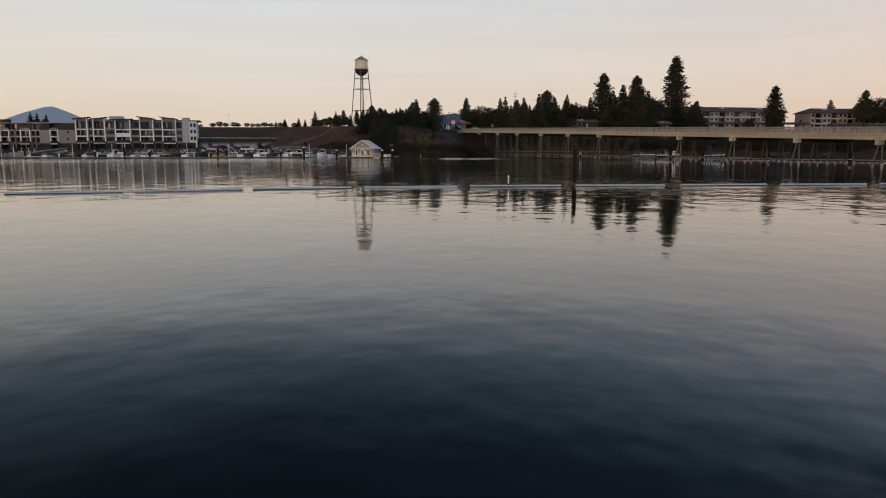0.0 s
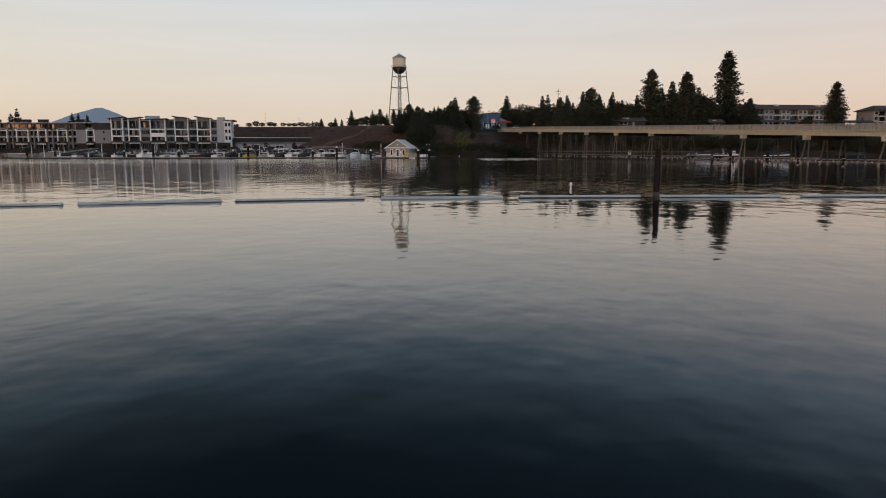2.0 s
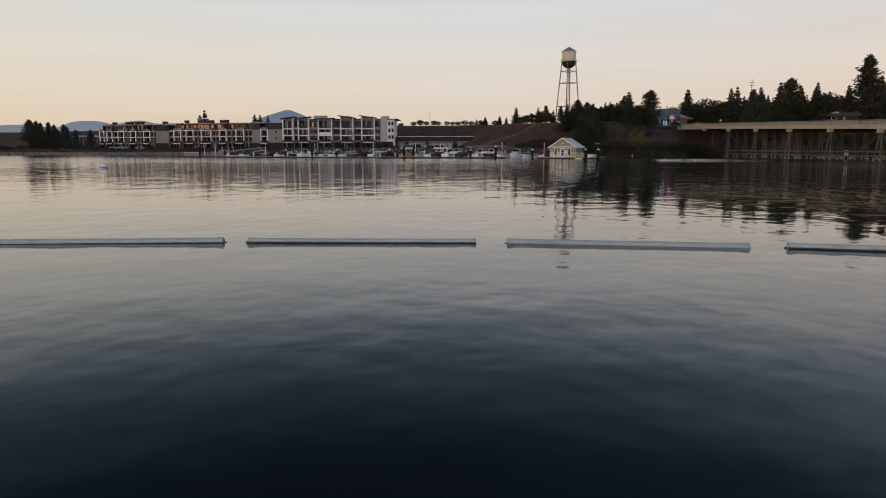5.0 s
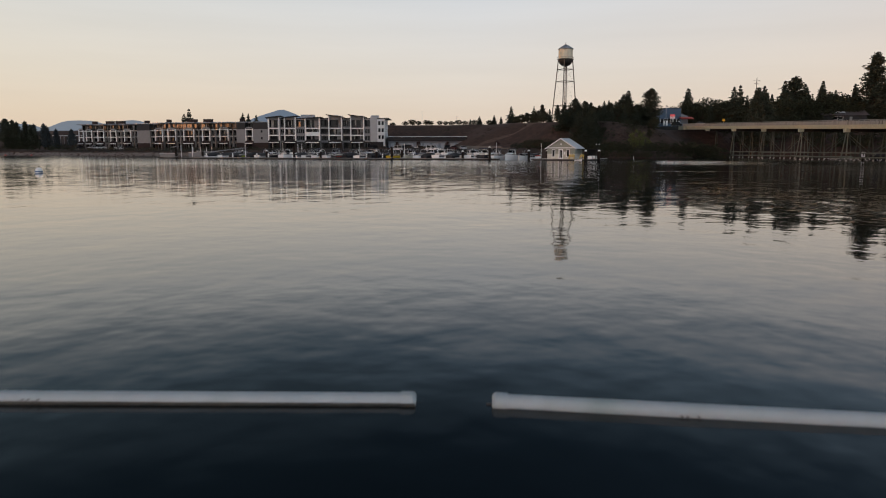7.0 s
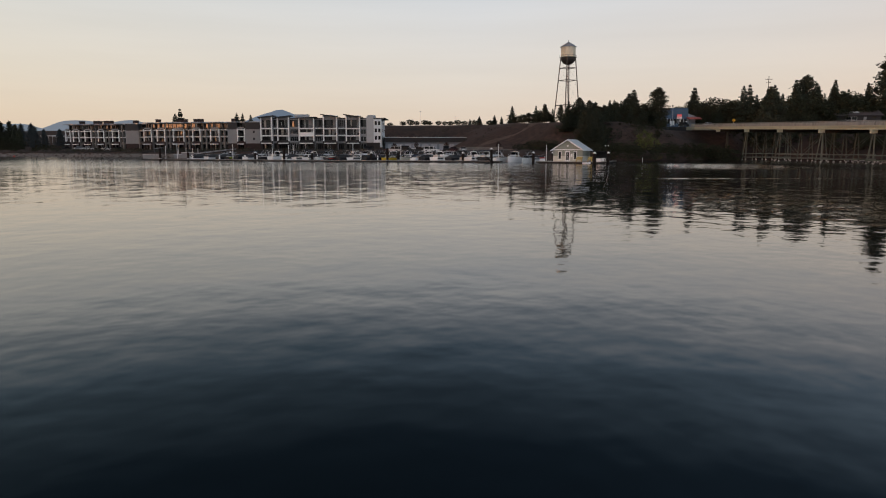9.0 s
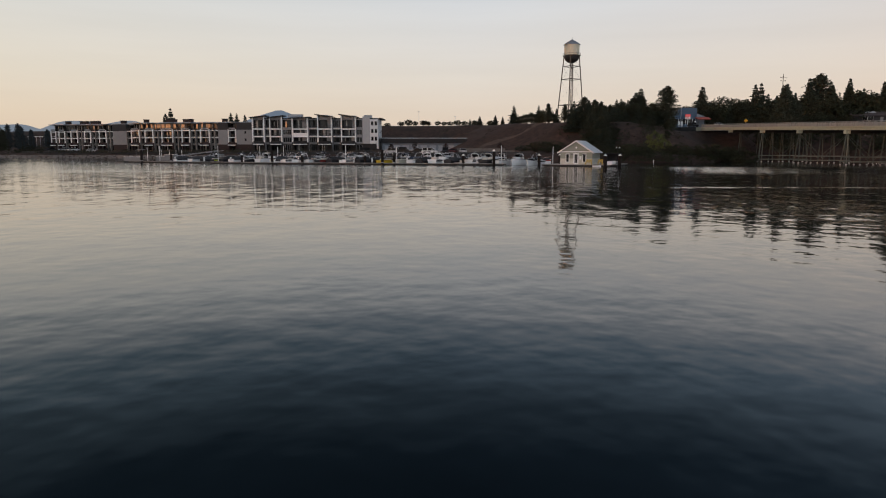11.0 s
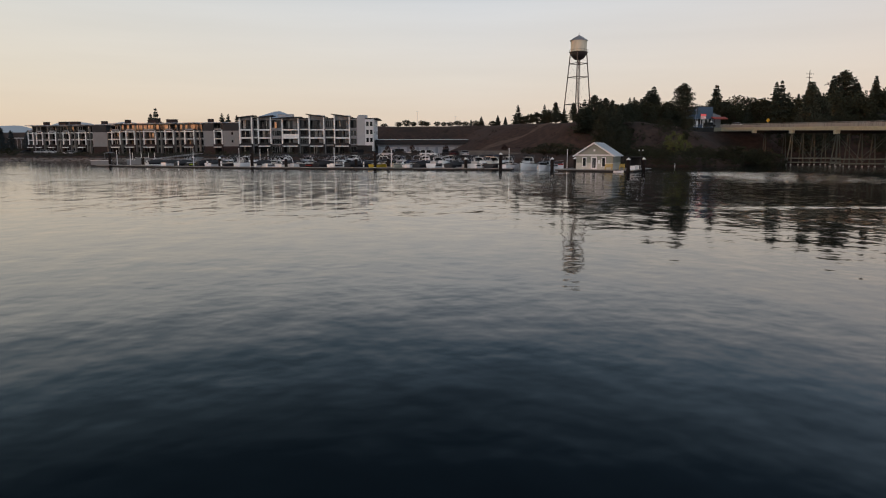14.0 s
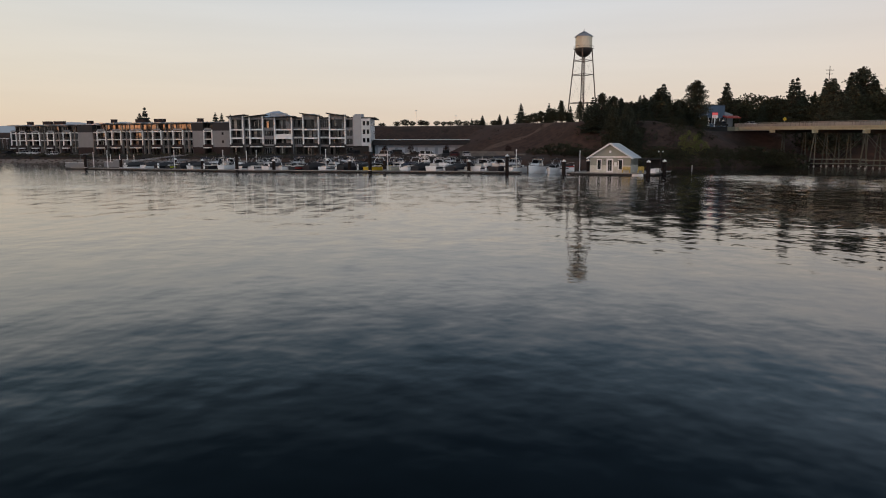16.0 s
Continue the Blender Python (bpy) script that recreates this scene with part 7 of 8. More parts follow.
landing = thing("boarded_landing", pose(-70.6, 217.4, 0.2, 0, 0, -24), "grey boarded landing with rails at the foot of the gangway", "dock landing")
part("float", Build().bevel_box(0, 7.0, 0, 2.6, -0.5, 0.25, 0.06), M["dock_float"], landing)
for i in range(10):
    part("panel_board", Build().box(0.02 + i * 0.7, 0.68 + i * 0.7, 0.02, 0.09, 0.25, 1.75 if i > 3 else 1.3), M["panel_grey"], landing)
part("top_rail", Build().box(0.0, 2.8, -0.01, 0.12, 1.31, 1.38), M["white_paint"], landing)
part("top_rail", Build().box(2.8, 7.0, -0.01, 0.12, 1.76, 1.83), M["white_paint"], landing)
for x in (0.1, 2.8, 5.0, 6.9):
    part("post", Build().rod((x, 1.6, 0.25), (x, 1.6, 2.9), 0.06, n=8), M["frame_white"], landing)
part("gangway", Build().prism([(2.6, 0.25), (2.6, 0.45), (18.0, 1.75), (18.0, 1.5)], "x", 3.2, 5.2), M["panel_grey"], landing, "grey sloping gangway")
for x in (3.2, 5.12):
    part("gangway_rail", Build().prism([(2.6, 1.35), (2.6, 1.45), (18.0, 2.75), (18.0, 2.65)], "x", x, x + 0.08), M["alu"], landing)

# boathouse terrace: benches, lockers, lamps, awning frame
def bench(x, y, w):
    root = thing("deck_bench", pose(*on_deck(x, y), 0.38, 0, 0, -27), "ochre yellow slatted wooden bench beside the boathouse", "bench", "deck benches")
    for i in range(4):
        part("seat_slat", Build().box(0, w, i * 0.13, i * 0.13 + 0.10, 0.40, 0.45), M["yellow_wood"], root)
    for i in range(4):
        part("back_slat", Build().box(0, w, 0.52 + i * 0.02, 0.56 + i * 0.02, 0.48 + i * 0.13, 0.58 + i * 0.13), M["yellow_wood"], root)
    for lx in (0.02, w - 0.1):
        part("leg", Build().box(lx, lx + 0.08, 0.02, 0.1, 0, 0.4), M["yellow_wood"], root)
        part("leg", Build().box(lx, lx + 0.08, 0.44, 0.52, 0, 0.95), M["yellow_wood"], root)
        part("arm", Build().box(lx, lx + 0.08, 0.0, 0.52, 0.62, 0.67), M["yellow_wood"], root)


bench(8.3, 1.2, 1.25)
bench(10.5, 2.0, 0.9)
lk = thing("dock_locker", pose(*on_deck(12.2, 2.6), 0.38, 0, 0, -27), "low white fibreglass dock locker", "locker")
part("body", Build().bevel_box(0, 0.9, 0, 0.6, 0, 0.5, 0.05), M["gelcoat"], lk)
part("lid", Build().prism([(-0.04, 0.5), (-0.04, 0.58), (0.3, 0.68), (0.64, 0.58), (0.64, 0.5)], "x", -0.04, 0.94), M["gelcoat"], lk)
copy_thing(lk, pose(*on_deck(12.3, 6.2), 0.38, 0, 0, -20))
skf = thing("rowing_dinghy", pose(*on_deck(11.2, -0.9), 0.0, 0, 0, 62), "small white dinghy beside the boathouse dock", "boat")
boat_hull(skf, 1.6, 0.85, 0.34, "gelcoat")
part("thwart", Build().box(-0.36, 0.36, -0.1, 0.1, 0.24, 0.28), M["dock"], skf)
aw = thing("deck_shelter", pose(*on_deck(10.6, 5.2), 0.38, 0, 0, -27), "open flat-roofed shelter beside the boathouse", "shelter")
part("roof", Build().bevel_box(-0.5, 3.0, -0.2, 3.4, 2.0, 2.14, 0.03), M["dark_fascia"], aw)
for x in (0.0, 2.6):
    for y in (0.1, 3.0):
        part("post", Build().box(x, x + 0.12, y, y + 0.12, 0, 2.0), M["dark_fascia"], aw)
part("back_panel", Build().box(0.12, 2.6, 3.12, 3.18, 0.2, 2.0), M["stucco_dark"], aw)
tl = thing("twin_globe_lamp", pose(*on_deck(12.6, 9.2), 0.38), "dark lamp post with two white globes", "lamp")
part("post", Build().rod((0, 0, 0), (0, 0, 3.2), 0.06, n=8), M["rail_dark"], tl)
for s in (-0.32, 0.32):
    part("arm", Build().rod((0, 0, 3.0), (s, 0, 3.15), 0.03, n=6), M["rail_dark"], tl)
    part("globe", Build().lathe([(0.0, 3.12)] + [(0.12 * math.cos(a), 3.24 + 0.12 * math.sin(a)) for a in [-1.2 + 2.4 * i / 8 for i in range(9)]] + [(0.0, 3.36)], 12), M["white_paint"], tl, "white globe", True, at=(s, 0, 0))
wl_ = thing("wall_lamp", pose(*on_deck(5.5, 1.86), 2.25, 0, 0, -27), "small dark wall lamp on the boathouse front", "lamp", "boathouse wall lamps")
part("shade", Build().lathe([(0.0, 0.12), (0.09, 0.1), (0.12, 0.0), (0.10, 0.0)], 10), M["rail_dark"], wl_)
part("bracket", Build().rod((0, 0, 0.08), (0, 0.12, 0.08), 0.02, n=6), M["rail_dark"], wl_)
copy_thing(wl_, pose(*on_deck(7.6, 1.86), 2.25, 0, 0, -27))


# ---- cars by the shed and on the street ----
M["car_glass"] = mat("dusty_car_glass", (0.012, 0.013, 0.015), 0.35, var=0.1, spec=0.08)


def car(x, y, z, turn, paint, kind="suv"):
    L, W, H = (4.8, 1.9, 1.75) if kind == "suv" else (4.6, 1.8, 1.45)
    m = mat("car_paint_" + paint[0], paint[1], 0.55, 0.0, var=0.03, spec=0.2) if ("car_paint_" + paint[0]) not in bpy.data.materials else bpy.data.materials["car_paint_" + paint[0]]
    root = thing("parked_car", pose(x, y, z, 0, 0, turn), paint[0].replace("_", " ") + (" sport utility car parked by the lake" if kind == "suv" else " saloon car parked by the lake"), "car", "parked cars")
    prof = [(-L / 2, 0.35), (-L / 2, 0.85), (-L / 2 + 0.9, 1.0), (L / 2 - 0.1, 1.0), (L / 2, 0.8), (L / 2, 0.35)]
    part("body", Build().prism(prof, "y", -W / 2, W / 2), m, root)
    r0, r1 = (-L / 2 + 1.1, L / 2 - 0.15) if kind == "suv" else (-L / 2 + 1.1, L / 2 - 0.8)
    cabp = [(r0, 1.0), (r0 + 0.75, H), (r1 - 0.35, H), (r1, 1.0)]
    part("cabin", Build().prism(cabp, "y", -W / 2 + 0.1, W / 2 - 0.1), M["car_glass"], root, "dark glazed cabin")
    part("roof", Build().prism([(r0 + 0.7, H), (r0 + 0.8, H + 0.06), (r1 - 0.4, H + 0.06), (r1 - 0.3, H)], "y", -W / 2 + 0.12, W / 2 - 0.12), m, root)
    for px_ in (r0 + 0.42, (r0 + r1) / 2, r1 - 0.2):
        for s in (-1, 1):
            part("pillar", Build().box(px_ - 0.05, px_ + 0.05, s * (W / 2 - 0.11) - 0.02, s * (W / 2 - 0.11) + 0.02, 1.0, H), m, root)
    for wx in (-L / 2 + 0.9, L / 2 - 0.95):
        for s in (-1, 1):
            w = part("wheel", Build().rod((wx, s * (W / 2 - 0.22), 0.34), (wx, s * (W / 2 + 0.01), 0.34), 0.34, n=16), M["rail_dark"], root)
            part("rim", Build().rod((wx, s * (W / 2 + 0.01), 0.34), (wx, s * (W / 2 + 0.03), 0.34), 0.2, n=12), M["panel_grey"], w)
    for s in (-1, 1):
        part("headlight", Build().bevel_box(-L / 2 - 0.02, -L / 2 + 0.05, s * 0.65 - 0.18, s * 0.65 + 0.18, 0.66, 0.8, 0.02), M["car_glass"], root)
        part("tail_light", Build().bevel_box(L / 2 - 0.05, L / 2 + 0.02, s * 0.7 - 0.12, s * 0.7 + 0.12, 0.66, 0.86, 0.02), M["red"], root)
    return root


WHITE, BLACK, SILVER, MAROON, BLUE = ("white", (0.7, 0.7, 0.7)), ("black", (0.02, 0.02, 0.022)), ("silver", (0.42, 0.43, 0.44)), ("dark_red", (0.10, 0.02, 0.02)), ("dark_blue", (0.03, 0.05, 0.10))
for x, y, paint, kind, turn in ((-16.6, 262, SILVER, "suv", -25), (-12.2, 260, BLACK, "saloon", 160), (-8.2, 257.5, BLACK, "saloon", -20), (-4.4, 255.5, WHITE, "suv", 165), (0.2, 254.5, BLACK, "suv", 90),
                                (2.6, 252.8, MAROON, "saloon", 80), (-21.4, 264, BLACK, "saloon", -25), (-25.6, 267, BLACK, "suv", 70), (5.4, 252, SILVER, "saloon", 95), (-9.6, 272, SILVER, "saloon", 0), (-14.8, 275, BLACK, "suv", 10)):
    car(x, y, ground_z(x, y), turn, paint, kind)
for x, y, paint in ((-150, 318, SILVER), (-146, 317, WHITE), (-158, 322, BLACK), (-136, 312, WHITE), (-131, 311, BLACK)):
    car(x, y, ground_z(x, y), 70, paint, "saloon")
rows_of("red", [(-19.0, 290, 5.4), (-10.6, 285, 5.6), (0.2, 280, 5.5), (17.0, 262, 5.4)], 0.8)

# ---- retaining wall below the bluff ----
rw = thing("retaining_wall", pose(2.6, 259, 1.75, 0, 0, -8), "low pale concrete block retaining wall below the bluff", "wall")
rw["kind"] = "structure"
blk = Build().bevel_box(0.012, 1.188, 0, 0.6, 0.008, 0.592, 0.03).mesh("block", M["block_tan"])
for j in range(3):
    for i in range(15 - (j == 2) * 2):
        part("block", blk, None, rw, at=(i * 1.2 + (0.6 if j % 2 else 0), j * 0.08, j * 0.6))

# ---- promenade before the blocks: hedge and dark fence ----
hedge_rng = random.Random(44)
for x in [-150 + 3.4 * i for i in range(38)]:
    y = float(np.interp(x, [-190, -135, -72, -28, 6], [305, 303, 290, 270, 256])) + hedge_rng.uniform(-0.6, 0.6)
    sow("bush", x, y, ground_z(x, y) + hedge_rng.uniform(1.2, 2.2), 1.5)
for k in range(16):
    x0, x1 = -150 + k * 8.0, -142 + k * 8.0
    line = lambda x: float(np.interp(x, [-190, -135, -72, -28, 6], [302.4, 300.4, 286.4, 263.4, 249]))
    a, c = Vector((x0, line(x0))), Vector((x1, line(x1)))
    z = min(ground_z(*a), ground_z(*c)) - 0.05
    L = (c - a).length
    fr = thing("promenade_fence", pose(a.x, a.y, z, 0, 0, math.degrees(math.atan2(c.y - a.y, c.x - a.x))), "dark metal promenade fence along the shore", "fence", "promenade fences")
    for i in range(4):
        part("post", Build().box(i * L / 4, i * L / 4 + 0.08, -0.04, 0.04, 0, 1.25), M["rail_dark"], fr)
    part("top_rail", Build().box(0, L, -0.03, 0.03, 1.15, 1.2), M["rail_dark"], fr)
    part("low_rail", Build().box(0, L, -0.02, 0.02, 0.18, 0.22), M["rail_dark"], fr)
    b = Build()
    for i in range(int(L / 0.25)):
        b.box(i * 0.25, i * 0.25 + 0.03, -0.015, 0.015, 0.22, 1.15)
    tagged(part("bar_infill", b, M["rail_dark"], fr), kind="stuff")

# ---- lamp posts on the plateau ----
for x, y, h in ((-13.5, 380, 6.8), (29.0, 375, 5.4), (4.0, 392, 4.6)):
    z = ground_z(x, y)
    sl = thing("street_lamp", pose(x, y, z), "tall grey street lamp on the plateau", "street lamp", "plateau street lamps")
    part("pole", Build().rod((0, 0, 0), (0, 0, h), 0.10, 0.06, 8), M["alu"], sl)
    part("head", Build().bevel_box(-0.5, 0.5, -0.12, 0.12, h, h + 0.15, 0.03), M["alu"], sl)


# ---- street end of the bridge ----
M["sign_white"] = mat("white_sign_face", (0.75, 0.75, 0.75), 0.4, var=0.03)
M["sign_red"] = mat("red_sign_face", (0.50, 0.04, 0.05), 0.4, var=0.05)
M["sign_yellow"] = mat("yellow_sign_face", (0.75, 0.48, 0.03), 0.5, var=0.05)
M["road"] = M["asphalt"]
M["brown_roof"] = mat("brown_shingle_roof", (0.075, 0.062, 0.062), 0.9, var=0.2, scale=1.2)
M["condo_wall"] = mat("pale_stucco", (0.34, 0.325, 0.305), 0.9, var=0.08)
M["condo_trim"] = mat("cream_trim", (0.62, 0.60, 0.56), 0.8, var=0.06)
M["lit_sign"] = haze_material("lit_sign_face", (1.0, 0.93, 0.9), 0.4)
M["lit_red"] = haze_material("lit_red_face", (0.85, 0.10, 0.10), 0.6)


def build_road():
    """The approach road, from the abutment to the north."""
    b = Build()
    pts = [(92, 284, 10.72), (92.5, 300, 11.2), (94, 330, 12.0), (100, 420, 13.6)]
    for (ax, ay, az), (cx, cy, cz) in zip(pts, pts[1:]):
        b.add([(ax - 6.2, ay, az), (ax + 6.2, ay, az), (cx + 6.2, cy, cz), (cx - 6.2, cy, cz), (ax - 6.2, ay, az - 1.5), (ax + 6.2, ay, az - 1.5), (cx + 6.2, cy, cz - 1.5), (cx - 6.2, cy, cz - 1.5)],
              [(0, 1, 2, 3), (0, 3, 7, 4), (1, 5, 6, 2), (4, 7, 6, 5), (0, 4, 5, 1), (3, 2, 6, 7)])
    solid("road", b, M["road"], "grey asphalt approach road to the bridge")


build_road()


M["dim_lamp"] = haze_material("dim_lamp_globe", (1.0, 0.72, 0.42), 0.45)


def build_shop():
    root = thing("roadside_shop", pose(86.2, 312, 12.4, 0, 0, 6), "blue metal-clad shop with lit sign and red canopy", "shop")
    part("wall", Build().prism([(0, -1), (0, 5.2), (2.6, 6.0), (2.6, 6.4), (8.8, 6.4), (8.8, -1)], "y", 0.0, 9.0), M["blue_wall"], root)
    part("parapet", Build().box(2.4, 9.0, -0.15, 9.1, 6.4, 6.62), M["dark_fascia"], root)
    part("annexe", Build().prism([(8.8, -1), (8.8, 4.5), (12.4, 3.4), (12.4, -1)], "y", 1.0, 9.0), M["shed_door"], root, "pale grey lean-to annexe")
    part("window_band", Build().box(0.2, 8.6, -0.06, -0.004, 0.4, 2.2), M["glass"], root)
    for i in range(7):
        part("mullion", Build().box(0.3 + i * 1.35, 0.42 + i * 1.35, -0.12, -0.064, 0.2, 2.3), M["white_paint"], root)
    part("canopy", Build().prism([(-2.4, 2.0), (-2.4, 2.3), (0, 3.0), (0, 2.7)], "x", 8.2, 13.4), M["red"], root, "red sloping canopy")
    for x in (8.4, 13.1):
        part("canopy_post", Build().rod((x, -2.2, -1), (x, -2.2, 2.05), 0.07, n=6), M["rail_dark"], root)
    for i in range(4):
        part("lamp", Build().lathe([(0.0, 0), (0.12, 0.06), (0.12, 0.16), (0.0, 0.22)], 8), M["dim_lamp"], root, "small warm lit lamp", at=(8.6 + i * 1.3, -2.45, 2.3))
    s = part("sign_box", Build().bevel_box(3.5, 5.7, -1.6, -1.35, 2.0, 4.0, 0.04), M["dark_fascia"], root)
    part("upper_face", Build().box(3.6, 5.6, -1.63, -1.604, 3.05, 3.9), M["lit_red"], s, "lit red sign face")
    part("lower_face", Build().box(3.6, 5.6, -1.63, -1.604, 2.1, 3.0), M["lit_sign"], s, "lit white sign face")
    for j in range(2):
        part("writing_bar", Build().box(3.8, 5.4 - j * 0.4, -1.645, -1.632, 2.3 + j * 0.35, 2.45 + j * 0.35), M["sign_red"], s)
    part("sign_pole", Build().rod((4.6, -1.48, -1), (4.6, -1.48, 2.0), 0.12, n=8), M["white_paint"], root)
    part("flag_pole", Build().rod((2.4, -0.4, 0), (2.4, -0.4, 7.4), 0.05, n=6), M["alu"], root)
    for x in (0.6, 1.7, 6.9):
        part("fuel_pump", Build().bevel_box(x, x + 0.6, -2.6, -2.1, -0.6, 1.3, 0.06), M["white_paint"], root)
    part("plinth", Build().box(-1.2, 13.8, -3.2, 9.2, -3.0, -1.0), M["asphalt"], root)


build_shop()
car(98.4, 300, 11.35, 95, WHITE, "saloon")
car(90.2, 303, 11.25, 100, BLACK, "suv")
ws = thing("warning_sign", pose(99.6, 280, 10.4), "yellow diamond warning sign on a post", "sign")
part("post", Build().box(-0.04, 0.04, -0.04, 0.04, 0, 3.0), M["alu"], ws)
part("face", Build().prism([(0, 1.75), (0.62, 2.37), (0, 2.99), (-0.62, 2.37)], "y", -0.09, -0.05), M["sign_yellow"], ws)
part("arrow_bar", Build().box(-0.07, 0.07, -0.10, -0.092, 2.1, 2.65), M["rail_dark"], ws)


def power_pole(x, y, ztop, turn=0):
    z = ground_z(x, y)
    root = thing("power_pole", pose(x, y, z, 0, 0, turn), "tall wooden power pole with two crossarms", "power pole", "power poles")
    h = ztop - z
    part("pole", Build().rod((0, 0, -0.3), (0, 0, h), 0.15, 0.09, 8), M["bark"], root)
    for k, w in ((1.2, 1.2), (2.2, 0.9)):
        a = part("crossarm", Build().box(-w, w, -0.05, 0.05, h - k, h - k + 0.10), M["bark"], root)
        for s in (-1, -0.5, 0.5, 1):
            part("insulator", Build().rod((s * w * 0.95, 0, h - k + 0.14), (s * w * 0.95, 0, h - k + 0.26), 0.04, n=6), M["stucco_dark"], a)


power_pole(106, 269.5, 26.7, 10)
power_pole(62.2, 330, 20.6, 20)


def condo(x, y, z, L, turn, storeys, label):
    """A hillside block: pale walls, pairs of windows between recessed balconies, a low hipped roof."""
    root = thing("condominium", pose(x, y, z, 0, 0, turn), label, "apartment building", "hillside condominiums")
    H, D = 2.9 * storeys, 14.0
    part("core_wall", Build().box(0.1, L - 0.1, 1.6, D, -2, H), M["condo_wall"], root)
    bays, at = [], 0.0
    while at < L - 1.0:
        for w, kind in ((2.7, "window"), (4.6, "balcony"), (2.7, "window")):
            if at + w <= L + 0.5:
                bays.append((at, min(at + w, L), kind))
                at += w
            else:
                bays.append((at, L, "window"))
                at = L
                break
    for s in range(storeys):
        z0, z1 = s * 2.9, (s + 1) * 2.9
        for x0, x1, kind in bays:
            if x1 - x0 < 0.4:
                continue
            b = Build()
            if kind == "window":
                m = (x0 + x1) / 2
                h = min(0.85, (x1 - x0) * 0.35)
                wall_with_opening(b, x0, x1, z0 + 0.004, z1, 0, 0.3, m - h, m + h, z0 + 0.85, z1 - 0.45)
                part("wall_panel", b, M["condo_wall"], root)
                window(root, m - h, m + h, z0 + 0.85, z1 - 0.45, 0.12, "condo_wall", 1)
            else:
                wall_with_opening(b, x0, x1, z0 + 0.004, z1, 1.5, 1.6, x0 + 0.3, x1 - 0.3, z0 + 0.1, z1 - 0.35)
                part("wall_panel", b, M["stucco_tan"], root)
                window(root, x0 + 0.3, x1 - 0.3, z0 + 0.1, z1 - 0.35, 1.52, "dark_fascia", 2)
                slab = part("balcony_slab", Build().box(x0 + 0.02, x1 - 0.02, -0.35, 1.5, z0 - 0.32, z0), M["condo_wall"], root)
                part("balcony_fascia", Build().box(x0 + 0.02, x1 - 0.02, -0.45, -0.352, z0 - 0.36, z0 + 0.22), M["condo_trim"], slab)
                railing(slab, x0 + 0.05, x1 - 0.05, -0.42, z0 + 0.2, 0.8, "rail_dark", 0.22)
    e, k = 1.3, 3.0
    roof = Build().add([(-e, -e, H), (L + e, -e, H), (L + e, D + e, H), (-e, D + e, H), (-e, -e, H + 0.25), (L + e, -e, H + 0.25), (L + e, D + e, H + 0.25), (-e, D + e, H + 0.25),
                        (4.5, D / 2 - 1, H + k), (L - 4.5, D / 2 - 1, H + k), (L - 4.5, D / 2 + 1, H + k), (4.5, D / 2 + 1, H + k)],
                       [(0, 3, 2, 1), (0, 1, 5, 4), (1, 2, 6, 5), (2, 3, 7, 6), (3, 0, 4, 7), (4, 5, 9, 8), (5, 6, 10, 9), (6, 7, 11, 10), (7, 4, 8, 11), (8, 9, 10, 11)])
    part("roof", roof, M["brown_roof"], root, "brown shingle hipped roof")
    for f in (0.16, 0.47, 0.80):
        c = part("roof_vent", Build().bevel_box(L * f - 0.9, L * f + 0.9, 3.2, 4.8, H + 0.8, H + 2.9, 0.08), M["condo_wall"], root)
        part("vent_hood", Build().bevel_box(L * f + 1.3, L * f + 2.1, 3.4, 4.4, H + 0.8, H + 2.5, 0.08), M["condo_trim"], c)
    part("end_wall", Build().box(-0.05, 0.1, 0.3, D, -2, H), M["condo_wall"], root)
    return root


condo(222, 332, 14.6, 76, -4, 3, "long pale hillside condominium with brown shingle roof")
condo(302, 312, 13.6, 62, -8, 3, "pale three-storey condominium with brown roof beside pines")


def carport(x, y, z, L, turn):
    root = thing("carport", pose(x, y, z, 0, 0, turn), "low carport with a brown shed roof before the condominium", "carport", "carports")
    part("roof", Build().prism([(0, 2.4), (0, 2.6), (3.0, 3.6), (6.0, 2.6), (6.0, 2.4)], "x", 0, L), M["brown_roof"], root)
    n = int(L / 5)
    for i in range(n + 1):
        for yy in (0.3, 5.6):
            part("post", Build().box(i * (L - 0.2) / n, i * (L - 0.2) / n + 0.18, yy, yy + 0.18, -1.5, 2.42), M["dark_fascia"], root)


carport(226, 314, 13.6, 50, -4)
carport(278, 308, 13.4, 20, -4)
carport(302, 296, 12.6, 44, -8)


def house(x, y, z, L, D, H, ridge, turn, label):
    root = thing("house", pose(x, y, z, 0, 0, turn), label, "house", "houses behind the trees")
    b = Build()
    wall_with_opening(b, 0, L, -1.5, H, 0, 0.3, L * 0.2, L * 0.45, 0.9, 2.1)
    b.box(0, 0.3, 0.3, D, -1.5, H).box(L - 0.3, L, 0.3, D, -1.5, H).box(0.3, L - 0.3, D - 0.3, D, -1.5, H)
    part("wall", b, M["stucco_dark"], root)
    window(root, L * 0.2, L * 0.45, 0.9, 2.1, 0.1)
    part("door", Build().box(L * 0.6, L * 0.6 + 1, -0.04, -0.002, 0, 2.05), M["panel_grey"], root)
    part("roof", Build().prism([(-0.8, H - 0.1), (D + 0.8, H - 0.1), (D / 2, H + ridge)], "x", -0.8, L + 0.8), M["brown_roof"], root)
    part("skylight", Build().prism([(D * 0.2, H + ridge * 0.42), (D * 0.36, H + ridge * 0.75), (D * 0.36, H + ridge * 0.8), (D * 0.2, H + ridge * 0.47)], "x", L * 0.3, L * 0.55), M["white_roof_metal"], root)


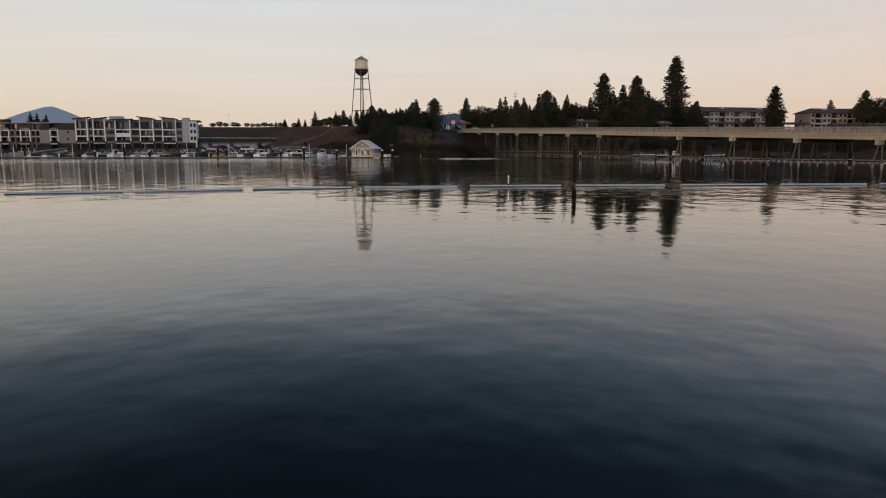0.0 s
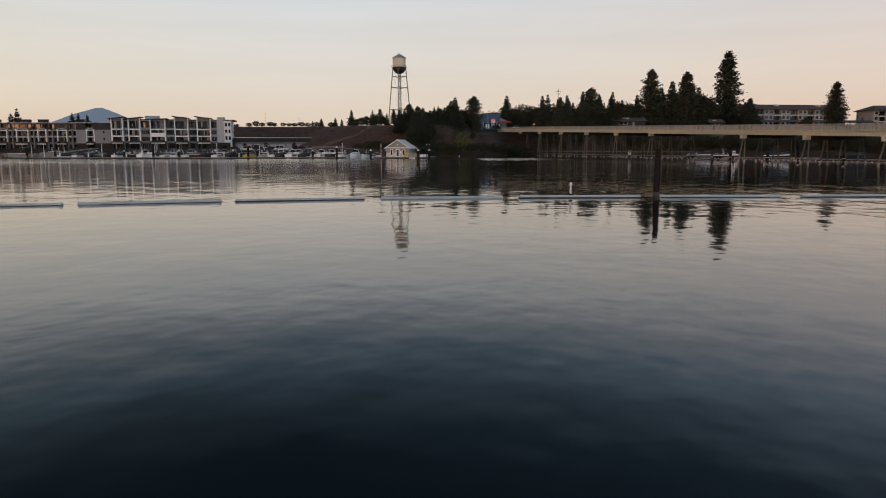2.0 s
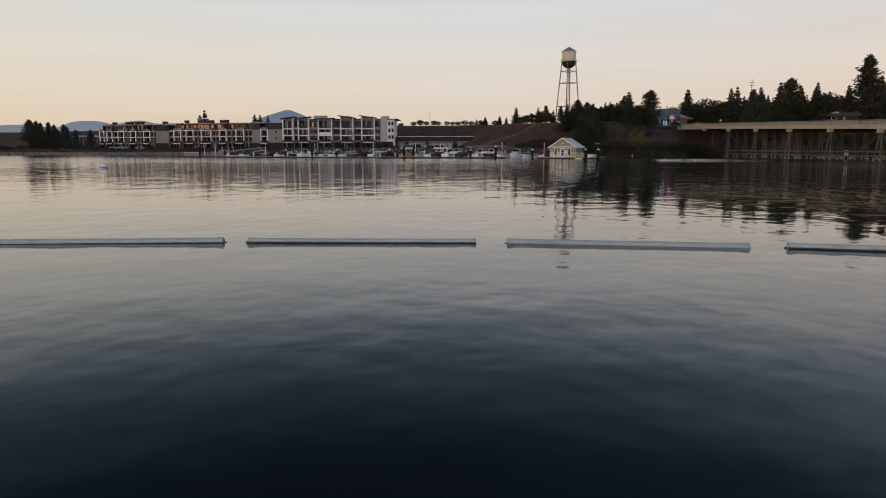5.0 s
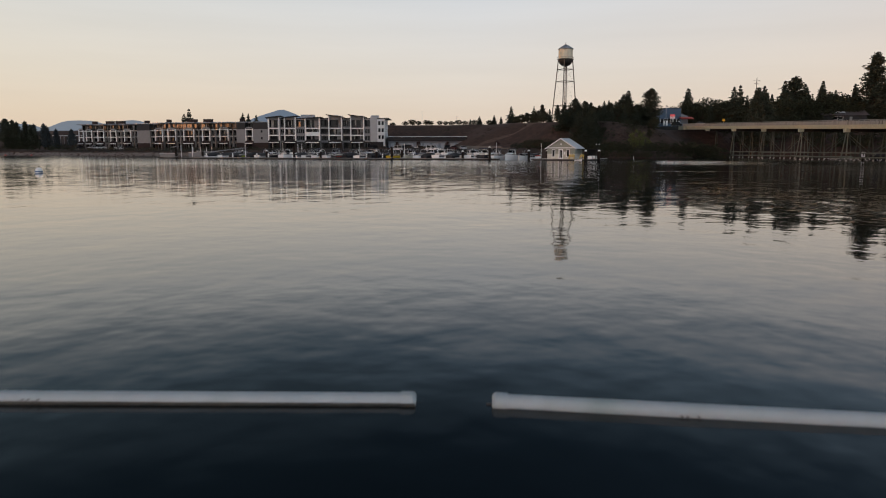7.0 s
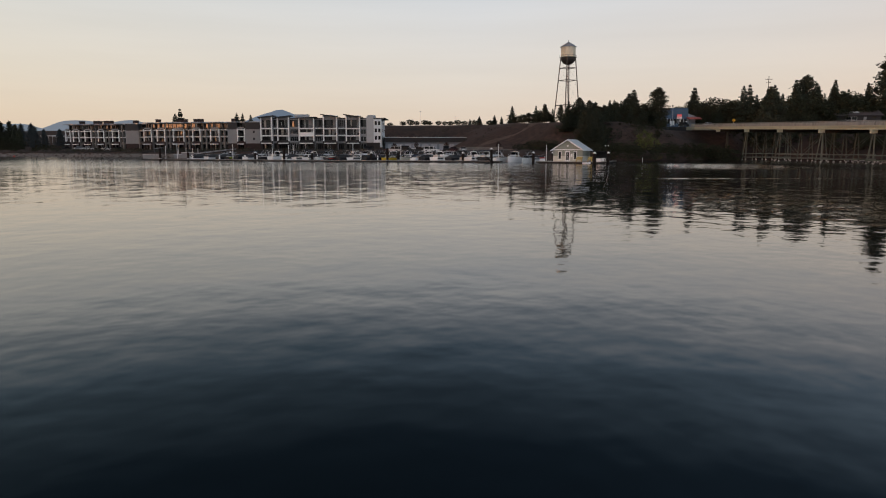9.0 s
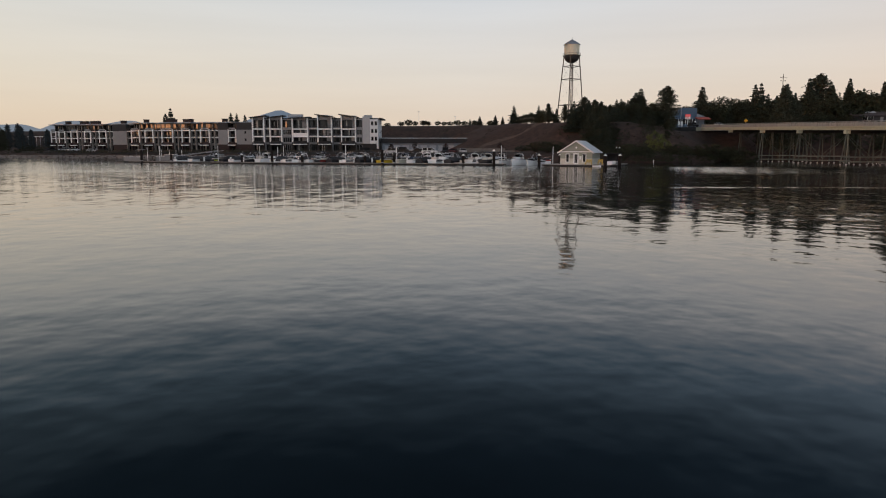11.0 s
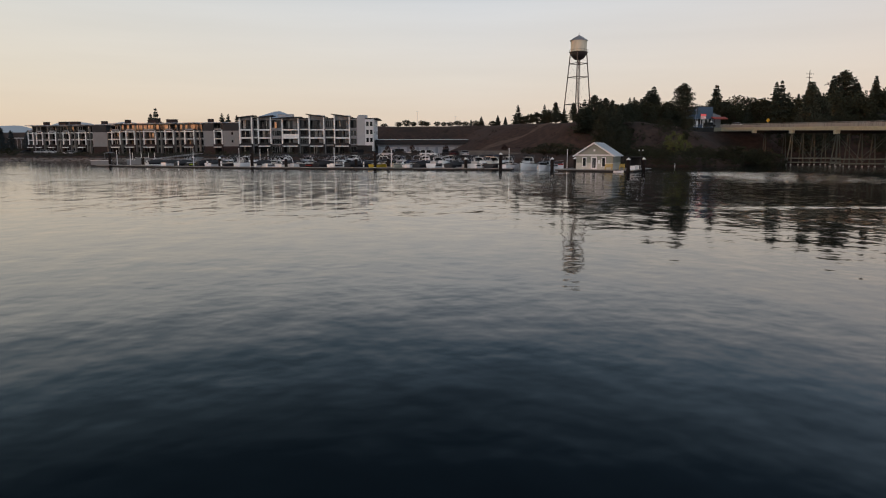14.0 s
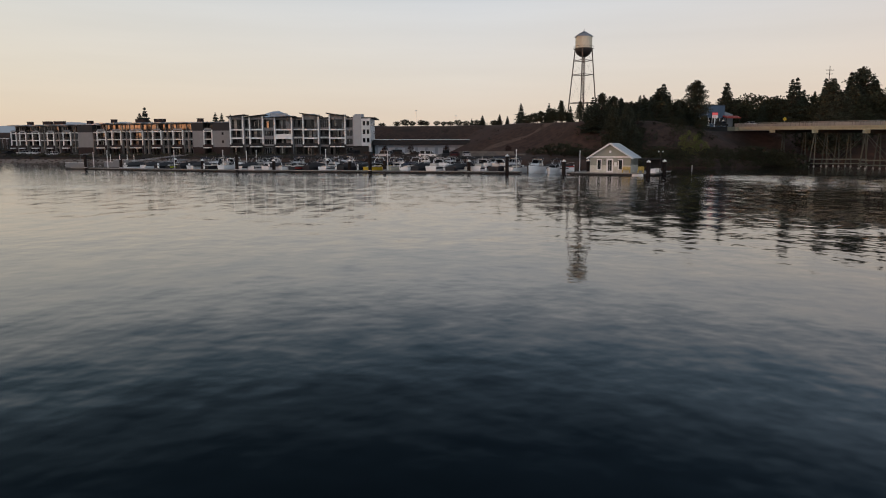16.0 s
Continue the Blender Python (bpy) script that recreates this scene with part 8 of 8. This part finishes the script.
house(144, 296, 12.6, 15, 9, 2.6, 2.0, -8, "low house with a brown roof among dark trees")
house(190, 290, 11.8, 6, 6, 2.8, 1.4, -8, "small pale house half hidden by trees")

# ---- dock and boats behind the bridge ----
for a, c in (((98, 205), (122, 178)), ((106, 172), (118, 140)), ((104, 132), (112, 96))):
    dock_run("floating_dock", Vector(a), Vector(c), 1.8, "pale floating dock behind the bridge", z=0.4, planks=False, edge="dock")
boat("runabout", 107.6, 171.5, 57, 6.2, "gelcoat_dark", "gelcoat", None)
boat("runabout", 110.4, 163.5, 55, 6.2, "gelcoat_dark", "gelcoat", "tarp_grey")
boat("covered", 116.5, 152, 60, 6.0, "gelcoat_dark", "gelcoat", "tarp_blue")
boat("covered", 116, 128, 60, 6.0, "gelcoat_dark", None, "tarp_grey")
boat("covered", 112, 112, 60, 6.0, "gelcoat_dark", None, "tarp_black")
boat("covered", 116, 184, 48, 6.0, "gelcoat_dark", None, "tarp_grey")
boat("covered", 106, 196, 48, 6.0, "gelcoat_dark", None, "tarp_black")


def channel_sign(x, y):
    root = thing("channel_sign", pose(x, y, -1.6), "white channel sign board on a dark pile", "sign", "channel signs")
    part("pile", Build().rod((0, 0, 0), (0, 0, 2.4), 0.24, 0.22, 12), M["dark_pile"], root)
    part("pile_top", Build().rod((0, 0, 2.4), (0, 0, 3.3), 0.07, n=8), M["dark_pile"], root)
    b = part("board", Build().bevel_box(-0.42, 0.42, -0.16, -0.11, 2.35, 3.5, 0.02), M["sign_white"], root)
    part("arrow_bar", Build().box(-0.09, 0.09, -0.175, -0.165, 2.6, 3.1), M["rail_dark"], b)
    part("arrow_tip", Build().prism([(-0.22, 3.05), (0.22, 3.05), (0, 3.35)], "y", -0.175, -0.165), M["rail_dark"], b)


channel_sign(92.6, 182.4)
channel_sign(102, 148.6)
for x, y in ((100, 134), (98.6, 145), (101, 126), (104, 96), (103, 116)):
    dock_pile(x, y, 1.6, False)

# line of small floats that closes the water below the bridge
fl_line = thing("float_line", pose(0, 0, 0), "line of small white floats on a rope under the bridge", "float line")
a, c = Vector((101.5, 215, 0)), Vector((100.5, 62, 0))
rope = part("rope", Build().rod(a, c, 0.02, n=5), M["dock"], fl_line)
ball = Build().lathe([(0.0, -0.08), (0.07, -0.05), (0.10, 0.01), (0.08, 0.08), (0.0, 0.12)], 8).mesh("float_ball", M["white_paint"])
for i in range(100):
    part("float_ball", ball, None, fl_line, at=a.lerp(c, (i + 0.5) / 100))

# small red floats off the western shore
for x, y in ((-168.5, 289.0), (-160.4, 292.0)):
    rf = thing("float_marker", pose(x, y, 0.0), "small red ball float off the shore", "float", "red ball floats")
    part("ball", Build().lathe([(0.0, -0.25)] + [(0.34 * math.cos(a), 0.1 + 0.36 * math.sin(a)) for a in [-1.3 + 2.6 * i / 8 for i in range(9)]] + [(0.0, 0.48)], 12), M["red"], rf, smooth=True)
    part("eye", Build().rod((0, 0, 0.44), (0, 0, 0.6), 0.04, n=6), M["black_steel"], rf)

# white stakes by the eastern shore
sk = thing("shore_stake", pose(52.2, 220.5, -1.2), "short white stake in the shallows", "stake", "shore stakes")
part("stake", Build().rod((0, 0, 0), (0, 0, 1.9), 0.09, 0.07, 8), M["white_paint"], sk)
part("tip", Build().lathe([(0.075, 1.88), (0.09, 1.9), (0.0, 2.05)], 8), M["rail_dark"], sk)

# ---- stone sea wall before the western blocks, and shore rocks ----
sea = thing("sea_wall", pose(0, 0, 0), "rough stone sea wall along the western shore", "sea wall", kind="structure")
rock_rng = random.Random(31)


def rock_mesh(seed):
    r = random.Random(seed)
    bm = bmesh.new()
    bmesh.ops.create_icosphere(bm, subdivisions=1, radius=1.0)
    for v in bm.verts:
        v.co *= r.uniform(0.72, 1.12)
    me = bpy.data.meshes.new("rock")
    bm.to_mesh(me)
    bm.free()
    me.materials.append(M["rock"])
    return me


ROCKS = [rock_mesh(s) for s in range(6)]


def on_shore(x, back):
    i = next(k for k in range(len(SHORE) - 1) if SHORE[k][0] <= x <= SHORE[k + 1][0])
    (ax, ay), (cx, cy) = SHORE[i], SHORE[i + 1]
    return ay + (cy - ay) * (x - ax) / (cx - ax) + back


x = -196.0
while x < -58:
    for row, (back, z) in enumerate(((-0.6, 0.05), (-0.1, 0.35), (0.4, 0.65), (0.9, 0.95))):
        s = rock_rng.uniform(0.42, 0.58)
        part("rock", ROCKS[rock_rng.randrange(6)], None, sea, at=Matrix.LocRotScale((x + rock_rng.uniform(-0.5, 0.5), on_shore(x, back) + rock_rng.uniform(-0.3, 0.3), z),
             Euler((rock_rng.uniform(-0.2, 0.2), rock_rng.uniform(-0.2, 0.2), rock_rng.uniform(-0.3, 0.3))), (s * 1.7, s, s * 0.5)))
    x += 1.4
rows_of("bush", [(-168, 304, 3.6), (-160, 304, 3.4), (-151, 303, 3.5), (-143, 303, 3.3), (-134, 302, 3.5), (-126, 301, 3.4), (-117, 299, 3.5), (-108, 298, 3.4), (-99, 296, 3.6),
                 (-90, 295, 3.4), (-82, 294, 3.6), (-74, 293, 3.6), (-66, 292, 3.6), (-58, 290, 3.4), (-50, 287, 3.4)], 1.6)

# ---- highway guardrail on the slope behind the western point ----
gz = ground_z(-205, 400)
gr_root = thing("guardrail", pose(-215, 400, 0), "pale steel highway guardrail on the far slope", "guardrail")
part("rail", Build().box(0, 21, -0.05, 0.05, 9.35, 9.75), M["frame_white"], gr_root)
for i in range(11):
    part("post", Build().box(i * 2.0 + 0.3, i * 2.0 + 0.45, 0.05, 0.2, min(gz, 9.0) - 2.5, 9.7), M["alu"], gr_root)

gather("bush", "shrub_belt", "dark green shrubs and hedges along the shore and banks")
gather("brush", "dry_brush", "brown dry brush scattered over the hillside")
